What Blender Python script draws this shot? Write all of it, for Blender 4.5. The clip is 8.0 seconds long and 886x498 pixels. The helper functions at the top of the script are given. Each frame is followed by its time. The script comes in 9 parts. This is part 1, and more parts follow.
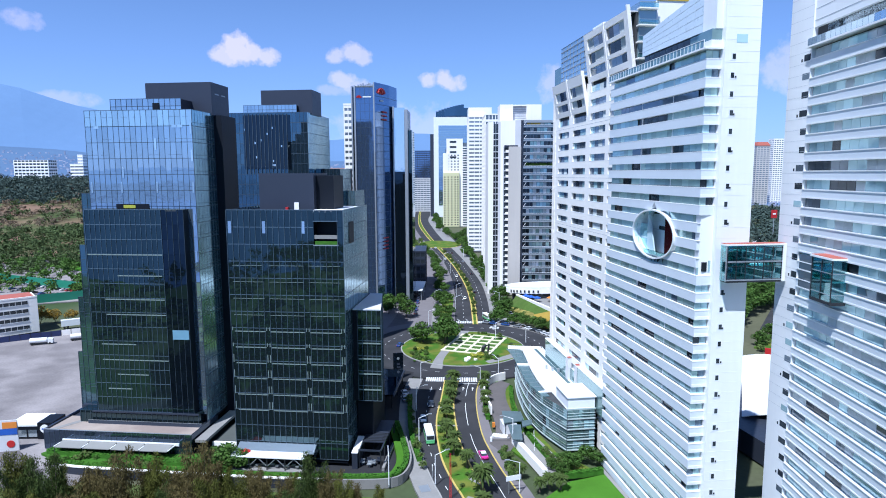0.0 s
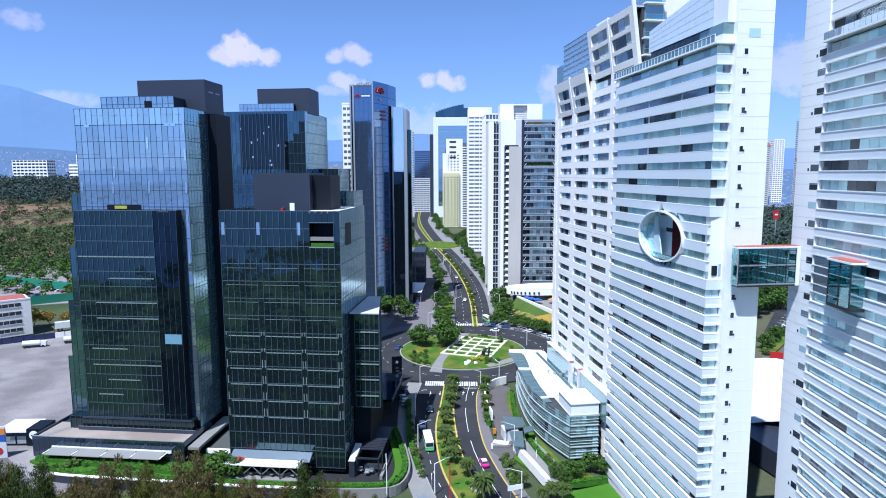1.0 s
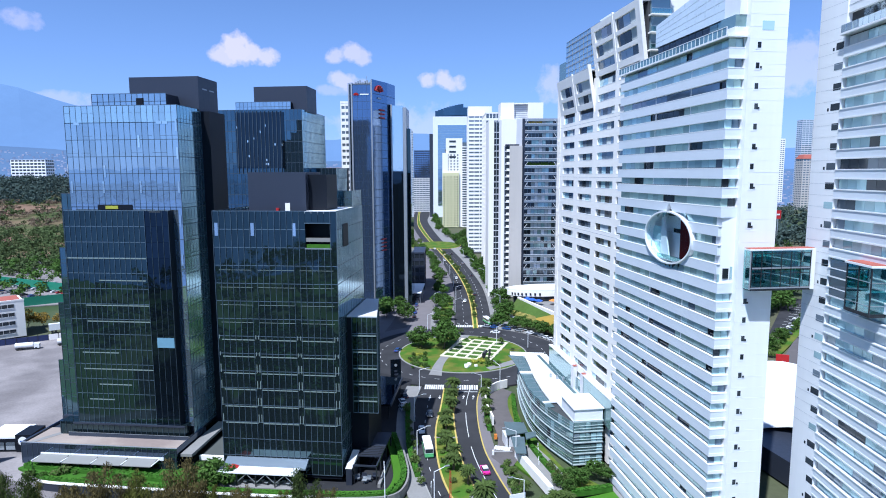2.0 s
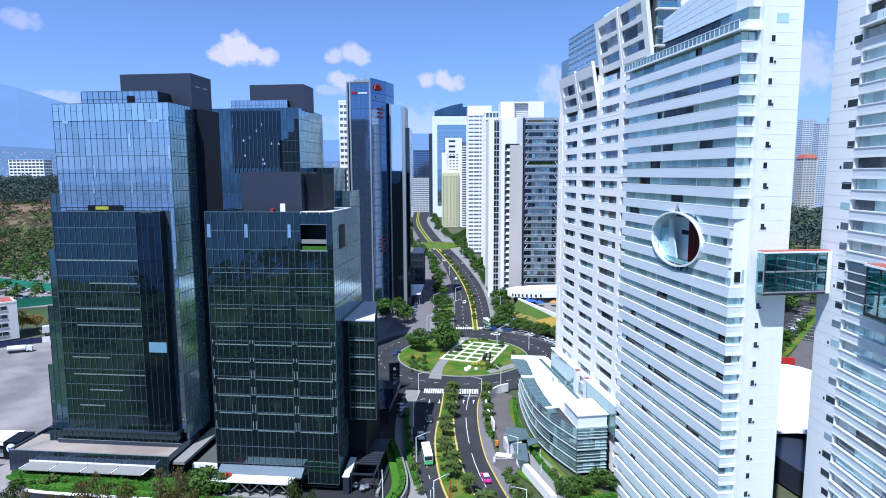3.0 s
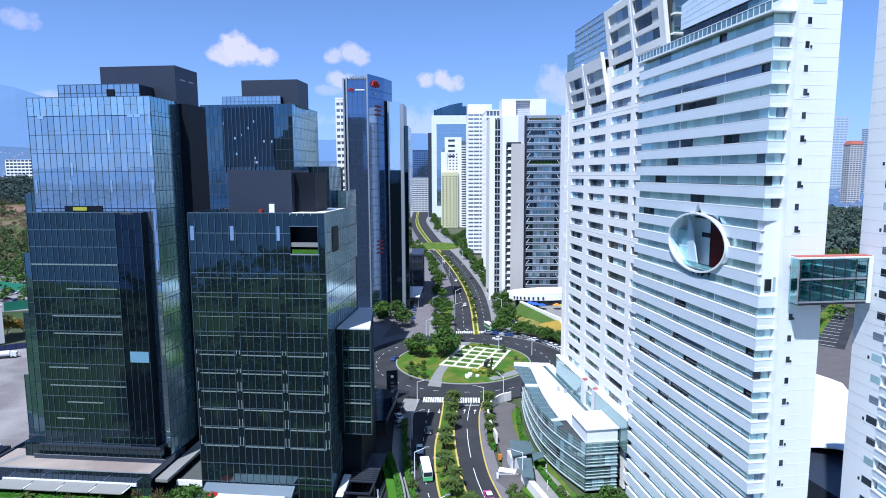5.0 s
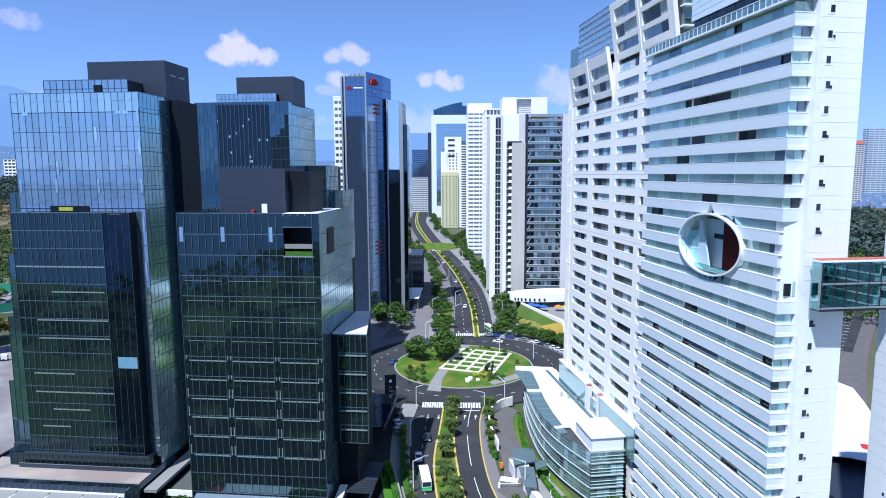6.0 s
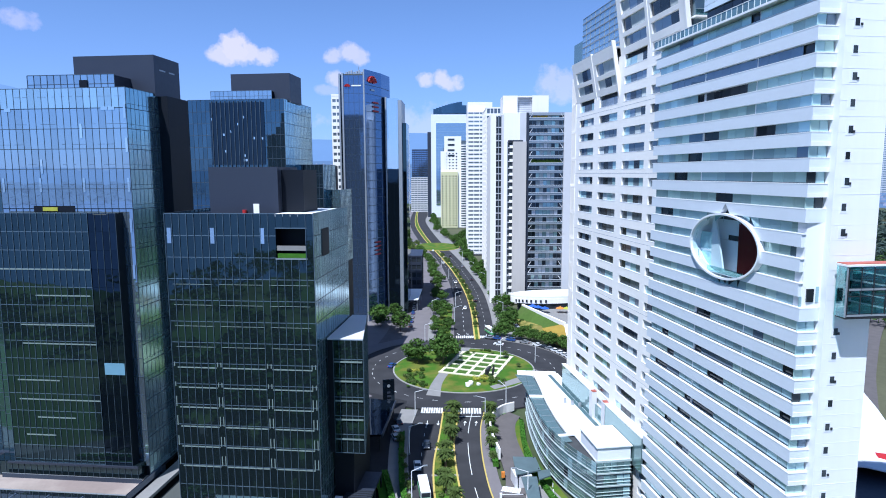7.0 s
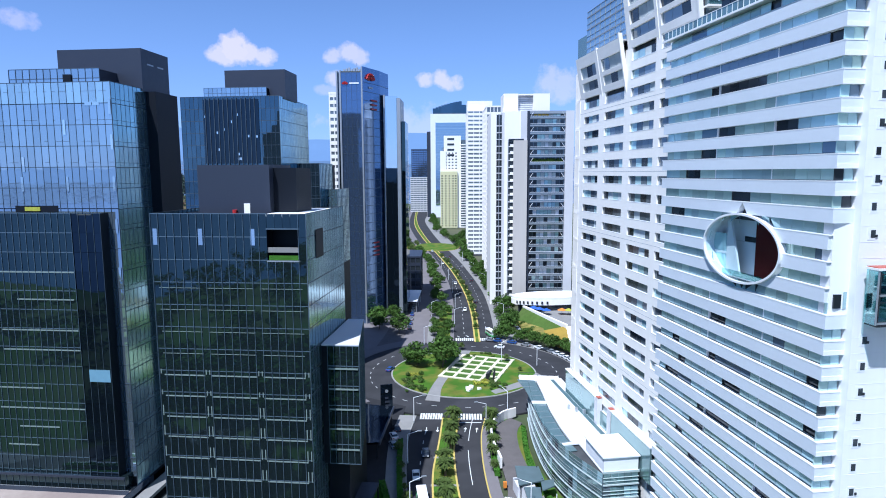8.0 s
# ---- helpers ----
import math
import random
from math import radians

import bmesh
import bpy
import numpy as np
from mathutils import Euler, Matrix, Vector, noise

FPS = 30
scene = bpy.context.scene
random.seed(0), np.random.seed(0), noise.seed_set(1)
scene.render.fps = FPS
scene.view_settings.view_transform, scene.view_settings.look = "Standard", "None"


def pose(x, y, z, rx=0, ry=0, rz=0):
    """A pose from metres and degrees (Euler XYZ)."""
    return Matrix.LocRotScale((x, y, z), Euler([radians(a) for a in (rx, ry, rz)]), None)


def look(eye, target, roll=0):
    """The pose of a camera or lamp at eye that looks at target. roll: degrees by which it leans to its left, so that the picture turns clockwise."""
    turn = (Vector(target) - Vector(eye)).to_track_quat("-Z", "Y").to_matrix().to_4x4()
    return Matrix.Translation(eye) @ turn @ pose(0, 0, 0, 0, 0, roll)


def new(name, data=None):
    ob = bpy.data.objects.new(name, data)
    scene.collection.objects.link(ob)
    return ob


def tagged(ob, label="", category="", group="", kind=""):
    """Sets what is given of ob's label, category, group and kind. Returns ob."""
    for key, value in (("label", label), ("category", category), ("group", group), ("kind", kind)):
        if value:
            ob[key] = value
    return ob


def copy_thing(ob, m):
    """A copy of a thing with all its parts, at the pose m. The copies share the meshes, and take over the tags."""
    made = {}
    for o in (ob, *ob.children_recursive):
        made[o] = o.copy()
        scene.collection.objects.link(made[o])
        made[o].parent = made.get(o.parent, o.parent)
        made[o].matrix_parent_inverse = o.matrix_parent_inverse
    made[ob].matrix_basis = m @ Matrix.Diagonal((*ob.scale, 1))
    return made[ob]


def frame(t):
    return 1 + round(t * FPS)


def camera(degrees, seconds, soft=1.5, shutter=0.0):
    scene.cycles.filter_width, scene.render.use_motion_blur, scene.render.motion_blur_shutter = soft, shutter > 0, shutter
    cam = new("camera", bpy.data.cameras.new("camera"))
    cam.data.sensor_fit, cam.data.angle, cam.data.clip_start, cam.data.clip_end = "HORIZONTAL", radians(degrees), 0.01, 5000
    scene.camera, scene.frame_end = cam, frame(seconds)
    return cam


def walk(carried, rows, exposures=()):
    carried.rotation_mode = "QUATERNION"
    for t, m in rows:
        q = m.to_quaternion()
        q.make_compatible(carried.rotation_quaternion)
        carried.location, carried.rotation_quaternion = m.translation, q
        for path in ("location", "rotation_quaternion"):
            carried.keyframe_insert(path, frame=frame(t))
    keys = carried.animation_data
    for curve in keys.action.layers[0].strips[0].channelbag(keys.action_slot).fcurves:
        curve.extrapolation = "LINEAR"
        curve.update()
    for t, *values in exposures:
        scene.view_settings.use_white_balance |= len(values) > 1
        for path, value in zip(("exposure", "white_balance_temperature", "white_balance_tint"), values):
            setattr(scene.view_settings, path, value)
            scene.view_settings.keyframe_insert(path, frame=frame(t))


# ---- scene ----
cam = camera(71.7, 8.0, soft=1.0)
METRES, EYE, TILT, LEAN, TURN = 38.0, 74.0, 0.0, 0.0, -7.5
ROWS = [
    (0.0, 0.0, 0.0, 0.0, -0.03, -7.04, 0.26),
    (0.5, -0.0001, 0.0578, -0.0008, -0.05, -7.03, 0.25),
    (1.0, -0.0005, 0.1143, -0.0024, -0.06, -7.01, 0.23),
    (1.5, -0.0009, 0.1705, -0.0048, -0.07, -7.02, 0.22),
    (3.0, -0.003, 0.3377, -0.0083, -0.15, -7.04, 0.25),
    (3.5, -0.0041, 0.3951, -0.0101, -0.16, -7.04, 0.24),
    (4.0, -0.0052, 0.454, -0.0122, -0.17, -7.04, 0.25),
    (4.5, -0.0066, 0.5153, -0.0151, -0.2, -7.04, 0.27),
    (6.0, -0.0044, 0.714, -0.0254, -0.23, -7.04, 0.28),
    (6.5, -0.0041, 0.7836, -0.0289, -0.25, -7.05, 0.29),
    (7.0, -0.0027, 0.8541, -0.0323, -0.25, -7.05, 0.28),
    (7.5, -0.0035, 0.9262, -0.0367, -0.29, -7.05, 0.31),
    (8.0, -0.0014, 0.9989, -0.0418, -0.29, -7.05, 0.3),
]
walk(cam, [(t, pose(0, 0, EYE, TILT, LEAN, TURN) @ pose(METRES * x, METRES * y, METRES * z, 90 + pitch, roll, yaw)) for t, x, y, z, yaw, pitch, roll in ROWS],
     exposures=[(0.0, 0.45, 5250, 10.0), (8.0, 0.45, 5250, 10.0)])

# ---- sky, clouds and sun ----
SUN_AZ, SUN_EL = 218.5, 60.5          # degrees clockwise from +y, degrees up
world = bpy.data.worlds.new("sky")
scene.world = world
world.use_nodes = True
wn, wl = world.node_tree.nodes, world.node_tree.links
wn.clear()
w_out = wn.new("ShaderNodeOutputWorld")
w_bg = wn.new("ShaderNodeBackground")
w_bg.inputs["Strength"].default_value = 0.105
w_sky = wn.new("ShaderNodeTexSky")
w_sky.sky_type = "NISHITA"
w_sky.sun_disc = False
w_sky.sun_elevation = radians(SUN_EL)
w_sky.sun_rotation = radians(SUN_AZ)
w_sky.altitude = 2300
w_sky.air_density, w_sky.dust_density, w_sky.ozone_density = 0.9, 0.0, 3.0
w_tc = wn.new("ShaderNodeTexCoord")
w_noise = wn.new("ShaderNodeTexNoise")
w_noise.inputs["Scale"].default_value = 38.0
w_noise.inputs["Detail"].default_value = 7.0
w_noise.inputs["Roughness"].default_value = 0.62
wl.new(w_tc.outputs["Generated"], w_noise.inputs["Vector"])


def wmath(op, a, b=None, c=None, clamp=False):
    n = wn.new("ShaderNodeMath")
    n.operation, n.use_clamp = op, clamp
    for k, v in enumerate((a, b, c)):
        if v is None:
            continue
        if isinstance(v, (int, float)):
            n.inputs[k].default_value = v
        else:
            wl.new(v, n.inputs[k])
    return n.outputs[0]


w_sep = wn.new("ShaderNodeSeparateXYZ")
wl.new(w_tc.outputs["Generated"], w_sep.inputs[0])
# cumulus clouds: bearing and height in degrees, half width, half height, density
CLOUDS = [(-19.0, 9.9, 1.5, 1.0, 0.9), (-17.9, 10.6, 1.4, 1.55, 1.0), (-16.9, 10.2, 1.5, 1.2, 0.95), (-15.7, 10.0, 1.3, 1.0, 0.9), 
          (-9.5, 10.3, 1.2, 0.85, 0.7), (-8.3, 10.5, 1.3, 1.0, 0.75), (-7.3, 10.2, 1.1, 0.9, 0.7),
          (-9.0, 8.2, 1.4, 1.0, 0.75), (-8.0, 7.7, 1.6, 0.8, 0.6), (-9.8, 7.4, 1.6, 0.6, 0.35),
          (-1.3, 8.3, 0.9, 0.8, 0.8), (0.1, 8.4, 1.1, 1.0, 0.85), (1.2, 8.0, 1.0, 0.9, 0.8),
          (-33.5, 11.4, 1.5, 0.9, 0.45), (10.6, 7.6, 2.6, 1.9, 0.5), (-31.0, 5.8, 2.6, 0.8, 0.4), (-3.0, 4.2, 8.0, 2.2, 0.4), (29.5, 8.0, 3.0, 2.6, 0.5),
          (70.0, 20.0, 12.0, 3.5, 0.9), (120.0, 14.0, 14.0, 3.0, 0.9), (200.0, 16.0, 16.0, 3.5, 0.8), (265.0, 13.0, 12.0, 3.0, 0.8)]
w_mask = None
for bearing, up, wide, tall, dense in CLOUDS:
    h, e = radians(bearing + 7.6), radians(up)
    d = (math.sin(h) * math.cos(e), math.cos(h) * math.cos(e), math.sin(e))
    side = (math.cos(h), -math.sin(h))
    u = wmath("ADD", wmath("MULTIPLY", w_sep.outputs[0], side[0]), wmath("MULTIPLY", w_sep.outputs[1], side[1]))
    ahead = wmath("GREATER_THAN", wmath("ADD", wmath("MULTIPLY", w_sep.outputs[0], math.sin(h)), wmath("MULTIPLY", w_sep.outputs[1], math.cos(h))), 0.2)
    v = wmath("SUBTRACT", w_sep.outputs[2], d[2])
    un = wmath("DIVIDE", u, radians(wide))
    # flat undersides: the lower half falls off faster
    vn = wmath("DIVIDE", v, radians(tall))
    vlow = wmath("MULTIPLY", wmath("MINIMUM", vn, 0.0), 1.2)
    vhigh = wmath("MAXIMUM", vn, 0.0)
    r2 = wmath("ADD", wmath("MULTIPLY", un, un), wmath("ADD", wmath("MULTIPLY", vlow, vlow), wmath("MULTIPLY", vhigh, vhigh)))
    body = wmath("SUBTRACT", 1.0, r2)
    puff = wmath("ADD", body, wmath("MULTIPLY", wmath("SUBTRACT", w_noise.outputs["Fac"], 0.5), 3.0))
    m = wmath("MULTIPLY", wmath("MULTIPLY", wmath("MULTIPLY", puff, 1.35, clamp=True), dense), ahead)
    w_mask = m if w_mask is None else wmath("MAXIMUM", w_mask, m)
w_haze = wn.new("ShaderNodeMix")
w_haze.data_type = "RGBA"
wl.new(wmath("MULTIPLY", wmath("POWER", wmath("SUBTRACT", 1.0, wmath("ABSOLUTE", w_sep.outputs[2])), 4.5), 0.78, clamp=True), w_haze.inputs[0])
wl.new(w_sky.outputs[0], w_haze.inputs[6])
w_haze.inputs[7].default_value = (2.3, 3.15, 6.1, 1)
w_mix = wn.new("ShaderNodeMix")
w_mix.data_type = "RGBA"
wl.new(wmath("MULTIPLY", w_mask, 0.76), w_mix.inputs[0])
wl.new(w_haze.outputs[2], w_mix.inputs[6])
w_mix.inputs[7].default_value = (7.3, 6.1, 7.3, 1)
wl.new(w_mix.outputs[2], w_bg.inputs["Color"])
wl.new(w_bg.outputs[0], w_out.inputs["Surface"])

sun_data = bpy.data.lights.new("sun", "SUN")
sun_data.energy, sun_data.angle, sun_data.color = 5.0, radians(0.53), (1.0, 0.95, 0.87)
sun = new("sun", sun_data)
_az, _el = radians(SUN_AZ), radians(SUN_EL)
sun.matrix_world = look((math.sin(_az) * math.cos(_el) * 300, math.cos(_az) * math.cos(_el) * 300, math.sin(_el) * 300), (0, 0, 0))

# ---- materials ----


def material(name, base, rough=0.6, metal=0.0, vary=0.12, scale=0.6, fine=9.0, bump=0.15, dist=0.02, by_object=0.0, by_island=0.0, second=None, second_scale=0.05,
             spec=0.5, streak=False, emit=None):
    """A procedural surface: base colour with variation at two scales, optional second colour in patches, fine relief."""
    m = bpy.data.materials.new(name)
    m.use_nodes = True
    n, l = m.node_tree.nodes, m.node_tree.links
    b = n["Principled BSDF"]
    tc = n.new("ShaderNodeNewGeometry")
    coord = tc.outputs["Position"]
    if streak:
        mp = n.new("ShaderNodeMapping")
        mp.inputs["Scale"].default_value = (1, 1, 0.08)
        l.new(coord, mp.inputs["Vector"])
        coord = mp.outputs[0]

    def noise_tex(s, detail=4.0):
        t = n.new("ShaderNodeTexNoise")
        t.inputs["Scale"].default_value, t.inputs["Detail"].default_value = s, detail
        l.new(coord, t.inputs["Vector"])
        return t.outputs["Fac"]

    def mth(op, a, c):
        k = n.new("ShaderNodeMath")
        k.operation = op
        for i, v in enumerate((a, c)):
            if isinstance(v, (int, float)):
                k.inputs[i].default_value = v
            else:
                l.new(v, k.inputs[i])
        return k.outputs[0]

    f1, f2 = noise_tex(scale), noise_tex(fine)
    val = mth("ADD", mth("MULTIPLY", mth("SUBTRACT", f1, 0.5), vary * 2.6), mth("MULTIPLY", mth("SUBTRACT", f2, 0.5), vary * 1.6))
    if by_object:
        oi = n.new("ShaderNodeObjectInfo")
        val = mth("ADD", val, mth("MULTIPLY", mth("SUBTRACT", oi.outputs["Random"], 0.5), by_object * 2))
    if by_island:
        val = mth("ADD", val, mth("MULTIPLY", mth("SUBTRACT", tc.outputs["Random Per Island"], 0.5), by_island * 2))
    gain = mth("ADD", val, 1.0)
    col = n.new("ShaderNodeMix")
    col.data_type = "RGBA"
    col.inputs[0].default_value = 0.0
    col.inputs[6].default_value = (*base, 1)
    col.inputs[7].default_value = (*(second or base), 1)
    if second:
        ramp = n.new("ShaderNodeMapRange")
        ramp.inputs[1].default_value, ramp.inputs[2].default_value = 0.44, 0.58
        l.new(noise_tex(second_scale, 6.0), ramp.inputs[0])
        l.new(ramp.outputs[0], col.inputs[0])
    mul = n.new("ShaderNodeVectorMath")
    mul.operation = "SCALE"
    l.new(col.outputs[2], mul.inputs[0])
    l.new(gain, mul.inputs["Scale"])
    l.new(mul.outputs[0], b.inputs["Base Color"])
    b.inputs["Metallic"].default_value = metal
    b.inputs["Specular IOR Level"].default_value = spec
    l.new(mth("ADD", mth("MULTIPLY", mth("SUBTRACT", f2, 0.5), min(0.25, rough * 0.6)), rough), b.inputs["Roughness"])
    if bump:
        bp = n.new("ShaderNodeBump")
        bp.inputs["Strength"].default_value, bp.inputs["Distance"].default_value = bump, dist
        l.new(f2, bp.inputs["Height"])
        l.new(bp.outputs[0], b.inputs["Normal"])
    if emit:
        b.inputs["Emission Color"].default_value = (*emit[0], 1)
        b.inputs["Emission Strength"].default_value = emit[1]
    return m


def coated_glass(name, tint, rough=0.02, metal=0.85, wave=0.010, by_object=0.18, wave_scale=0.35, lift=0.0):
    """Mirror-coated facade glass: a tinted reflection, slightly wavy from pane to pane."""
    m = bpy.data.materials.new(name)
    m.use_nodes = True
    n, l = m.node_tree.nodes, m.node_tree.links
    b = n["Principled BSDF"]
    g = n.new("ShaderNodeNewGeometry")
    oi = n.new("ShaderNodeObjectInfo")
    t = n.new("ShaderNodeTexNoise")
    t.noise_dimensions = "4D"
    t.inputs["Scale"].default_value, t.inputs["Detail"].default_value = wave_scale, 1.0
    l.new(g.outputs["Position"], t.inputs["Vector"])
    k = n.new("ShaderNodeMath")
    k.operation = "MULTIPLY_ADD"
    k.inputs[1].default_value = 3.0
    l.new(oi.outputs["Random"], k.inputs[0])
    l.new(g.outputs["Random Per Island"], k.inputs[2])
    l.new(k.outputs[0], t.inputs["W"])
    bp = n.new("ShaderNodeBump")
    bp.inputs["Strength"].default_value, bp.inputs["Distance"].default_value = 1.0, wave
    l.new(t.outputs["Fac"], bp.inputs["Height"])
    l.new(bp.outputs[0], b.inputs["Normal"])
    v = n.new("ShaderNodeMath")
    v.operation = "MULTIPLY_ADD"
    v.inputs[1].default_value, v.inputs[2].default_value = by_object * 2, 1.0 - by_object
    r = n.new("ShaderNodeMath")
    r.operation = "FRACT"
    l.new(k.outputs[0], r.inputs[0])
    l.new(r.outputs[0], v.inputs[0])
    s = n.new("ShaderNodeVectorMath")
    s.operation = "SCALE"
    s.inputs[0].default_value = tint
    l.new(v.outputs[0], s.inputs["Scale"])
    l.new(s.outputs[0], b.inputs["Base Color"])
    b.inputs["Metallic"].default_value = metal
    b.inputs["Roughness"].default_value = rough
    b.inputs["IOR"].default_value = 1.5
    return m


def clear_glass(name, tint, gloss=0.3, rough=0.02):
    """Clear tinted glazing: what stands behind shows through, with a share of mirror reflection."""
    m = bpy.data.materials.new(name)
    m.use_nodes = True
    n, l = m.node_tree.nodes, m.node_tree.links
    n.remove(n["Principled BSDF"])
    a, b, mix = n.new("ShaderNodeBsdfTransparent"), n.new("ShaderNodeBsdfGlossy"), n.new("ShaderNodeMixShader")
    a.inputs["Color"].default_value = (*tint, 1)
    b.inputs["Color"].default_value, b.inputs["Roughness"].default_value = (0.75, 0.95, 0.95, 1), rough
    mix.inputs[0].default_value = gloss
    l.new(a.outputs[0], mix.inputs[1])
    l.new(b.outputs[0], mix.inputs[2])
    l.new(mix.outputs[0], n["Material Output"].inputs["Surface"])
    return m


M = {}
M["bridge_clear"] = clear_glass("teal_clear_glass", (0.55, 0.82, 0.83), 0.30)
M["oval_glass"] = clear_glass("faint_clear_glass", (0.82, 0.91, 0.94), 0.07)
M["rail_clear"] = clear_glass("pale_clear_glass", (0.75, 0.90, 0.90), 0.25)
M["screen"] = material("pale_blue_screen_panel", (0.62, 0.70, 0.78), 0.3, vary=0.06, scale=0.3, fine=1.0, bump=0.03, spec=0.6)
M["ground"] = material("dry_ground", (0.10, 0.10, 0.06), 0.9, vary=0.3, scale=0.02, fine=0.6, second=(0.05, 0.075, 0.03), second_scale=0.006, dist=0.2, spec=0.12)
M["scrub"] = material("scrub_ground", (0.075, 0.125, 0.026), 0.95, vary=0.35, scale=0.03, fine=0.7, second=(0.10, 0.115, 0.04), second_scale=0.02, dist=0.2, spec=0.12)
M["dry_slope"] = material("dry_slope", (0.21, 0.135, 0.09), 0.95, vary=0.25, scale=0.02, fine=0.3, second=(0.075, 0.095, 0.035), second_scale=0.008, dist=0.2, spec=0.12)
M["parapet_glass"] = coated_glass("pale_parapet_glass", (0.44, 0.58, 0.68), rough=0.05, metal=0.7, by_object=0.12)
M["dirt"] = material("dusty_lot", (0.265, 0.238, 0.232), 0.9, vary=0.32, scale=0.10, fine=1.4, second=(0.195, 0.175, 0.172), second_scale=0.045, spec=0.12)
M["asphalt"] = material("asphalt", (0.047, 0.046, 0.050), 0.85, vary=0.16, scale=0.12, fine=2.5, second=(0.038, 0.038, 0.041), second_scale=0.09, spec=0.12)
M["drive"] = material("worn_drive", (0.125, 0.112, 0.110), 0.85, vary=0.18, scale=0.3, fine=3.0, spec=0.12)
# Dark paving, darkened further to deepen the towers' shade on it.
M["plaza"] = material("shade_toned_plaza_paving", (0.030, 0.030, 0.033), 0.85, vary=0.18, scale=0.3, fine=3.0, spec=0.12)
M["rail_glass"] = coated_glass("blue_grey_rail_glass", (0.10, 0.135, 0.20), by_object=0.15)
M["concrete"] = material("pavement_concrete", (0.245, 0.235, 0.225), 0.85, vary=0.12, scale=0.25, fine=2.0, spec=0.12)
M["paver"] = material("pink_paver", (0.175, 0.158, 0.162), 0.85, vary=0.12, scale=0.2, fine=2.0, spec=0.12)
M["kerb"] = material("yellow_kerb", (0.50, 0.38, 0.10), 0.8, vary=0.15, scale=0.5)
M["kerb_grey"] = material("grey_kerb", (0.30, 0.29, 0.27), 0.8, vary=0.12, scale=0.5)
M["paint"] = material("road_paint", (0.72, 0.72, 0.70), 0.7, vary=0.12, scale=0.6)
M["lawn"] = material("lawn", (0.062, 0.135, 0.014), 0.9, vary=0.3, scale=0.15, fine=3.5, second=(0.135, 0.150, 0.026), second_scale=0.14, dist=0.1, spec=0.12)
M["lawn_bright"] = material("watered_lawn", (0.065, 0.165, 0.014), 0.9, vary=0.2, scale=0.2, fine=4.0, dist=0.1, spec=0.12)
M["hedge"] = material("clipped_hedge", (0.055, 0.145, 0.016), 0.85, vary=0.3, scale=0.9, fine=5.0, bump=0.6, dist=0.2, spec=0.12)
M["leaf"] = material("green_leaf", (0.060, 0.112, 0.021), 0.75, vary=0.25, scale=0.4, fine=3.0, bump=0, by_island=0.35, by_object=0.15, spec=0.12)
M["leaf_light"] = material("light_leaf", (0.095, 0.135, 0.035), 0.75, vary=0.25, scale=0.4, fine=3.0, bump=0, by_island=0.35, by_object=0.15, spec=0.12)
M["leaf_olive"] = material("olive_leaf", (0.100, 0.106, 0.022), 0.8, vary=0.3, scale=0.4, fine=3.0, bump=0, by_island=0.35, by_object=0.12, spec=0.12)
M["leaf_pine"] = material("dark_pine_leaf", (0.055, 0.078, 0.020), 0.8, vary=0.3, scale=0.4, fine=3.0, bump=0, by_island=0.35, by_object=0.12, spec=0.12)
M["leaf_russet"] = material("russet_leaf", (0.120, 0.096, 0.036), 0.8, vary=0.3, scale=0.4, fine=3.0, bump=0, by_island=0.35, by_object=0.12, spec=0.12)
M["ravine_leaf"] = material("ravine_leaf", (0.060, 0.118, 0.020), 0.8, vary=0.3, scale=0.4, fine=3.0, bump=0, by_island=0.35, spec=0.12)
# Muted green: haze is toned into the leaf colour.
M["slope_leaf"] = material("haze_toned_slope_leaf", (0.070, 0.098, 0.036), 0.85, vary=0.3, scale=0.02, fine=3.0, bump=0, by_island=0.25, spec=0.12)
M["leaf_dry"] = material("dry_leaf", (0.135, 0.100, 0.070), 0.85, vary=0.25, scale=0.4, fine=3.0, bump=0, by_island=0.35, by_object=0.2, spec=0.12)
M["palm_leaf"] = material("palm_frond", (0.058, 0.085, 0.020), 0.7, vary=0.25, scale=0.4, fine=3.0, bump=0, by_island=0.3, spec=0.12)
M["flower"] = material("yellow_shrub", (0.36, 0.36, 0.05), 0.8, vary=0.25, bump=0, by_island=0.3, spec=0.12)
M["bark"] = material("bark", (0.13, 0.10, 0.075), 0.9, vary=0.25, scale=1.5, fine=8.0, bump=0.5, spec=0.12)
M["white"] = material("white_cladding", (0.80, 0.80, 0.80), 0.45, vary=0.035, scale=0.15, fine=1.2, bump=0.05, streak=True)
M["white_band"] = material("white_painted_band", (0.78, 0.79, 0.81), 0.5, vary=0.04, scale=0.2, fine=1.5, bump=0.05, by_object=0.02)
# Pale lavender tone stands in for the sills' shade on the bands.
M["fascia"] = material("shade_toned_fascia", (0.67, 0.705, 0.75), 0.5, vary=0.04, scale=0.2, fine=1.5, bump=0.05, by_object=0.02)
M["white_wall"] = material("white_render_wall", (0.89, 0.85, 0.795), 0.7, vary=0.05, scale=0.12, fine=1.0, streak=True)
M["joint"] = material("panel_joint", (0.45, 0.47, 0.50), 0.7)
M["beige"] = material("beige_stone_wall", (0.52, 0.48, 0.44), 0.7, vary=0.07, scale=0.1, fine=0.8, streak=True)
M["grey_panel"] = material("grey_concrete_panel", (0.60, 0.59, 0.60), 0.7, vary=0.06, scale=0.15)
M["yellow_wall"] = material("pale_yellow_wall", (0.66, 0.62, 0.36), 0.75, vary=0.05, scale=0.05, streak=True)
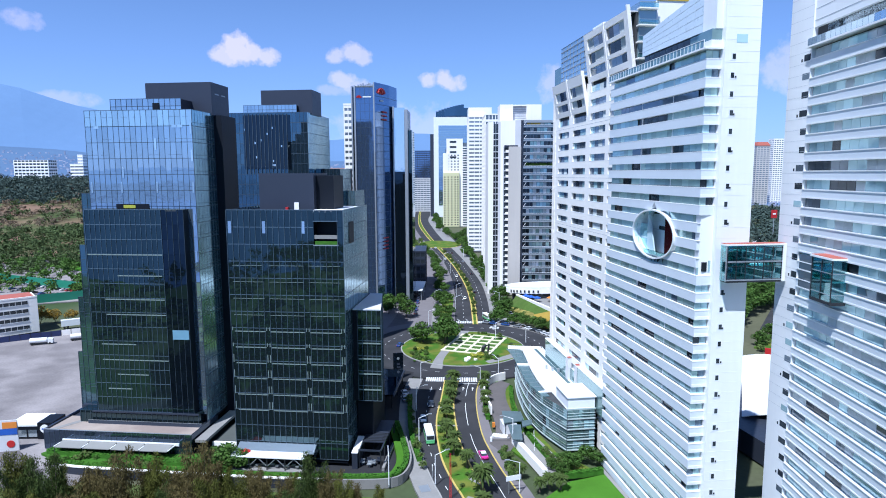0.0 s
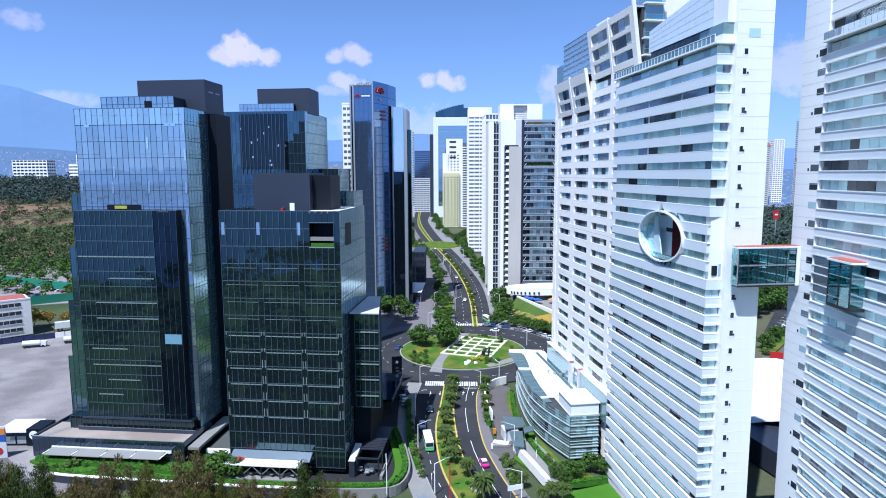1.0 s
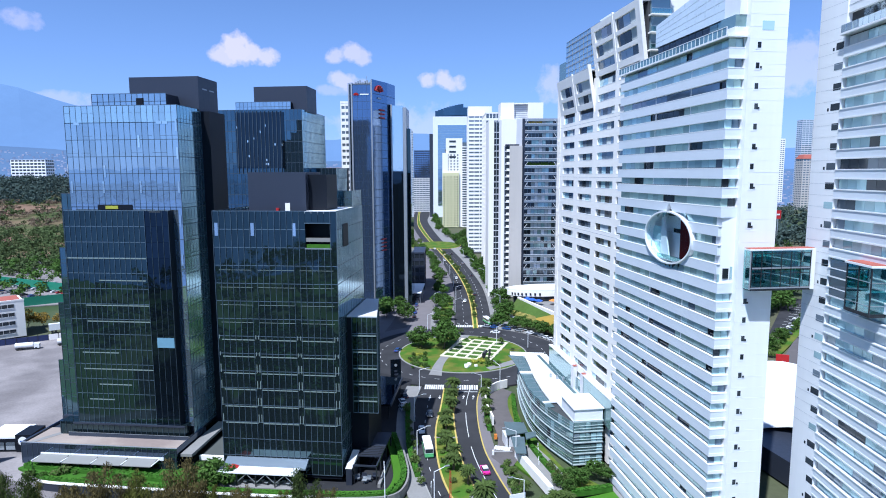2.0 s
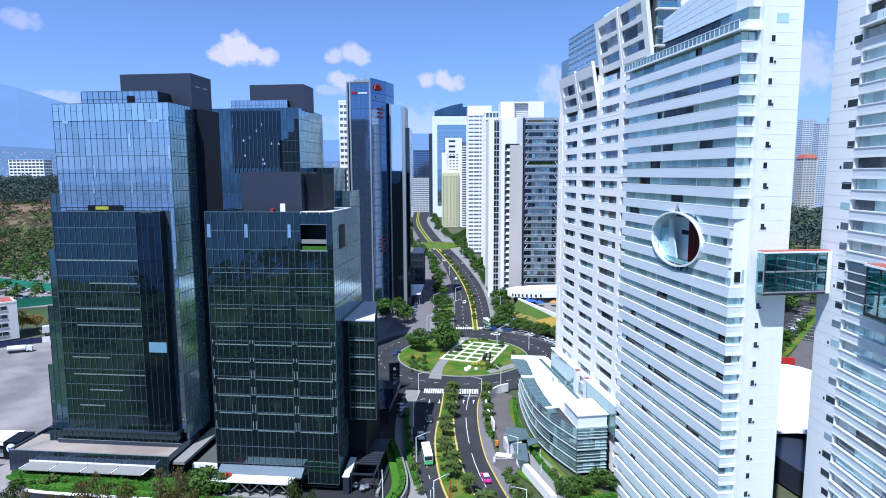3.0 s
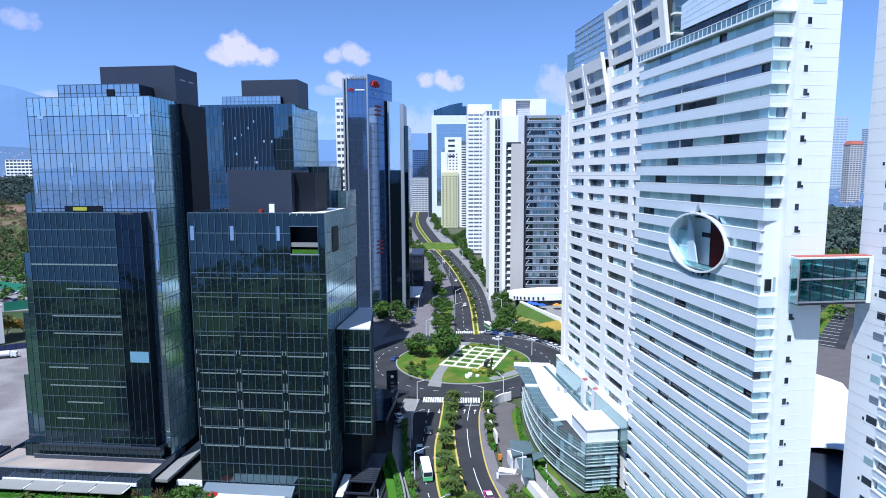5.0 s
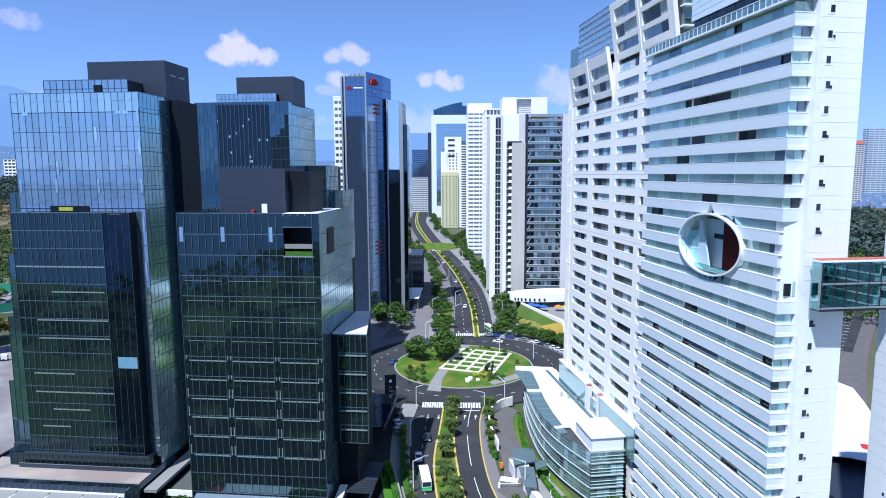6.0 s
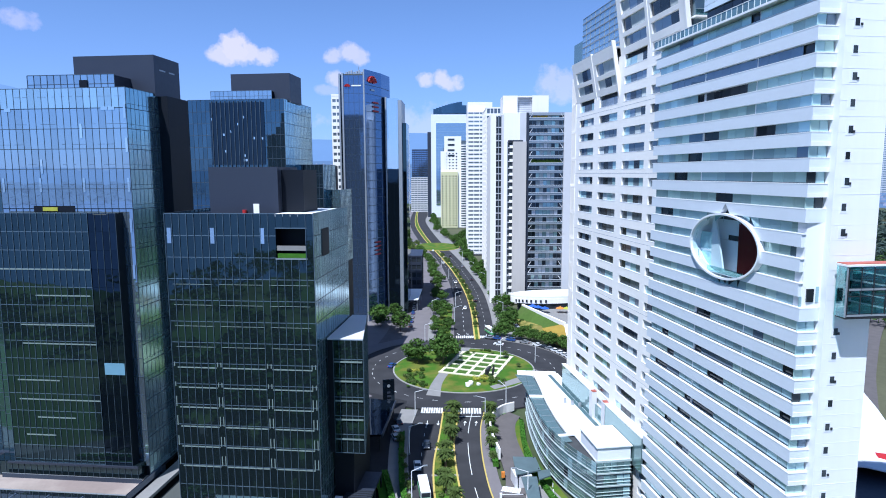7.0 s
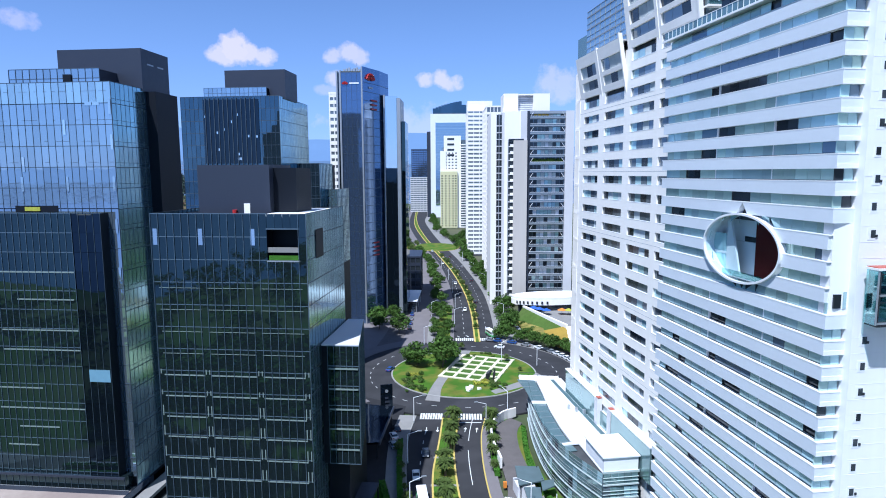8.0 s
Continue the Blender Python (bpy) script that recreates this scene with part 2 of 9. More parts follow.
M["pink_wall"] = material("pink_brick_wall", (0.48, 0.30, 0.26), 0.8, vary=0.08, scale=0.1)
M["graphite"] = material("graphite_metal_panel", (0.040, 0.047, 0.068), 0.45, metal=0.3, vary=0.06, scale=0.1, fine=1.0, bump=0.03)
M["black_clad"] = material("black_cladding", (0.007, 0.009, 0.014), 0.5, vary=0.15, scale=0.2, bump=0.03, spec=0.2)
M["mullion"] = material("aluminium_mullion", (0.085, 0.11, 0.135), 0.45, metal=0.5, vary=0.05)
M["mullion_light"] = material("pale_mullion", (0.15, 0.20, 0.25), 0.4, metal=0.5, vary=0.05)
M["spandrel_light"] = material("pale_band", (0.42, 0.48, 0.47), 0.5, vary=0.1, scale=0.8)
M["spandrel"] = material("pale_floor_edge", (0.20, 0.245, 0.225), 0.5, vary=0.1, scale=0.8)
M["dark_metal"] = material("dark_steel", (0.035, 0.037, 0.042), 0.5, metal=0.4, vary=0.08)
M["steel"] = material("galvanised_steel", (0.42, 0.44, 0.46), 0.45, metal=0.6, vary=0.08)
M["roof_dust"] = material("dusty_roof_slab", (0.25, 0.195, 0.17), 0.9, vary=0.16, scale=0.12, fine=1.5, second=(0.33, 0.27, 0.23), second_scale=0.08)
M["roof_dark"] = material("dark_roof_felt", (0.075, 0.08, 0.075), 0.85, vary=0.15, scale=0.3)
M["roof_white"] = material("white_roof_membrane", (0.82, 0.82, 0.83), 0.6, vary=0.03, scale=0.2)
M["slate_roof"] = material("slate_metal_canopy", (0.12, 0.165, 0.175), 0.4, metal=0.2, vary=0.15, scale=0.5)
M["teal_roof"] = material("teal_glass_canopy", (0.11, 0.175, 0.19), 0.3, metal=0.2, vary=0.12, scale=0.4)
M["awning"] = material("grey_awning", (0.24, 0.235, 0.22), 0.7, vary=0.06, scale=0.4)
M["cream"] = material("cream_painted_kerb", (0.68, 0.63, 0.44), 0.8, vary=0.08, scale=0.6)
M["red_tile"] = material("red_roof", (0.36, 0.10, 0.07), 0.8, vary=0.12, scale=0.5)
M["red"] = material("red_paint", (0.45, 0.02, 0.02), 0.5, vary=0.08)
M["dark_red"] = material("dark_red_wall", (0.085, 0.004, 0.005), 0.8, vary=0.1, spec=0.1)
M["golden"] = material("golden_planting", (0.30, 0.20, 0.025), 0.8, vary=0.25, scale=0.3, fine=2.0)
M["meadow"] = material("yellow_green_meadow", (0.135, 0.145, 0.03), 0.95, vary=0.4, scale=0.2, fine=2.5, second=(0.25, 0.21, 0.06), second_scale=0.3, spec=0.12)
M["yellow"] = material("yellow_panel", (0.50, 0.34, 0.03), 0.6, vary=0.1)
M["blue"] = material("blue_paint", (0.03, 0.10, 0.42), 0.5, vary=0.1)
M["orange"] = material("orange_paint", (0.65, 0.22, 0.03), 0.5, vary=0.1)
M["green_fence"] = material("green_fence", (0.03, 0.20, 0.12), 0.6, vary=0.1)
M["green_paint"] = material("green_bus_paint", (0.13, 0.42, 0.16), 0.4, vary=0.05)
M["pink_paint"] = material("pink_taxi_paint", (0.62, 0.03, 0.28), 0.35, vary=0.04)
M["car_white"] = material("white_car_paint", (0.80, 0.80, 0.80), 0.3, vary=0.03, spec=0.6)
M["car_dark"] = material("dark_car_paint", (0.03, 0.035, 0.045), 0.25, vary=0.05, spec=0.6)
M["car_silver"] = material("silver_car_paint", (0.45, 0.46, 0.48), 0.3, metal=0.5, vary=0.04)
M["car_blue"] = material("blue_car_paint", (0.03, 0.08, 0.26), 0.3, vary=0.05, spec=0.6)
M["car_red"] = material("red_car_paint", (0.40, 0.03, 0.03), 0.3, vary=0.05, spec=0.6)
M["tyre"] = material("tyre_rubber", (0.02, 0.02, 0.02), 0.9)
# Dark solid colour stands in for the shade of unlit rooms and recesses.
M["interior"] = material("interior_shade", (0.05, 0.052, 0.055), 0.9, vary=0.3, scale=0.5)
# Pale blue colour stands in for a lit window; it doesn't glow.
M["lit_window"] = material("painted_lit_window", (0.17, 0.31, 0.40), 0.4, vary=0.1, scale=0.6)
M["curtain"] = material("pale_curtain", (0.50, 0.54, 0.54), 0.85, vary=0.15, scale=0.7, by_object=0.15)
M["navy"] = material("navy_hoarding", (0.018, 0.028, 0.095), 0.6, vary=0.15, scale=0.4)
M["leaf_autumn"] = material("yellow_autumn_leaf", (0.26, 0.17, 0.03), 0.8, vary=0.3, scale=0.4, fine=3.0, bump=0, by_island=0.35, spec=0.12)
M["glass_front"] = coated_glass("blue_coated_glass", (0.40, 0.50, 0.60), wave=0.006, by_object=0.10)
M["glass_b"] = coated_glass("dark_coated_glass", (0.058, 0.092, 0.106), wave=0.006, by_object=0.10)
M["glass_side"] = coated_glass("teal_coated_glass", (0.34, 0.51, 0.57), rough=0.12, wave=0.006, by_object=0.12)
M["glass_flank"] = coated_glass("dark_teal_flank_glass", (0.13, 0.21, 0.25), rough=0.05, by_object=0.15)
M["glass_crown"] = coated_glass("blue_grey_crown_glass", (0.38, 0.49, 0.54), rough=0.1, metal=0.5, by_object=0.2)
M["glass_curved"] = coated_glass("sea_green_glass", (0.25, 0.36, 0.36), rough=0.06, metal=0.6, by_object=0.25)
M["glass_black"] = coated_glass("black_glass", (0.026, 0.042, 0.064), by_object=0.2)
# Pale tint also stands in for lit panes and reflected sky.
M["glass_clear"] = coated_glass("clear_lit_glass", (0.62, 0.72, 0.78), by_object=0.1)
M["glass_teal"] = coated_glass("pale_teal_glass", (0.44, 0.61, 0.64), rough=0.10, metal=0.35, by_object=0.22)
M["bridge_glass"] = coated_glass("bridge_glass", (0.17, 0.38, 0.40), rough=0.06, metal=0.6, by_object=0.2)
M["glass_sage"] = coated_glass("pale_sage_glass", (0.45, 0.60, 0.56), rough=0.12, metal=0.3, by_object=0.25)
M["glass_deep"] = coated_glass("tinted_blue_glass", (0.18, 0.24, 0.31), rough=0.06, metal=0.5, by_object=0.06)
M["glass_grey"] = coated_glass("grey_window_glass", (0.22, 0.26, 0.30), rough=0.08, metal=0.5, by_object=0.4)
M["glass_dark"] = coated_glass("dark_window_glass", (0.05, 0.06, 0.07), rough=0.08, metal=0.4, by_object=0.4)
M["glass_c"] = coated_glass("slate_blue_glass", (0.085, 0.145, 0.205), wave=0.006, by_object=0.12)
M["glass_blue"] = coated_glass("deep_blue_glass", (0.16, 0.24, 0.40), rough=0.06, metal=0.8, by_object=0.1)
# Distance haze painted as a bluish glow on mountain, town, valley and hills.
M["mountain"] = material("mountain_haze_glow", (0.05, 0.075, 0.12), 1.0, vary=0.2, scale=0.002, fine=0.02, bump=0, emit=((0.20, 0.36, 0.68), 0.50))
M["far_town"] = material("far_town_haze_glow", (0.20, 0.17, 0.17), 1.0, vary=0.3, scale=0.01, fine=0.1, bump=0, by_island=0.6, emit=((0.22, 0.34, 0.62), 0.38))
# No glow on the ridge; its haze is blue mixed into the leaf colour.
M["ridge_leaf"] = material("haze_toned_ridge_wood", (0.060, 0.084, 0.072), 0.9, vary=0.25, scale=0.05, bump=0, by_island=0.3, spec=0.12)
M["far_valley"] = material("valley_haze_glow", (0.030, 0.045, 0.06), 1.0, vary=0.4, scale=0.01, fine=0.08, bump=0, emit=((0.12, 0.22, 0.50), 0.70))
M["far_hill"] = material("far_hill_haze_glow", (0.035, 0.055, 0.07), 1.0, vary=0.3, scale=0.004, fine=0.05, bump=0, emit=((0.16, 0.29, 0.62), 0.40))

# ---- mesh helpers ----


class Solid:
    """A growing list of vertices and faces."""

    def __init__(self):
        self.v, self.f = [], []

    def face(self, *pts):
        i = len(self.v)
        self.v.extend(tuple(p) for p in pts)
        self.f.append(tuple(range(i, i + len(pts))))
        return self

    def box(self, x0, x1, y0, y1, z0, z1):
        i = len(self.v)
        self.v += [(x0, y0, z0), (x1, y0, z0), (x1, y1, z0), (x0, y1, z0), (x0, y0, z1), (x1, y0, z1), (x1, y1, z1), (x0, y1, z1)]
        self.f += [tuple(i + k for k in q) for q in ((0, 3, 2, 1), (4, 5, 6, 7), (0, 1, 5, 4), (1, 2, 6, 5), (2, 3, 7, 6), (3, 0, 4, 7))]
        return self

    def hexa(self, low, high):
        """A solid between two quads of four points each, both counter-clockwise from above."""
        i = len(self.v)
        self.v += [tuple(p) for p in low] + [tuple(p) for p in high]
        self.f += [tuple(i + k for k in q) for q in ((0, 3, 2, 1), (4, 5, 6, 7), (0, 1, 5, 4), (1, 2, 6, 5), (2, 3, 7, 6), (3, 0, 4, 7))]
        return self

    def prism(self, outline, z0, z1):
        """Upright prism over an outline given counter-clockwise; z1 may be a function of x, y."""
        n, i = len(outline), len(self.v)
        top = z1 if callable(z1) else (lambda x, y: z1)
        low = z0 if callable(z0) else (lambda x, y: z0)
        self.v += [(x, y, low(x, y)) for x, y in outline] + [(x, y, top(x, y)) for x, y in outline]
        self.f += [tuple(i + k for k in reversed(range(n))), tuple(i + n + k for k in range(n))]
        self.f += [(i + k, i + (k + 1) % n, i + n + (k + 1) % n, i + n + k) for k in range(n)]
        return self

    def tube(self, a, b, r0, r1=None, sides=8):
        a, b = Vector(a), Vector(b)
        r1 = r0 if r1 is None else r1
        q = (b - a).to_track_quat("Z", "Y")
        i = len(self.v)
        for p, r in ((a, r0), (b, r1)):
            for k in range(sides):
                w = 2 * math.pi * k / sides
                self.v.append(tuple(p + q @ Vector((math.cos(w) * r, math.sin(w) * r, 0))))
        self.f += [(i + k, i + (k + 1) % sides, i + sides + (k + 1) % sides, i + sides + k) for k in range(sides)]
        self.f += [tuple(i + k for k in reversed(range(sides))), tuple(i + sides + k for k in range(sides))]
        return self

    def slab_between(self, left, right, z0, z1):
        """A sheet with thickness between two lines of the same number of points."""
        n, i = len(left), len(self.v)
        for z in (z0, z1):
            self.v += [(x, y, z) for x, y in left] + [(x, y, z) for x, y in right]
        t = i + 2 * n
        for k in range(n - 1):
            self.f.append((t + k, t + n + k, t + n + k + 1, t + k + 1))
            self.f.append((i + k, t + k, t + k + 1, i + k + 1))
            self.f.append((i + n + k + 1, t + n + k + 1, t + n + k, i + n + k))
        self.f.append((i, i + n, t + n, t))
        self.f.append((i + 2 * n - 1, i + n - 1, t + n - 1, t + 2 * n - 1))
        return self

    def mesh(self, name, mat):
        me = bpy.data.meshes.new(name)
        me.from_pydata(self.v, [], self.f)
        if mat is not None:
            me.materials.append(mat)
        me.update()
        return me


def thing(name, m, label, category, group="", kind=""):
    ob = new(name)
    ob.empty_display_size = 0.5
    ob.matrix_world = m
    return tagged(ob, label, category, group, kind)


def part(name, solid, mat, parent, label="", at=None):
    """One mesh object under a thing or a part; solid may be a Solid or a shared mesh."""
    me = solid if isinstance(solid, bpy.types.Mesh) else solid.mesh(name, mat)
    ob = new(name, me)
    ob.parent = parent
    if at is not None:
        ob.matrix_basis = at if isinstance(at, Matrix) else Matrix.Translation(at)
    if label:
        ob["label"] = label
    return ob


def single(name, solid, mat, label, category, group="", kind="", at=None):
    ob = new(name, solid if isinstance(solid, bpy.types.Mesh) else solid.mesh(name, mat))
    if at is not None:
        ob.matrix_world = at
    return tagged(ob, label, category, group, kind)


def smooth_line(pts, step=2.0):
    """A Catmull-Rom curve through points of the plan."""
    p = [Vector(q) for q in pts]
    p = [p[0] * 2 - p[1]] + p + [p[-1] * 2 - p[-2]]
    out = []
    for k in range(1, len(p) - 2):
        n = max(2, int((p[k + 1] - p[k]).length / step))
        for j in range(n):
            t = j / n
            a, b, c, d = p[k - 1:k + 3]
            out.append(0.5 * ((2 * b) + (c - a) * t + (2 * a - 5 * b + 4 * c - d) * t * t + (3 * b - a - 3 * c + d) * t ** 3))
    out.append(p[-2])
    return [tuple(q) for q in out]


def sampled(pts, n):
    """n points at even steps along a smooth curve."""
    c = np.array(smooth_line(pts, 1.0))
    s = np.concatenate([[0], np.cumsum(np.hypot(*np.diff(c, axis=0).T))])
    u = np.linspace(0, s[-1], n)
    return [(float(np.interp(w, s, c[:, 0])), float(np.interp(w, s, c[:, 1]))) for w in u]


def offset(line, d):
    """The line moved d to its left."""
    out = []
    for k, (x, y) in enumerate(line):
        a, b = line[max(0, k - 1)], line[min(len(line) - 1, k + 1)]
        tx, ty = b[0] - a[0], b[1] - a[1]
        q = math.hypot(tx, ty) or 1
        out.append((x - ty / q * d, y + tx / q * d))
    return out


def ribbon(line, width, z0, z1):
    return Solid().slab_between(offset(line, width / 2), offset(line, -width / 2), z0, z1)


rnd = random.Random(7)

# ---- ground, roads and pavements ----
GROUND = Solid()
_n = 48
_xs = np.linspace(-1, 1, _n)
_xs = np.sign(_xs) * (np.abs(_xs) ** 2.2) * 4800
for iy in range(_n):
    for ix in range(_n):
        GROUND.v.append((float(_xs[ix]), float(_xs[iy]), -0.6))
for iy in range(_n - 1):
    for ix in range(_n - 1):
        a = iy * _n + ix
        GROUND.f.append((a, a + 1, a + _n + 1, a + _n))
single("ground", GROUND, M["ground"], "dry grey-green open ground reaching to the horizon", "ground", kind="structure")

KERB_L = [(30, 40), (24, 80), (18.6, 112), (16.8, 131.6), (15.9, 137.4), (14.7, 149.2), (14.2, 162.8), (14.8, 178.8), (16.8, 197.9), (20.5, 214)]
MED_L = [(35, 40), (29.5, 80), (23.6, 112), (21.7, 130.9), (20.7, 136.7), (19.4, 148.5), (19.6, 162.0), (21.3, 177.9), (24.8, 194), (28.2, 211)]
MED_R = [(40, 40), (34.5, 80), (29, 112), (27.1, 133.2), (26.1, 144.5), (25.5, 154.1), (26.0, 168.8), (27.7, 186.2), (30.0, 198), (33.0, 210)]
KERB_R = [(47, 40), (41.5, 80), (36.4, 112), (34.6, 132.1), (33.4, 142), (32.7, 153.1), (32.6, 164.0), (34.2, 180.5), (37.0, 197), (40.5, 209)]
FAR_L = [(44.0, 290), (50.9, 336.8), (55.9, 369.2), (62.5, 431.5), (67.5, 519.0), (68.1, 624.5), (67.6, 710.8), (73.1, 867.3), (87.4, 1036), (116.7, 1284), (150, 1526)]
FAR_ML = [(53.2, 291), (62.0, 350), (67.8, 407), (72.0, 485), (73.4, 568), (74.0, 650), (75.5, 740), (81, 880), (95, 1040), (122, 1284), (156, 1526)]
FAR_MR = [(55.2, 291), (64.4, 350), (70.4, 407), (74.8, 485), (76.6, 568), (77.4, 650), (79.5, 740), (85.5, 880), (98, 1040), (125, 1284), (159, 1526)]
FAR_R = [(62.0, 290), (72.0, 349.5), (79.0, 405.7), (83.5, 478), (86.5, 554), (88.6, 675), (94.5, 817), (104, 968), (122, 1100), (142, 1284), (175, 1526)]
ISLAND, ISLAND_R, RING_R = (41.5, 252.0), 26.0, 42.0

road = thing("road", Matrix(), "grey asphalt avenue with white lane marks and roundabout", "road", kind="structure")
n = 120
part("carriageway", Solid().slab_between(sampled(KERB_L, n), sampled(MED_L, n), -0.5, 0.0), M["asphalt"], road)
part("carriageway", Solid().slab_between(sampled(MED_R, n), sampled(KERB_R, n), -0.5, 0.0), M["asphalt"], road)
part("carriageway", Solid().slab_between(sampled(FAR_L, n), sampled(FAR_ML, n), -0.5, 0.0), M["asphalt"], road)
part("carriageway", Solid().slab_between(sampled(FAR_MR, n), sampled(FAR_R, n), -0.5, 0.0), M["asphalt"], road)


def circle(c, r, n=72, a0=0.0, a1=360.0):
    return [(c[0] + r * math.cos(radians(a0 + (a1 - a0) * k / n)), c[1] + r * math.sin(radians(a0 + (a1 - a0) * k / n))) for k in range(n + 1)]


part("ring_carriageway", Solid().slab_between(circle(ISLAND, RING_R), circle(ISLAND, ISLAND_R + 0.3), -0.5, 0.012), M["asphalt"], road)
# side streets off the roundabout and the service lane past the blue tower
part("side_street", ribbon(sampled([(4, 250), (-10, 244), (-30, 232), (-60, 215)], 40), 11, -0.5, 0.006), M["asphalt"], road)
part("side_street", ribbon(sampled([(78, 268), (95, 262), (130, 250)], 30), 12, -0.5, 0.006), M["asphalt"], road)
part("side_street", ribbon(sampled([(14, 285), (22, 320), (30, 380), (38, 440)], 30), 9, -0.5, 0.006), M["drive"], road)
part("cross_street", ribbon(sampled([(40, 585), (75, 580), (110, 572), (160, 560)], 40), 13, -0.5, 0.02), M["asphalt"], road)
part("cross_street", ribbon(sampled([(40, 690), (75, 690), (110, 680), (170, 660)], 40), 15, -0.5, 0.02), M["asphalt"], road)

pavement = thing("pavement", Matrix(), "pale concrete pavement beside the avenue and round the crossing", "pavement", kind="structure")
part("slab", Solid().slab_between(offset(sampled(KERB_L, n), 5.0), sampled(KERB_L, n), -0.5, 0.14), M["concrete"], pavement)
part("slab", Solid().slab_between(sampled(KERB_R, n), offset(sampled(KERB_R, n), -3.0), -0.5, 0.14), M["paver"], pavement)
part("slab", Solid().slab_between(offset(sampled(FAR_L, n), 7.0), offset(sampled(FAR_L, n), 0.1), -0.5, 0.13), M["paver"], pavement)
part("slab", Solid().slab_between(offset(sampled(FAR_R, n), -0.1), offset(sampled(FAR_R, n), -12.0), -0.5, 0.13), M["concrete"], pavement)
part("slab", Solid().slab_between(circle(ISLAND, RING_R + 7, 40, 95, 215), circle(ISLAND, RING_R + 0.1, 40, 95, 215), -0.5, 0.12), M["paver"], pavement)
part("slab", Solid().slab_between(circle(ISLAND, RING_R + 4, 40, -60, 60), circle(ISLAND, RING_R + 0.1, 40, -60, 60), -0.5, 0.12), M["concrete"], pavement)

median = thing("median", Matrix(), "planted grass median with yellow kerbs along the avenue", "median", kind="structure")
part("lawn", Solid().slab_between(sampled(MED_L, n), sampled(MED_R, n), -0.5, 0.16), M["lawn"], median)
for line, side in ((MED_L, -1), (MED_R, 1)):
    c = sampled(line, n)
    part("kerb", Solid().slab_between(offset(c, 0.2 * side), offset(c, -0.25 * side), -0.5, 0.2), M["kerb"], median)
part("far_lawn", Solid().slab_between(sampled(FAR_ML, n), sampled(FAR_MR, n), -0.5, 0.16), M["lawn"], median)
for line in (FAR_ML, FAR_MR):
    c = sampled(line, n)
    part("kerb", Solid().slab_between(offset(c, 0.35), offset(c, -0.35), -0.5, 0.22), M["kerb"], median)
for line, d in ((KERB_L, 1), (KERB_R, -1)):
    c = sampled(line, n)
    part("kerb", Solid().slab_between(offset(c, 0.22 * d), offset(c, -0.1 * d), -0.5, 0.18), M["kerb"] if d < 0 else M["kerb_grey"], pavement)

for a_, b_ in (((20.0, 172), (26.6, 171)), ((20.6, 158.5), (25.8, 157.5)), ((22.4, 186), (27.8, 184.6)), ((24.6, 139.5), (27.0, 136.0)), ((22.6, 131), (27.2, 127.5))):
    part("path", ribbon([a_, b_], 0.9, 0.1, 0.185), M["concrete"], median)

island = thing("roundabout_island", Matrix(), "round lawn island with a white lattice flower bed and kerb", "roundabout", kind="structure")
part("lawn", Solid().prism(circle(ISLAND, ISLAND_R)[:-1], -0.5, 0.2), M["lawn"], island)
part("kerb", Solid().slab_between(circle(ISLAND, ISLAND_R + 0.45), circle(ISLAND, ISLAND_R - 0.05), -0.5, 0.26), M["kerb_grey"], island)
part("path", Solid().slab_between(sampled([(24.5, 226), (28, 238), (33.5, 252), (41, 268), (45, 279)], 30), sampled([(29, 224), (31.5, 237), (37, 251), (44, 266), (49, 278)], 30), 0.1, 0.224), M["concrete"], island)
part("path", Solid().slab_between(sampled([(47, 231), (55, 236), (62, 241), (67.5, 247)], 20), sampled([(48, 228), (57, 232.5), (64, 237.5), (68.5, 243.5)], 20), 0.1, 0.224), M["concrete"], island)
# lattice bed: pale kerb bars over planted squares
BED = pose(47.4, 255.4, 0.2, 0, 0, -28)
bed = part("flower_bed", Solid().box(-10.0, 10.0, -13.4, 13.4, 0.0, 0.06), M["leaf"], island, "dark planted squares between pale bars", at=BED)
for k in range(5):
    part("bar", Solid().box(-10 + 5 * k - 0.55, -10 + 5 * k + 0.55, -13.9, 13.9, 0.0, 0.34), M["cream"], bed)
for k in range(6):
    part("bar", Solid().box(-10.7, 10.7, -13.4 + 5.36 * k - 0.55, -13.4 + 5.36 * k + 0.55, 0.0, 0.335), M["cream"], bed)

marks = thing("road_markings", Matrix(), "white painted crosswalk stripes, arrows and lane dashes on asphalt", "road marking", kind="structure")


def stripes(a, b, count, length, z=0.03):
    """Crosswalk bars along the line a to b."""
    a, b = Vector(a), Vector(b)
    t = (b - a).normalized()
    ang = math.degrees(math.atan2(t.y, t.x))
    me = Solid().box(-0.28, 0.28, -length / 2, length / 2, -0.004, 0.004).mesh("crosswalk_bar", M["paint"])
    for k in range(count):
        p = a.lerp(b, (k + 0.5) / count)
        part("crosswalk_bar", me, None, marks, at=pose(p.x, p.y, z, 0, 0, ang))


stripes((21.6, 213.6), (28.3, 212.4), 9, 4.4)
stripes((32.6, 211.6), (40.0, 210.4), 9, 4.4)
stripes((45.4, 296.4), (54.0, 295.2), 10, 4.0)
stripes((35.4, 163.4), (39.4, 161.6), 7, 2.4, z=0.185)
stripes((55.2, 295.1), (62.4, 294.0), 9, 4.0)


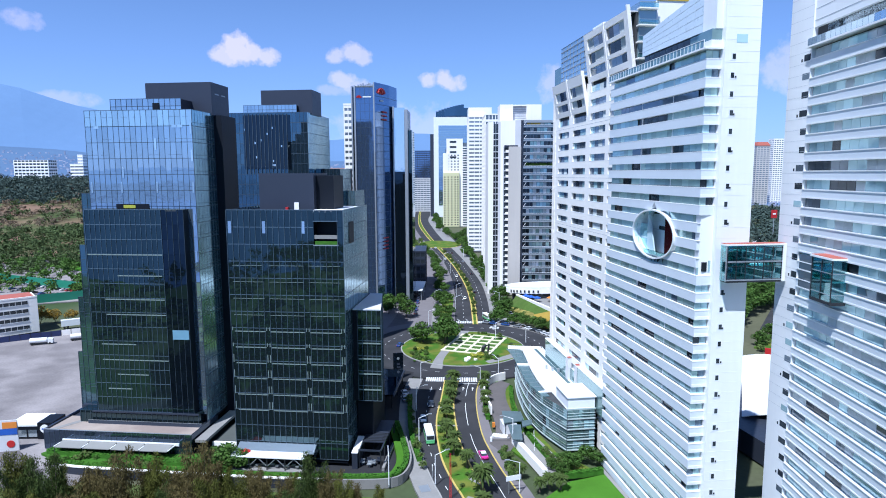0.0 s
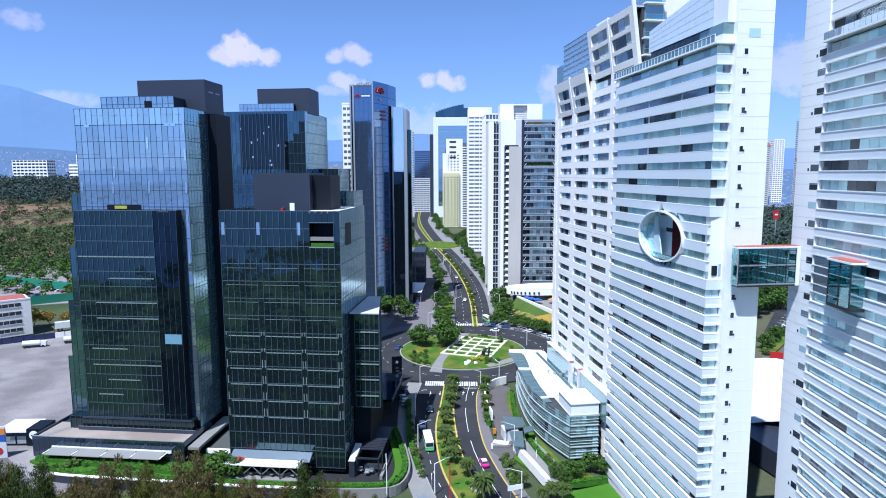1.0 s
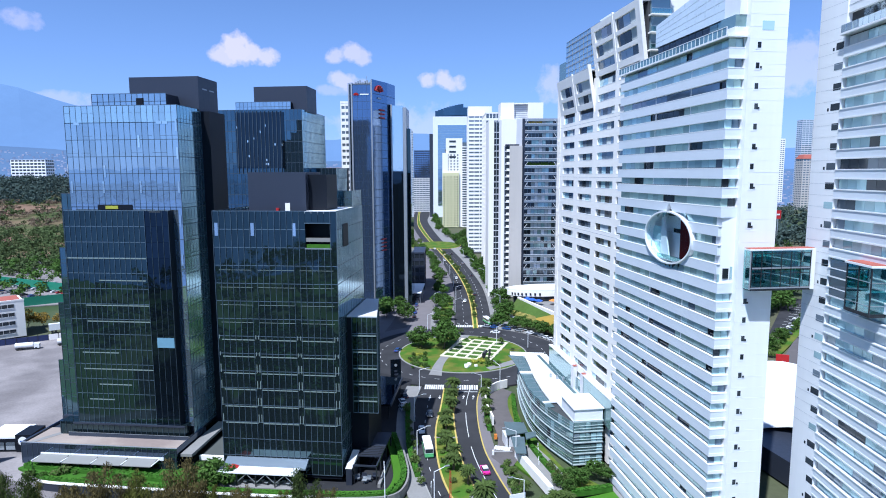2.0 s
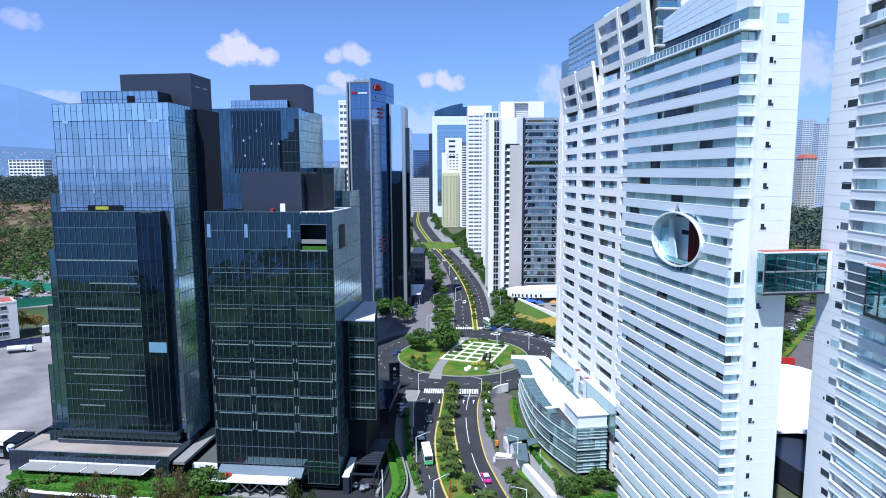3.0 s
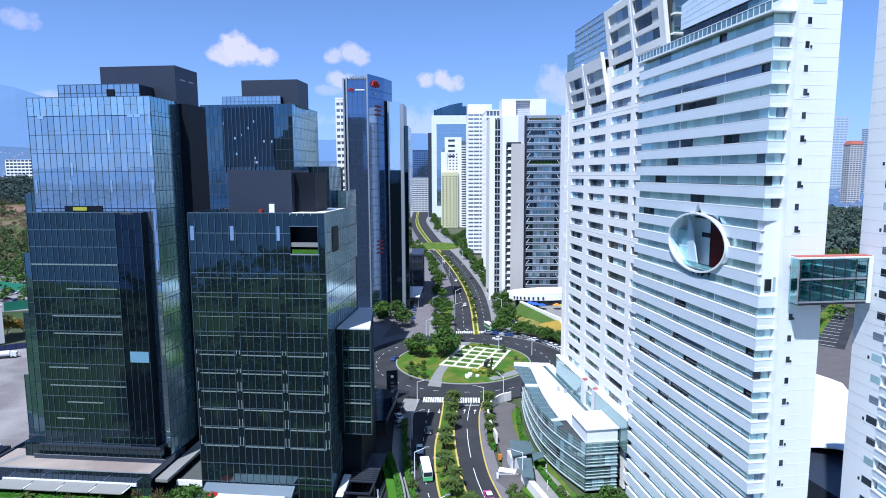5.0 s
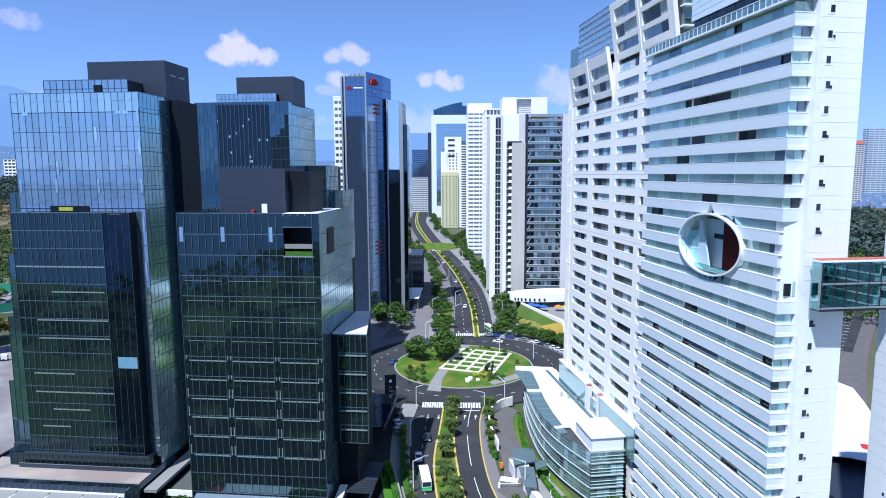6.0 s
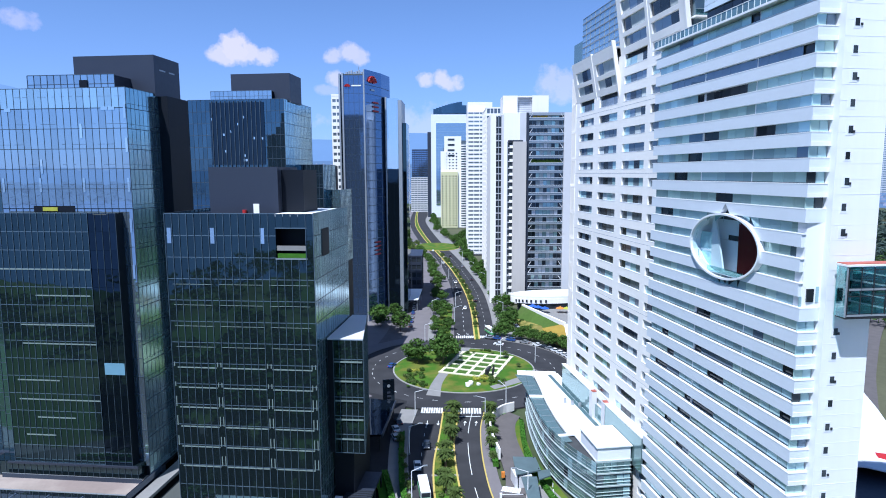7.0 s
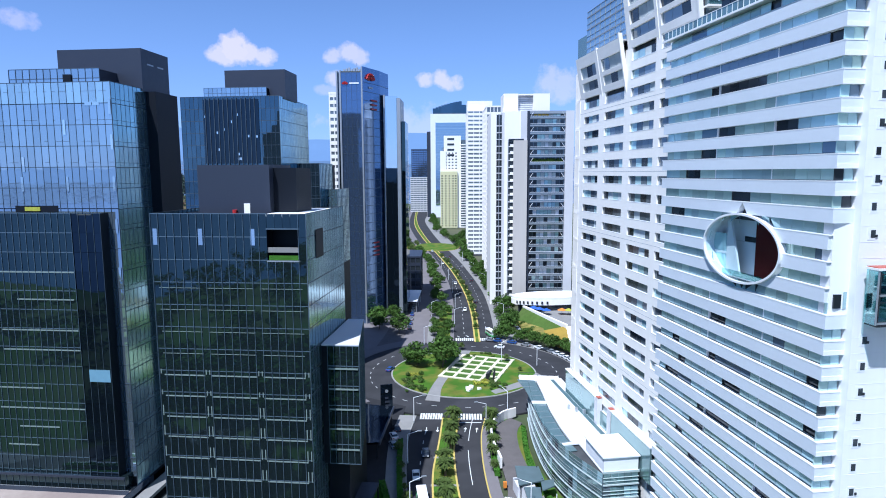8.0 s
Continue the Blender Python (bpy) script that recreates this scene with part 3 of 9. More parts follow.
def dashes(la, lb, frac, on, every, s0, s1):
    a, b = np.array(sampled(la, 400)), np.array(sampled(lb, 400))
    c = a * (1 - frac) + b * frac
    s = np.concatenate([[0], np.cumsum(np.hypot(*np.diff(c, axis=0).T))])
    d = s0
    while d < min(s1, s[-1]):
        seg = [(float(np.interp(d + q, s, c[:, 0])), float(np.interp(d + q, s, c[:, 1]))) for q in np.linspace(0, on, 4)]
        part("lane_dash", ribbon(seg, 0.16, 0.012, 0.02), M["paint"], marks)
        d += every


dashes(KERB_L, MED_L, 0.5, 2.0, 6.0, 60, 165)
dashes(MED_R, KERB_R, 0.52, 18.0, 24.0, 60, 165)
dashes(FAR_L, FAR_ML, 0.5, 3.0, 9.0, 6, 330)
dashes(FAR_MR, FAR_R, 0.5, 3.0, 9.0, 6, 330)
for a0 in range(0, 360, 9):
    seg = circle(ISLAND, 34, 3, a0, a0 + 3.2)
    part("lane_dash", ribbon(seg, 0.16, 0.02, 0.028), M["paint"], marks)
_arrow = Solid().box(-0.09, 0.09, -1.8, 0.4, -0.004, 0.004)
_arrow.f.append(tuple(len(_arrow.v) + k for k in range(3)))
_arrow.v += [(-0.5, 0.3, 0.004), (0.5, 0.3, 0.004), (0, 1.6, 0.004)]
_arrow = _arrow.mesh("lane_arrow", M["paint"])
for x, y, r in ((22.4, 203.5, 170), (25.6, 203.0, 170), (33.4, 202, -14), (36.6, 201.4, -14), (47.4, 301, 190), (51.5, 301, 190)):
    part("lane_arrow", _arrow, None, marks, at=pose(x, y, 0.03, 0, 0, r))
part("stop_line", ribbon([(32.2, 207.2), (38.9, 206.2)], 0.35, 0.014, 0.026), M["paint"], marks)

single("verge_lawn", Solid().prism([(36.5, 291), (42.5, 294), (48.0, 326), (52.5, 352), (47.5, 353), (41.5, 328)], -0.5, 0.19), M["lawn"], "grass verge with a clipped edge beside the avenue", "verge", kind="structure")
single("verge_path", ribbon(sampled([(33.6, 291), (38.4, 326), (44.2, 352), (50, 392)], 30), 2.6, -0.5, 0.17), M["concrete"], "pale concrete path beside the verge", "path", kind="structure")
lot = single("dirt_lot", Solid().prism([(-235, 175), (-70, 150), (-62, 212), (-85, 250), (-128, 300), (-225, 300)], -0.5, -0.02), M["dirt"],
             "bare dusty grey lot behind the glass towers", "ground", kind="structure")
single("tower_plaza", Solid().prism([(-40, 262), (4, 262), (40, 293), (48.6, 336), (60, 431), (65, 520), (64, 560), (-60, 560)], -0.5, 0.003), M["paver"], "pinkish paved plaza round the blue tower", "pavement", kind="structure")
single("plaza", Solid().prism([(-44, 162), (-30, 152), (-6, 146), (8, 142), (10.6, 160), (12, 190), (18, 222), (2, 235), (-44, 212)], -0.5, 0.05), M["plaza"], "dark paved plaza round the glass towers, shade deepened in its colour", "pavement", kind="structure")
single("lawn_corner", Solid().prism([(37.6, 110), (60, 105), (58.5, 137), (48.0, 134.6), (40, 128)], -0.5, 0.1), M["lawn_bright"], "bright watered lawn at the foot of the striped tower", "lawn", kind="structure")
single("lawn_strip", Solid().prism([(36.0, 160), (44, 138), (58, 137), (50, 150), (47, 178), (50, 205), (46, 208), (43.5, 180)], -0.5, 0.07), M["lawn"], "narrow lawn beside the curved glass building", "lawn", kind="structure")
single("scrub_field", Solid().prism([(-420, -500), (420, -500), (420, 40), (60, 100), (12, 132), (-70, 152), (-235, 176), (-420, 200)], -0.55, -0.3), M["scrub"], "green scrub and rough grass of a wooded ravine", "ground", kind="structure")

far_island = thing("far_island", Matrix(), "oval grass island of the next crossing along the avenue", "roundabout", kind="structure")
_ring = [(math.cos(2 * math.pi * k / 48), math.sin(2 * math.pi * k / 48)) for k in range(48)]
part("ring_road", Solid().prism([(80 + 35 * a, 634 + 50 * b) for a, b in _ring], -0.5, 0.06), M["asphalt"], far_island)
part("kerb", Solid().prism([(80 + 22 * a, 634 + 33 * b) for a, b in _ring], -0.5, 0.3), M["kerb"], far_island)
part("lawn", Solid().prism([(80 + 21.5 * a, 634 + 32.3 * b) for a, b in _ring], -0.5, 0.4), M["lawn"], far_island)

# ---- building helpers ----


def pane_mesh(name, w, h, mat, d=0.06):
    return Solid().box(-w / 2, w / 2, -d / 2, d / 2, -h / 2, h / 2).mesh(name, mat)


def curtain(parent, m, width, z0, z1, nx, nz, glass, single_panes=True, mull=0.07, fin=0.10, tilt=0.06, rail=True, bar_mat=None, hole=None, sub=0.0):
    """A curtain wall in the plane y = 0 of the pose m, seen from -y: panes, vertical fins and floor rails."""
    dx, dz = width / nx, (z1 - z0) / nz
    r = random.Random(int(width * 10 + z1 * 7 + z0))
    if single_panes:
        me = pane_mesh("pane", dx - 0.05, dz - 0.05, glass)
    else:
        s = Solid()
    for k in range(nz):
        for i in range(nx):
            x, z = dx * (i + 0.5), z0 + dz * (k + 0.5)
            if hole and hole[0] < x < hole[1] and hole[2] < z < hole[3]:
                continue
            a, b = r.gauss(0, tilt), r.gauss(0, tilt)
            if single_panes:
                part("pane", me, None, parent, at=m @ pose(x, 0.0, z, a, 0, b))
            else:
                q = m @ pose(x, 0.0, z, a, 0, b)
                w, h = (dx - 0.05) / 2, (dz - 0.05) / 2
                s.face(*(q @ Vector(c) for c in ((-w, 0, -h), (w, 0, -h), (w, 0, h), (-w, 0, h))))
    if not single_panes:
        part("glazing", s, glass, parent)["kind"] = "stuff"
    fins = Solid().box(-mull / 2, mull / 2, -fin, 0.1, z0, z1).mesh("mullion", bar_mat or M["mullion"])
    if hole:
        low = Solid().box(-mull / 2, mull / 2, -fin, 0.1, z0, hole[2]).mesh("mullion", bar_mat or M["mullion"])
    for i in range(nx + 1):
        if hole and hole[0] < dx * i < hole[1]:
            part("mullion", low, None, parent, at=m @ Matrix.Translation((dx * i, 0, 0)))
            continue
        part("mullion", fins, None, parent, at=m @ Matrix.Translation((dx * i, 0, 0)))
    if sub:
        thin = Solid().box(0, width, -0.03, 0.05, -0.035, 0.035).mesh("transom", bar_mat or M["mullion"])
        for k in range(nz):
            part("transom", thin, None, parent, at=m @ Matrix.Translation((0, 0, z0 + dz * k + sub)))
    if rail:
        bar = Solid().box(0, width, -0.04, 0.08, -0.07, 0.07).mesh("floor_rail", bar_mat or M["mullion"])
        if hole:
            short = Solid().box(0, hole[0], -0.04, 0.08, -0.07, 0.07).mesh("floor_rail", bar_mat or M["mullion"])
        for k in range(nz + 1):
            cut = hole and hole[2] < z0 + dz * k < hole[3]
            part("floor_rail", short if cut else bar, None, parent, at=m @ Matrix.Translation((0, 0, z0 + dz * k)))


LEFT = -13.5      # bearing of the glass towers' fronts


def glass_tower_a():
    t = thing("glass_tower", pose(-43.7, 170.5, 0, 0, 0, LEFT), "tall dark blue mirror-glass office tower with a graphite roof box", "office tower", "glass office towers")
    # cores behind the glass
    part("core", Solid().box(-29.7, -0.3, 0.25, 11.7, 5, 90.0), M["black_clad"], t)
    part("roof", Solid().box(-29.9, -0.1, 0.1, 12, 90.0, 90.25), M["roof_dark"], t)
    fr = Matrix.Translation((-30, 0, 0))
    curtain(t, fr, 30, 65.6, 86.7, 19, 5, M["glass_front"], bar_mat=M["mullion"], tilt=0.05, sub=0.95)
    curtain(t, fr, 30, 86.7, 90.9, 19, 1, M["parapet_glass"], bar_mat=M["mullion"], sub=2.4)
    curtain(t, fr, 30, 8, 65.6, 19, 14, M["glass_front"], single_panes=False)
    sd = pose(0, 0, 0, 0, 0, 90)
    curtain(t, sd, 12, 6, 90.9, 8, 20, M["glass_side"], single_panes=False, tilt=0.10, sub=0.95, fin=0.035, mull=0.06)
    # projecting front bay and its black glazed return
    part("bay_core", Solid().box(-30.3, -2.7, -2.2, 0.0, 9, 64.4), M["black_clad"], t)
    bay = Matrix.Translation((-30.4, -2.4, 0))
    curtain(t, bay, 21.6, 9, 64.8, 15, 14, M["glass_b"], bar_mat=M["mullion_light"], fin=0.16)
    curtain(t, Matrix.Translation((-8.8, -2.4, 0)), 6.3, 9, 64.8, 4, 14, M["glass_black"], single_panes=False, rail=False)
    part("bay_return", Solid().box(-2.5, -2.4, -2.4, 0, 9, 64.8), M["black_clad"], t)
    part("bay_roof", Solid().box(-30.4, -2.5, -2.4, 0, 64.4, 64.6), M["roof_dark"], t)
    # open terrace over the bay, its shade drawn as a black block
    part("terrace_recess", Solid().box(-22.6, -13.2, -0.14, 0.3, 64.9, 66.2), M["black_clad"], t, "black block standing in for the open roof terrace's shade")
    part("terrace_sign", Solid().box(-20.4, -17.0, -0.3, -0.16, 65.1, 65.9), M["flower"], t, "yellow lit sign on the terrace")
    # stepped left flank
    for u0, u1, z1, v in ((-33.2, -30, 69.0, 0.9), (-35.4, -30, 54.8, 1.6), (-37.4, -30, 40.0, 2.2), (-39.2, -30, 24.0, 2.8)):
        part("flank_core", Solid().box(u0 + 0.15, u1, v + 0.2, 11, 5, z1 - 0.2), M["black_clad"], t)
        curtain(t, Matrix.Translation((u0, v, 0)), u1 - u0, 6, z1, 2, max(2, round((z1 - 6) / 4.15)), M["glass_flank"], single_panes=False, sub=0.95)
    # dark service core and its roof box
    part("service_core", Solid().box(-24, 2.4, 12.0, 21.0, 0, 90.4), M["black_clad"], t)
    part("roof_box", Solid().box(-18.9, 0.3, 10.8, 21.6, 90.4, 99.4), M["graphite"], t, "graphite metal plant box on the roof")
    for k in range(2):
        part("vent_slot", Solid().box(0.3, 0.34, 13 + k * 4.0, 15.4 + k * 4.0, 96.2, 96.5), M["steel"], t)
    part("roof_pavilion", Solid().box(-25.6, -5.4, 5.0, 11, 90.2, 94.2), M["graphite"], t)
    curtain(t, Matrix.Translation((-25.7, 4.9, 0)), 20.3, 90.4, 94.4, 13, 2, M["glass_front"], single_panes=False)
    part("pavilion_door", Solid().box(-13.4, -11.6, 4.6, 4.95, 90.6, 93.2), M["black_clad"], t)
    # panes painted lit with paler glass, and pale edges that show through
    lit = pane_mesh("lit_pane", 1.45, 0.7, M["glass_clear"])
    for u, z in ((-26.8, 86.5), (-4.9, 86.6), (-3.3, 86.6)):
        part("lit_pane", lit, None, t, at=(u, -0.1, z))
    tall = pane_mesh("lit_strip", 0.5, 3.0, M["glass_clear"])
    for u, z in ((-29.2, 70.6), (-20.6, 70.6), (-20.0, 74.6), (-10.6, 70.6), (-10.4, 82.0), (-0.5, 70.6), (-0.4, 79), (-0.4, 86), (-0.6, 62), (-0.6, 52)):
        part("lit_strip", tall, None, t, at=(u, -0.12, z))
    for z, a, b in ((52.7, -30.2, -9.0), (40.5, -26, -9), (36.3, -26, -8.9), (28.0, -28, -18), (23.6, -28, -8.9), (19.5, -24, -15), (15.4, -27, -20), (47.0, -22, -9.4)):
        part("lit_floor_edge", Solid().box(a, b, -2.52, -2.46, z - 0.13, z + 0.13), M["spandrel"], t)
    part("lit_pane", pane_mesh("lit_pane", 4.6, 2.6, M["lit_window"]), None, t, at=(-5.0, -2.52, 31.0))
    # lower storeys set on the podium
    part("colonnade", Solid().box(-38, -0.6, 1.0, 11, 5.0, 9.0), M["graphite"], t)
    part("clerestory", Solid().box(-36, -1, -2.6, 1.1, 5.5, 9.0), M["glass_b"], t)
    part("canopy_rail", Solid().box(-32, -1, -3.0, -2.6, 8.6, 9.0), M["graphite"], t)
    for k in range(24):
        part("clerestory_mullion", Solid().box(-35.8 + k * 1.5, -35.7 + k * 1.5, -2.7, -2.6, 5.5, 9.0), M["mullion"], t)
    return t


def podium_a():
    t = thing("podium", pose(-43.7, 170.5, 0, 0, 0, LEFT), "low glass-walled podium with a dusty pink roof terrace and white awning", "podium")
    part("hall", Solid().box(-41.5, 0, -9.2, 6, 0, 5.2), M["graphite"], t)
    part("terrace", Solid().box(-41.2, -0.4, -8.8, 1, 5.2, 5.55), M["roof_dust"], t)
    part("parapet", Solid().box(-41.7, 0.2, -9.5, -9.2, 0.5, 6.0), M["rail_glass"], t)
    part("parapet", Solid().box(-41.9, -41.6, -9.3, 6, 0.5, 6.0), M["rail_glass"], t)
    part("parapet", Solid().box(0.0, 0.25, -9.3, 4, 0.5, 6.0), M["rail_glass"], t)
    rail = Solid().box(-41.7, 0.2, -9.55, -9.15, 6.0, 6.08).mesh("parapet_rail", M["steel"])
    part("parapet_rail", rail, None, t)
    for k in range(29):
        part("parapet_post", Solid().box(-41.6 + 1.48 * k, -41.52 + 1.48 * k, -9.56, -9.5, 0.5, 6.0), M["mullion"], t)
    part("inner_rail", Solid().box(-33, 0.2, -3.6, -3.5, 6.55, 6.62), M["steel"], t)
    part("inner_screen", Solid().box(-33, 0.2, -3.58, -3.52, 5.55, 6.5), M["rail_glass"], t)
    part("terrace_coping", Solid().prism([(-41.0, -8.6), (-39.2, -8.6), (-34.5, -1.5), (-36.5, -1.5)], 5.55, 5.6), M["concrete"], t)
    part("awning_band", Solid().box(-36.2, -3.2, -9.75, -9.5, 2.9, 3.6), M["roof_white"], t, "white awning box")
    for k in range(5):
        part("awning_rib", Solid().box(-36.1 + 7.9 * k, -35.85 + 7.9 * k, -13.2, -9.6, 3.02, 3.2), M["roof_white"], t)
    part("bridge_deck", Solid().box(0.6, 3.6, -8.5, 18, 3.6, 4.3), M["concrete"], t)
    part("courtyard_roof", Solid().box(3.7, 13.5, -4.5, 18, 1.6, 2.1), M["roof_dark"], t, "dark ribbed courtyard roof")
    part("courtyard_edge", Solid().box(3.7, 13.5, -5.2, -4.5, 1.2, 2.4), M["white_wall"], t)
    for k in range(4):
        part("awning", Solid().prism([(-36 + 7.9 * k, -13.2), (-28.4 + 7.9 * k, -13.2), (-28.4 + 7.9 * k, -9.6), (-36 + 7.9 * k, -9.6)], lambda x, y: 3.2 + (y + 9.6) * 0.12, lambda x, y: 3.36 + (y + 9.6) * 0.12), M["awning"], t, "pale grey fabric awning")
        part("awning_post", Solid().tube((-36 + 7.9 * k, -13, 0), (-36 + 7.9 * k, -13, 2.8), 0.08), M["dark_metal"], t)
    return t


def glass_tower_b():
    t = thing("glass_tower", pose(-4.6, 149.4, 0, 0, 0, LEFT), "square dark green mirror-glass office block with a grey roof box", "office tower", "glass office towers")
    core = Solid().box(-29.1, -0.3, 3.6, 24.8, 1, 64.7).box(-29.1, -7.6, 0.3, 3.6, 1, 64.7)
    core.box(-7.6, -0.3, 0.3, 3.6, 1, 56.7).box(-7.6, -0.3, 0.3, 3.6, 62.7, 64.7).box(-1.3, -0.3, 0.3, 3.6, 56.7, 62.7)
    part("core", core, M["black_clad"], t)
    F0, FP = 2.0, 4.14
    curtain(t, Matrix.Translation((-29.4, 0, 0)), 29.4, F0, F0 + FP * 15.3, 20, 15, M["glass_b"], bar_mat=M["mullion_light"], hole=(22.0, 27.9, 56.6, 65.4), fin=0.2)
    short = pane_mesh("pane", 1.42, 2.6, M["glass_b"])
    for k in range(4):
        part("pane", short, None, t, at=(-6.6 + 1.47 * k, 0, 64.0))
    curtain(t, pose(0, 0, 0, 0, 0, 90), 25.2, F0, F0 + FP * 15.3, 15, 15, M["glass_side"], single_panes=False, tilt=0.06, fin=0.035, mull=0.06)
    curtain(t, pose(-29.4, 25, 0, 0, 0, -90), 25, F0, F0 + FP * 15.3, 15, 15, M["glass_side"], single_panes=False)
    part("roof", Solid().box(-29.2, -9.5, 0.2, 25, 64.4, 64.6), M["roof_dark"], t)
    part("roof_slab", Solid().box(-9.5, -0.2, 0.6, 25, 64.5, 64.95), M["roof_white"], t, "pale roof slab")
    part("roof_box", Solid().box(-24.0, -9.6, 8.0, 20, 64.6, 74.2), M["graphite"], t, "grey metal plant box on the roof")
    part("roof_wing", Solid().box(-9.6, -5.0, 10.0, 19, 64.6, 73.6), M["black_clad"], t)
    part("roof_door", Solid().box(-14.8, -13.6, 7.8, 8.0, 64.6, 66.8), M["white_wall"], t)
    part("beacon", Solid().tube((-16.6, 7.6, 64.6), (-16.6, 7.6, 65.6), 0.45), M["red"], t)
    # cut-out loggia near the corner
    part("loggia_slab", Solid().box(-7.4, -1.4, 0.2, 0.5, 58.3, 59.2), M["concrete"], t)
    part("loggia_plants", Solid().box(-7.2, -1.5, 0.25, 1.2, 56.9, 57.7), M["hedge"], t)
    part("loggia_sill", Solid().box(-7.5, -1.3, -0.06, 0.3, 56.6, 56.85), M["steel"], t)
    part("loggia_head", Solid().box(-7.5, -1.3, -0.06, 0.3, 62.5, 62.7), M["mullion_light"], t)
    # Flat black sheet stands in for the shaded opening on this face.
    part("side_loggia", Solid().box(0.08, 0.14, 5.0, 9.6, 56.6, 62.0), M["black_clad"], t)
    # pale floor edges and column casings seen through the glass
    for k, z in enumerate((51.6, 47.5, 43.3, 39.1, 34.9, 30.8, 26.7, 22.7, 18.5, 14.4)):
        for a, b in ((-28.4, -20.4), (-19.2, -10.2), (-9.0, -1.0)):
            thick = 0.04 if k < 4 else 0.11
            part("floor_edge", Solid().box(a, b, -0.12, -0.05, z - thick, z + thick), M["spandrel"], t)
        for u in (-28.7, -19.8, -9.6, -0.7) if k > 3 else ():
            h = (1.2 if k < 4 else 2.0) if k not in (4, 5) else 0.9
            part("column_casing", Solid().box(u - 0.44, u - 0.26, -0.12, -0.05, z + 0.2, z + 0.2 + h), M["spandrel"], t)
            if 0 > u > -28:
                part("column_casing", Solid().box(u + 0.26, u + 0.44, -0.12, -0.05, z + 0.2, z + 0.2 + h), M["spandrel"], t)
    # Bright strips painted with paler glass.
    for u in (-28.6, -19.9, -10.0):
        part("lit_strip", Solid().box(u - 0.4, u + 0.4, -0.12, -0.06, 59.6, 62.6), M["glass_clear"], t)
    # side wing with a sloping white roof
    wing = part("wing", Solid().prism([(0.2, 6.2), (7.5, 6.2), (3.6, 27), (0.2, 27)], 15.5, lambda x, y: 39.4), M["black_clad"], t, "lower glazed side wing")
    curtain(t, Matrix.Translation((1.4, 6.1, 0)), 6.2, 15.5, 39.4, 5, 6, M["glass_b"], single_panes=False, bar_mat=M["mullion_light"])
    curtain(t, pose(7.6, 6.1, 0, 0, 0, 100.6), 21, 15.5, 39.4, 14, 6, M["glass_side"], single_panes=False)
    part("wing_base", Solid().box(0.2, 4.5, 9.0, 24, 0, 15.5), M["black_clad"], t)
    part("wing_roof", Solid().prism([(0.2, 6.1), (7.6, 6.1), (3.7, 27), (0.2, 27)], 39.4, 39.7), M["grey_panel"], t)
    for z in (18.5, 22.7, 26.7, 30.8, 34.9):
        part("floor_edge", Solid().box(1.6, 7.4, 5.88, 5.96, z - 0.16, z + 0.16), M["spandrel"], t)
    return t


def glass_tower_c():
    t = thing("glass_tower", pose(-20.5, 249.0, 0, 0, 0, LEFT), "dark blue mirror-glass tower with a graphite crown, set behind the others", "office tower", "glass office towers")
    part("core", Solid().box(-33.7, -0.3, 0.3, 29, 0, 97.5), M["black_clad"], t)
    curtain(t, Matrix.Translation((-34, 0, 0)), 34, 30, 98, 22, 17, M["glass_c"], single_panes=False)
    curtain(t, pose(0, 0, 0, 0, 0, 90), 29.4, 30, 98, 18, 17, M["glass_side"], single_panes=False, fin=0.035, mull=0.06)
    part("crown", Solid().box(-27, -5.2, 3, 16, 97.5, 101.0), M["black_clad"], t)
    curtain(t, Matrix.Translation((-27, 2.8, 0)), 21.8, 97.6, 101.2, 14, 2, M["glass_front"], single_panes=False, bar_mat=M["mullion_light"])
    part("roof_box", Solid().box(-20.5, 0.5, 5, 17, 97.5, 107.2), M["graphite"], t, "graphite metal plant box on the roof")
    part("black_panel", Solid().box(-26, -7, -0.2, -0.12, 76, 97), M["glass_black"], t)
    r = random.Random(3)
    # Small bright panes painted with paler glass.
    for k in range(11):
        part("lit_pane", Solid().box(0, 0.5, -0.3, -0.22, 0, 0.8), M["glass_clear"], t, at=(-26 + r.random() * 18, 0, 76 + r.random() * 18))
    for k in range(12):
        part("louvre", Solid().box(-25.5 + k * 1.55, -25.3 + k * 1.55, -0.4, -0.2, 74, 97.5), M["mullion"], t)
    for u1, v, z1, gl in ((10.5, 8.0, 76.0, "glass_c"), (15.5, 12.0, 67.0, "glass_side")):
        part("annex_core", Solid().box(0.2, u1 - 0.2, v + 0.2, 28, 0, z1 - 0.4), M["black_clad"], t)
        curtain(t, Matrix.Translation((0.2, v, 0)), u1 - 0.2, 40, z1, 7, 9, M[gl], single_panes=False, sub=0.9)
        curtain(t, pose(u1, v, 0, 0, 0, 90), 16, 40, z1, 9, 9, M["glass_side"], single_panes=False)
    return t


glass_tower_a()
podium_a()
glass_tower_b()
glass_tower_c()


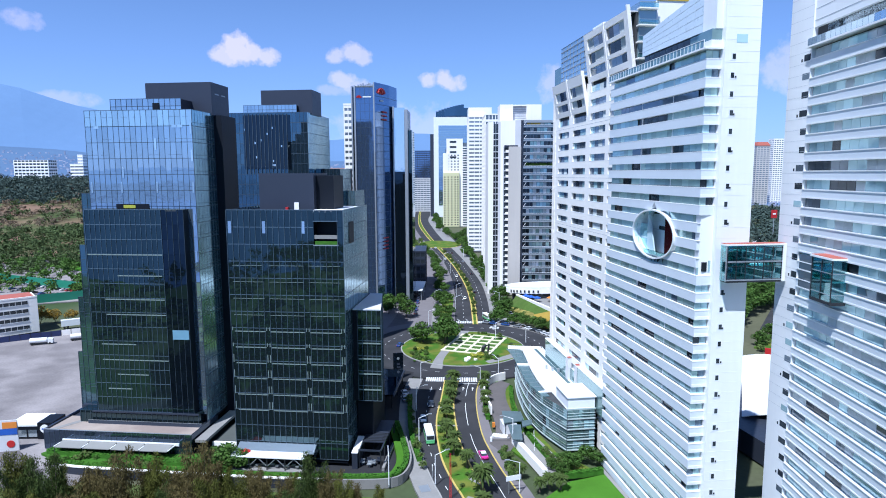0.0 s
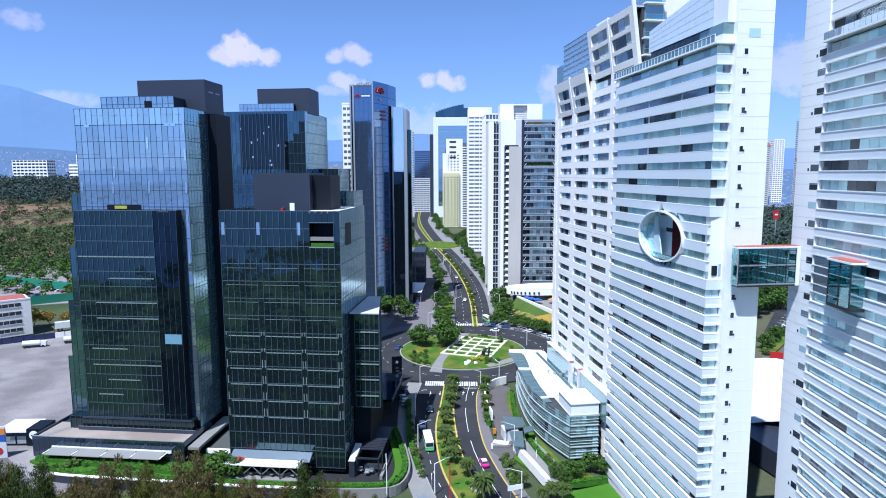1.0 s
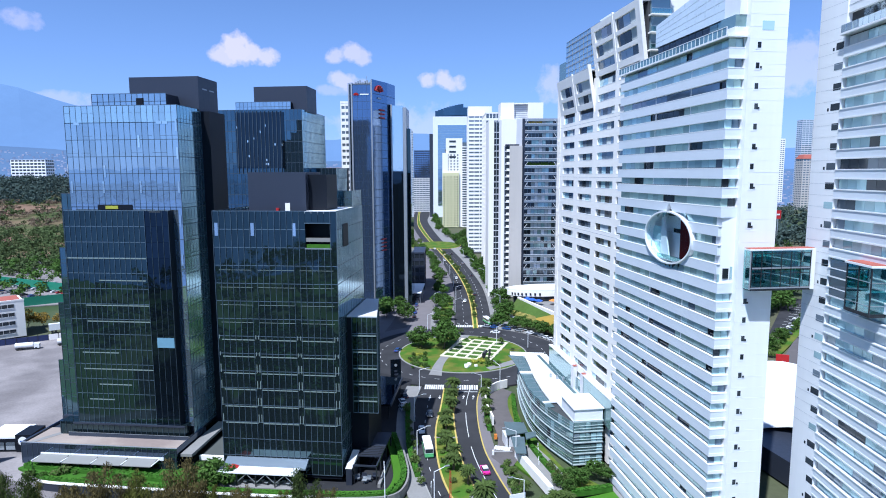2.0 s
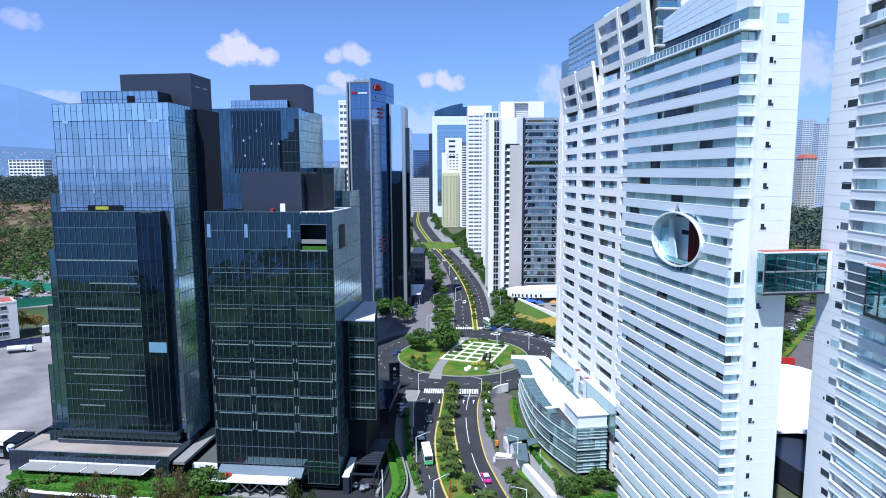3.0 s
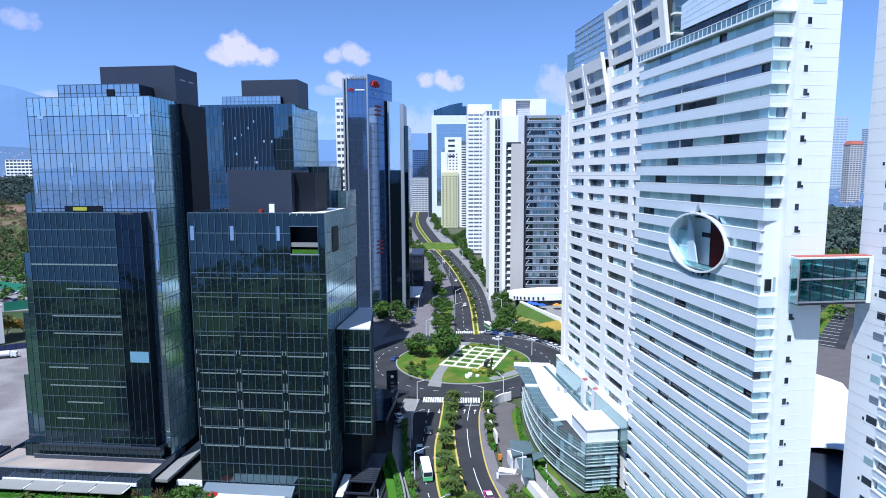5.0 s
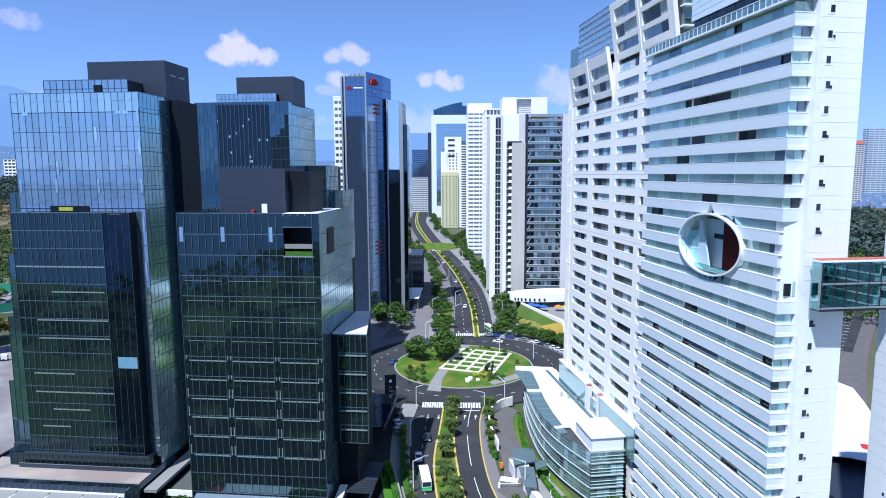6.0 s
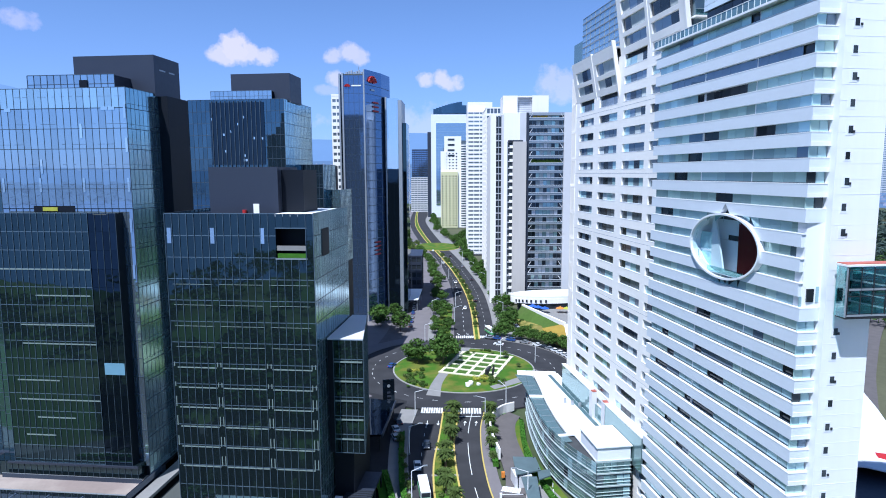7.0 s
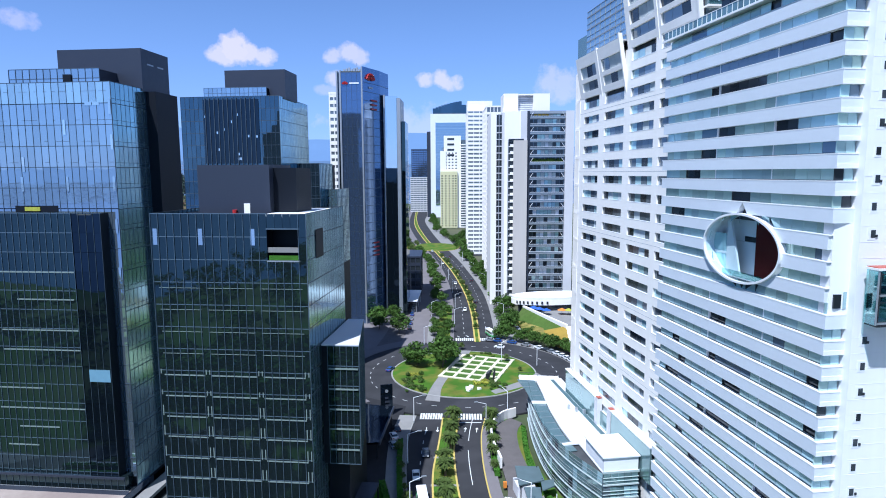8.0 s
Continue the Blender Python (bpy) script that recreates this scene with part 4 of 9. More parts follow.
def striped_tower():
    """White residential tower: floor bands, ribbon windows, blank end wall, oval loggia."""
    t = thing("striped_tower", pose(59.4, 102.0, 0), "white residential tower with balcony bands and an oval opening", "apartment tower", "white apartment towers")
    L, P, TOP = 40.5, 3.17, 93.5
    ring_y, ring_z, ry, rz, deep = 17.15, 61.4, 9.0, 5.02, 3.07
    ya, yb, za, zb = ring_y - ry, ring_y + ry, ring_z - rz, ring_z + rz
    body = Solid().box(0.9, 9.2, 0.9, L - 0.2, 0, za).box(0.9, 9.2, 0.9, L - 0.2, zb, 95.4)
    body.box(0.9, 9.2, 0.9, ya, za, zb).box(0.9, 9.2, yb, L - 0.2, za, zb).box(deep + 0.2, 9.2, ya, yb, za, zb)
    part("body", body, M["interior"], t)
    part("end_wall", Solid().box(2.75, 9.2, -1.0, 0.9, 0, 118), M["white"], t, "blank white end wall")
    part("rear_wall", Solid().box(9.2, 9.4, 0.9, L, 0, 103), M["white"], t)
    part("far_wall", Solid().box(1.2, 9.2, L - 0.2, L + 0.2, 0, 95.4), M["white"], t)
    floors = [TOP - P * k for k in range(30) if TOP - P * k > 1.0]
    wrap = [(0, 0), (2.8, 0), (2.8, 0.9), (0.9, 0.9), (0.9, L), (0, L + 0.6)]
    band = Solid().prism(wrap, -1.77, -0.13)
    lip = [(-0.02, -0.04), (2.8, -0.04), (2.8, 0.9), (0.9, 0.9), (0.9, L), (-0.02, L + 0.8)]
    sill = Solid().prism(lip, -0.13, 0.0)
    band = band.mesh("balcony_band", M["fascia"])
    sill = sill.mesh("sill", M["white"])
    # White kept to the corner return, painting that strip as sunlit.
    low = Solid().prism([(-0.01, -0.05), (2.8, -0.05), (2.8, 0.05), (0.0, 0.05)], -1.77, -1.2).mesh("drip_edge", M["white"])
    track = Solid().box(0.52, 0.58, 0.9, L, 0.0, 0.07).mesh("window_track", M["dark_metal"])

    def gap(z):
        """Half the width of the oval opening at height z."""
        f = 1 - ((z - ring_z) / rz) ** 2
        return ry * math.sqrt(f) if f > 0 else -99.0

    def span(x0, x1, y0, y1, z0, z1):
        """Bars along the facade, cut where they meet the oval; their ends follow the curve."""
        out_ = []
        g0, g1 = gap(z0), gap(z1)
        if max(g0, g1) < 0:
            return [Solid().box(x0, x1, y0, y1, z0, z1)]
        n0, n1 = min(y1, ring_y - max(g0, 0)), min(y1, ring_y - max(g1, 0))
        if max(n0, n1) > y0 + 0.05:
            n0, n1 = max(n0, y0), max(n1, y0)
            out_.append(Solid().hexa([(x0, y0, z0), (x1, y0, z0), (x1, n0, z0), (x0, n0, z0)], [(x0, y0, z1), (x1, y0, z1), (x1, n1, z1), (x0, n1, z1)]))
        f0, f1 = max(y0, ring_y + max(g0, 0)), max(y0, ring_y + max(g1, 0))
        if min(f0, f1) < y1 - 0.05:
            f0, f1 = min(f0, y1), min(f1, y1)
            out_.append(Solid().hexa([(x0, f0, z0), (x1, f0, z0), (x1, y1, z0), (x0, y1, z0)], [(x0, f1, z1), (x1, f1, z1), (x1, y1, z1), (x0, y1, z1)]))
        return out_

    r = random.Random(11)
    BLUE = 2
    mats = [M["glass_teal"], M["glass_sage"], M["glass_teal"], M["glass_sage"], M["glass_deep"], M["glass_dark"]]
    npan = 18
    w = (L - 0.9) / npan
    h = P - 1.77
    panes = [pane_mesh("window_pane", w - 0.05, h, m_) for m_ in mats]
    endp = [pane_mesh("window_pane", 1.2, h, m_) for m_ in mats]
    rest = {k: Solid() for k in range(len(mats))}
    for k, z in enumerate(floors):
        notch = 56.0 < z < 67.0
        oval = za - 1.5 < z < zb + 1.8
        if notch or oval:
            for nm, mt, dx, y0_, z0_, z1_ in (("balcony_band", "fascia", 0.0, 0.5, -1.77, -0.13), ("sill", "white", -0.02, 0.35, -0.13, 0.0)):
                for piece in span(dx, 0.9, y0_ if notch else dx, L + 0.5, z + z0_, z + z1_):
                    part(nm, piece, M[mt], t)
                if not notch:
                    part(nm, Solid().box(0.9, 2.8, dx, 0.9, z + z0_, z + z1_), M[mt], t)
        else:
            part("balcony_band", band, None, t, at=(0, 0, z))
            part("window_track", track, None, t, at=(0, 0, z))
            part("sill", sill, None, t, at=(0, 0, z))
            part("drip_edge", low, None, t, at=(0, 0, z))
        # dark glass in groups stands in for the shade of open windows
        run = 0
        kind = 0
        for i in range(npan):
            if run <= 0:
                kind = r.choices(range(6), (6, 5, 4, 3.6, 0.8, 3.0))[0]
                run = r.randint(2, 5) if kind < 3 else r.randint(1, 2)
                # one storey with a long tinted run, dark panes for open balconies below it
                if k == BLUE and 1 <= i < 12:
                    kind, run = 4, 5
                if k == BLUE + 1 and 6 <= i < 10:
                    kind, run = 5, 3
            run -= 1
            y = 0.9 + w * (i + 0.5)
            zz = z + h / 2
            if notch and y < 1.3:
                continue
            if oval and (gap(z) > 0 or gap(z + h) > 0) and abs(y - ring_y) < ry + w:
                for piece in span(0.59, 0.65, y - w / 2 + 0.03, y + w / 2 - 0.03, z, z + h):
                    part("window_pane", piece, mats[kind], t)
                continue
            inset = 0.62 if kind != 5 else 0.85
            if z > 50:
                part("window_pane", panes[kind], None, t, at=pose(inset, y, zz, 0, r.gauss(0, 0.4), 90 + r.gauss(0, 0.5)))
            else:
                rest[kind].face((inset, y - w / 2 + 0.03, zz - h / 2), (inset, y + w / 2 - 0.03, zz - h / 2), (inset, y + w / 2 - 0.03, zz + h / 2), (inset, y - w / 2 + 0.03, zz + h / 2))
        if not notch:
            for i in range(2):
                kd = r.choices(range(6), (6, 5, 4, 2, 1, 0.6))[0]
                part("window_pane", endp[kd], None, t, at=pose(0.75 + 1.25 * i, 0.5, zz, r.gauss(0, 0.4), 0, r.gauss(0, 0.5)))
        for i in (5, 11) if not oval else ():
            part("divider", Solid().box(0.55, 0.9, 0, 0.14, 0.0, P - 1.77), M["white_band"], t, at=(0, 0.9 + w * i, z))
    for k, s in rest.items():
        if s.f:
            part("window_panes", s, mats[k], t)["kind"] = "stuff"
    # plain wall where the bands stop short of the corner
    part("corner_wall", Solid().prism([(0.55, 0.35), (2.75, -0.06), (2.75, 1.0), (0.9, 2.4), (0.6, 2.4)], 55.46, 66.4), M["white"], t)
    part("corner_window", Solid().box(0.95, 1.9, 0.02, 0.24, 56.2, 57.9), M["glass_dark"], t)
    part("corner_window", Solid().box(2.1, 2.5, -0.08, 0.0, 56.2, 58.2), M["glass_teal"], t)
    # oval loggia: rim, lining and recess
    N = 64
    ring = [(math.cos(2 * math.pi * j / N), math.sin(2 * math.pi * j / N)) for j in range(N + 1)]

    def oval_strip(x0, r0, x1, r1):
        s_ = Solid()
        for (c0, s0), (c1, s1) in zip(ring, ring[1:]):
            s_.face((x0, ring_y + (ry + r0) * c0, ring_z + (rz + r0) * s0), (x0, ring_y + (ry + r0) * c1, ring_z + (rz + r0) * s1),
                    (x1, ring_y + (ry + r1) * c1, ring_z + (rz + r1) * s1), (x1, ring_y + (ry + r1) * c0, ring_z + (rz + r1) * s0))
        return s_

    rim = oval_strip(-0.4, 0.06, -0.4, -0.24)
    for other in (oval_strip(-0.4, 0.06, 0.3, 0.06), oval_strip(-0.4, -0.24, 0.0, -0.24), oval_strip(0.0, -0.24, 0.0, 0.0)):
        base = len(rim.v)
        rim.v += other.v
        rim.f += [tuple(base + k for k in q) for q in other.f]
    part("oval_rim", rim, M["white"], t, "projecting white oval rim")
    part("loggia_lining", oval_strip(0.0, 0.0, deep + 0.2, 0.0), M["white_band"], t, "pale lining of the oval loggia")
    back = part("loggia_back", Solid().box(deep, deep + 0.15, 17.7, yb, za, zb), M["white_band"], t, "pale panelled back wall of the loggia")
    part("panel_joint", Solid().box(deep - 0.02, deep, 17.7, yb, 61.9, 61.98), M["joint"], back)
    part("slot_window", Solid().box(deep - 0.04, deep, 17.9, 20.6, 62.0, 62.8), M["glass_dark"], back)
    part("head_beam", Solid().box(deep - 0.3, deep, 17.7, yb, zb - 1.2, zb), M["interior"], back)
    part("loggia_red_wall", Solid().box(deep - 0.25, deep + 0.15, ya, 17.7, za, zb), M["dark_red"], t, "dark red loggia wall")
    part("loggia_fin", Solid().hexa([(1.3, 18.9, 57.0), (1.6, 18.9, 57.0), (1.6, 22.4, 57.0), (1.3, 22.4, 57.0)], [(1.3, 21.6, 65.2), (1.6, 21.6, 65.2), (1.6, 22.4, 65.2), (1.3, 22.4, 65.2)]), M["white"], t, "slanting white loggia wall")
    for z0_, z1_ in ((57.4, 59.9), (60.2, 63.0)):
        part("loggia_pane", Solid().box(1.5, 1.56, 22.5, 26.2, z0_, z1_), M["glass_teal"], t)
    part("loggia_transom", Solid().box(1.4, 1.6, 22.4, 26.2, 59.9, 60.2), M["white"], t)
    part("loggia_floor", Solid().box(0.25, deep, ring_y - 6.6, ring_y + 6.6, 56.9, 57.05), M["grey_panel"], t)
    disc = Solid().face(*((0.12, ring_y + (ry - 0.1) * c_, ring_z + (rz - 0.1) * s_) for c_, s_ in ring[:-1]))
    part("loggia_glass", disc, M["oval_glass"], t, "clear glass sheet over part of the oval")
    part("loggia_balustrade", Solid().box(0.3, 0.36, ring_y - 4.6, ring_y + 4.6, 57.05, 57.9), M["rail_clear"], t)
    # terrace balustrade and penthouse
    part("terrace_slab", Solid().prism([(-0.6, -0.5), (3.4, -0.5), (3.4, 1), (1, 1), (1, L), (-0.6, L + 1.2)], 95.0, 95.3), M["white"], t)
    rail = Solid().box(-0.55, -0.5, 0, 1.29, 95.3, 96.5).mesh("balustrade_panel", M["glass_curved"])
    part("balustrade_rail", Solid().box(-0.62, -0.46, 0, L + 1.0, 96.5, 96.6), M["white"], t)
    post = Solid().box(-0.62, -0.5, -0.025, 0.025, 95.0, 96.6).mesh("balustrade_post", M["white"])
    for k in range(31):
        part("balustrade_panel", rail, None, t, at=(0, 0.05 + k * 1.32, 0))
        part("balustrade_post", post, None, t, at=(0, k * 1.32, 0))
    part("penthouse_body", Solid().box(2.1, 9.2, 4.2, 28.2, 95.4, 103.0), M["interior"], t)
    for k in range(8):
        part("penthouse_pane", Solid().box(2.0, 2.08, 9.3 + 2.36 * k, 11.56 + 2.36 * k, 95.4, 98.7), M["glass_dark"], t)
    for k in range(2):
        part("penthouse_pane", Solid().box(1.9, 1.98, 4.4 + 2.4 * k, 6.7 + 2.4 * k, 95.4, 98.7), M["glass_curved"], t)
    part("penthouse_corner", Solid().box(0.9, 3.1, 0.1, 4.2, 96.6, 98.5), M["glass_curved"], t)
    part("penthouse_corner_sill", Solid().box(0.7, 3.1, -0.1, 4.2, 95.3, 96.6), M["white"], t)
    part("penthouse_wall", Solid().box(1.5, 9.2, -0.04, 4.2, 98.5, 118), M["white"], t, "white panelled penthouse wall")
    # tall screen of pale panels with a sloping top edge
    y_n, rows_ = 8, 5
    for i in range(y_n):
        y0_, y1_ = 4.2 + 24.2 * i / y_n, 4.2 + 24.2 * (i + 1) / y_n
        for k in range(rows_):
            lo_, hi_ = k / rows_, (k + 1) / rows_
            ta, tb = 106.4 - 3.2 * i / y_n, 106.4 - 3.2 * (i + 1) / y_n
            g_ = 0.035
            za_, zb_ = 98.8 + (ta - 98.8) * lo_ + g_, 98.8 + (ta - 98.8) * hi_ - g_
            zc_, zd_ = 98.8 + (tb - 98.8) * lo_ + g_, 98.8 + (tb - 98.8) * hi_ - g_
            part("screen_panel", Solid().hexa([(1.6, y0_ + g_, za_), (1.7, y0_ + g_, za_), (1.7, y1_ - g_, zc_), (1.6, y1_ - g_, zc_)], [(1.6, y0_ + g_, zb_), (1.7, y0_ + g_, zb_), (1.7, y1_ - g_, zd_), (1.6, y1_ - g_, zd_)]), M["screen"], t)
    part("screen_backing", Solid().hexa([(1.74, 4.2, 98.8), (2.0, 4.2, 98.8), (2.0, 28.4, 98.8), (1.74, 28.4, 98.8)], [(1.74, 4.2, 106.3), (2.0, 4.2, 106.3), (2.0, 28.4, 103.1), (1.74, 28.4, 103.1)]), M["mullion_light"], t)
    # end wall: panel joints and small windows
    for k in range(58):
        part("panel_joint", Solid().box(2.75, 9.2, -1.02, -1.0, 1.5 + k * 1.9, 1.54 + k * 1.9), M["white_band"], t)
    small = Solid().box(-0.3, 0.3, -0.16, -0.02, -0.45, 0.45).mesh("small_window", M["glass_dark"])
    frame_ = Solid().box(-0.52, 0.52, -0.13, -0.05, -0.72, 0.72).mesh("window_frame", M["white_band"])
    for k, z in enumerate(floors):
        if 54 < z < 64:
            continue
        part("small_window", small, None, t, at=(4.3 + r.choice((0, 0.15)), -0.9, z + 0.2))
        part("window_frame", frame_, None, t, at=(4.3, -0.9, z + 0.2))
        if k % 2:
            part("air_unit", Solid().box(4.72, 5.0, -1.12, -1.0, -0.2, 0.1), M["dark_metal"], t, at=(0, 0, z))
    part("vent_panel", Solid().box(4.8, 6.8, -1.04, -1.0, 96, 97.4), M["glass_teal"], t)
    return t


def punched_tower():
    """White tower of deep punched windows with leaning panels at its top."""
    t = thing("punched_window_tower", pose(62.0, 142.8, 0), "white concrete apartment tower with rows of deep windows", "apartment tower", "white apartment towers")
    P, L = 3.65, 50.0
    cols = [(-3.2, 7.4), (9.6, 20.2), (23.4, 34.0), (37.4, 47.2)]
    rows = [96.3 - P * k for k in range(26)]
    rows = [z for z in rows if z > 4]
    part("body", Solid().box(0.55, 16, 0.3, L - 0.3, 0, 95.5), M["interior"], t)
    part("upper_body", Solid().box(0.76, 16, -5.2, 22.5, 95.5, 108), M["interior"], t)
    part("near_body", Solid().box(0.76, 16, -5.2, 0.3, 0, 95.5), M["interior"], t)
    edges = [-5.6] + [c for a in cols for c in a] + [L]
    for k in range(0, len(edges), 2):
        ztop = 98.2 if edges[k] < 22 else 90.9
        part("pier_wall", Solid().box(0, 0.75, edges[k], edges[k + 1], 0, ztop), M["white_wall"], t)
    spand = {}
    for a, b in cols:
        spand[(a, b)] = Solid().box(0, 0.75, a, b, -0.95, 0.95).mesh("spandrel", M["white_wall"])
    r = random.Random(5)
    glasses = [M["glass_grey"], M["glass_teal"], M["glass_dark"], M["curtain"], M["glass_grey"]]
    pm = {}
    for ci, (a, b) in enumerate(cols):
        top_rows = [z for z in rows if z < (97 if ci < 2 else 90)]
        for z in top_rows:
            part("spandrel", spand[(a, b)], None, t, at=(0, 0, z - P / 2))
            win = part("window", Solid().box(-0.03, 0.5, a, b, z - 0.95, z - 0.86), M["white_band"], t)
            n_ = 4
            for i in range(n_):
                w = (b - a) / n_
                g = r.choices(range(5), (5, 2.6, 2.4, 1.5, 2))[0]
                key = (ci, g)
                if key not in pm:
                    pm[key] = Solid().box(0.36, 0.42, -w / 2 + 0.05, w / 2 - 0.05, -0.85, 0.88).mesh("pane", glasses[g])
                part("pane", pm[key], None, win, at=(0, a + w * (i + 0.5), z))
    for z in [rows[k] + P / 2 for k in range(3, 26, 4) if k < len(rows)]:
        part("floor_groove", Solid().box(-0.012, 0.0, -5.6, L, z - 0.04, z + 0.04), M["joint"], t)
    # leaning concrete frames at the top, two storeys and three storeys high
    for y0, y1, z0, n_rows, z1, at_cols in ((22.8, 49.4, 90.83, 2, 100.7, cols[2:]), (-5.6, 22.2, 98.13, 3, 110.6, cols[:2])):
        lean = 1.75

        def out(z):
            return -lean * (z - z0) / (z1 - z0) - 0.02

        def leaning(a, b, zlo, zhi, back=0.5, proud=0.0):
            return Solid().hexa([(out(zlo) - proud, a, zlo), (out(zlo) + back, a, zlo), (out(zlo) + back, b, zlo), (out(zlo) - proud, b, zlo)],
                                [(out(zhi) - proud, a, zhi), (out(zhi) + back, a, zhi), (out(zhi) + back, b, zhi), (out(zhi) - proud, b, zhi)])

        stops = [y0] + [c for a in at_cols for c in a] + [y1]
        for k in range(0, len(stops), 2):
            part("leaning_pier", leaning(stops[k], stops[k + 1], z0, z1), M["white_wall"], t, "leaning pale concrete frame")
        for a, b in at_cols:
            for k in range(n_rows):
                zl = z0 + P * k
                part("leaning_spandrel", leaning(a, b, zl, zl + 0.95 + (0.55 if k == 0 else 0)), M["white_wall"], t)
                zw = zl + 0.95
                for i in range(3):
                    w = (b - a) / 3
                    g_ = ("glass_grey", "glass_dark", "glass_grey", "curtain")[r.randrange(4)]
                    part("pane", Solid().hexa([(out(zw) + 0.42, a + w * i + 0.05, zw), (out(zw) + 0.48, a + w * i + 0.05, zw), (out(zw) + 0.48, a + w * (i + 1) - 0.05, zw), (out(zw) + 0.42, a + w * (i + 1) - 0.05, zw)],
                                              [(out(zl + P) + 0.42, a + w * i + 0.05, zl + P), (out(zl + P) + 0.48, a + w * i + 0.05, zl + P), (out(zl + P) + 0.48, a + w * (i + 1) - 0.05, zl + P), (out(zl + P) + 0.42, a + w * (i + 1) - 0.05, zl + P)]), M[g_], t)
            part("leaning_spandrel", leaning(a, b, z0 + P * n_rows, z1), M["white_wall"], t)
        # end fins stand proud and rise past the frame
        part("raking_fin", leaning(y0 - 0.4, y0 + 0.1, z0 - 2.0, z1 + 0.9, 0.55, 0.3), M["white_wall"], t, "raking white fin at the frame's edge")
        part("raking_fin", leaning((stops[2] + stops[3]) / 2 - 0.2, (stops[2] + stops[3]) / 2 + 0.2, z0 - 1.0, z1 + 0.4, 0.4, 0.12), M["white_wall"], t)
        part("crown_roof", Solid().box(-lean + 0.3, 1.6, y0 + 0.3, y1, z1 - 0.5, z1 - 0.2), M["grey_panel"], t)
        part("crown_core", Solid().box(0.5, 1.3, y0 + 0.3, y1 - 0.2, z0, z1 - 0.5), M["interior"], t)
    # glazed recess with balconies beside the frame, and the plain roof wall behind
    part("recess_glazing", Solid().box(0.9, 5.1, -6.0, -5.4, 60, 111), M["glass_crown"], t, "narrow glazed recess with balconies")
    for k in range(14):
        part("recess_slab", Solid().box(0.5, 5.0, -7.2, -5.6, 63 + P * k, 63.3 + P * k), M["white_wall"], t)
        part("recess_rail", Solid().box(0.5, 5.0, -7.2, -7.14, 63.3 + P * k, 64.3 + P * k), M["rail_clear"], t)
        part("recess_handrail", Solid().box(0.5, 5.0, -7.22, -7.12, 64.3 + P * k, 64.4 + P * k), M["steel"], t)
    part("roof_wall", Solid().box(5.1, 13.5, -5.9, -5.3, 95, 112.6), M["white_wall"], t, "plain pale roof wall")
    part("glass_crown", Solid().box(1.2, 15, 22.6, L - 0.4, 95.6, 112.4), M["parapet_glass"], t, "blue glass top storeys")
    for k in range(5):
        part("crown_rail", Solid().box(1.05, 1.2, 22.6, L - 0.4, 99 + k * 3.0, 99.3 + k * 3.0), M["steel"], t)
        part("crown_sill", Solid().box(1.08, 1.2, 22.6, L - 0.4, 100.4 + k * 3.0, 100.47 + k * 3.0), M["steel"], t)
    for k in range(9):
        part("crown_mullion", Solid().box(1.1, 1.2, 23 + k * 3.0, 23.06 + k * 3.0, 95.6, 112.4), M["steel"], t)
    part("glass_crown", Solid().box(1.6, 15, -5.2, 22.6, 108, 112.6), M["parapet_glass"], t)
    part("roof_box", Solid().box(3, 9, 20, 28, 112.4, 114.0), M["roof_white"], t)
    part("yellow_roof_band", Solid().box(5.1, 13.5, -6.1, -5.6, 112.6, 117), M["yellow"], t, "yellow panel on the roof")
    # turned far corner: tall windows between white uprights
    cx0, cy0, cx1, cy1 = 0.0, L, 1.9, L + 8.6

    def along(f, off):
        return cx0 + (cx1 - cx0) * f + off, cy0 + (cy1 - cy0) * f

    def corner_bar(f0, f1, out_, z0, z1):
        return Solid().prism([along(f0, -out_), along(f1, -out_), along(f1, 1.6), along(f0, 1.6)], z0, z1)

    part("corner_glass", corner_bar(0.0, 0.99, -0.35, 0, 98.4), M["glass_dark"], t, "tall corner windows")
    for f0, f1 in ((0.0, 0.12), (0.26, 0.36), (0.50, 0.60), (0.74, 0.82), (0.95, 1.0)):
        part("corner_fin", corner_bar(f0, f1, 0.12, 0, 98.6), M["white_wall"], t)
    for k in range(13):
        part("corner_band", corner_bar(0.0, 1.0, 0.04, 3.0 + 2 * P * k, 3.6 + 2 * P * k), M["white_wall"], t)
    part("corner_top", Solid().box(1.4, 8, L - 0.4, L + 6.5, 97.6, 107.2), M["glass_curved"], t, "lower glass top at the far corner")
    return t


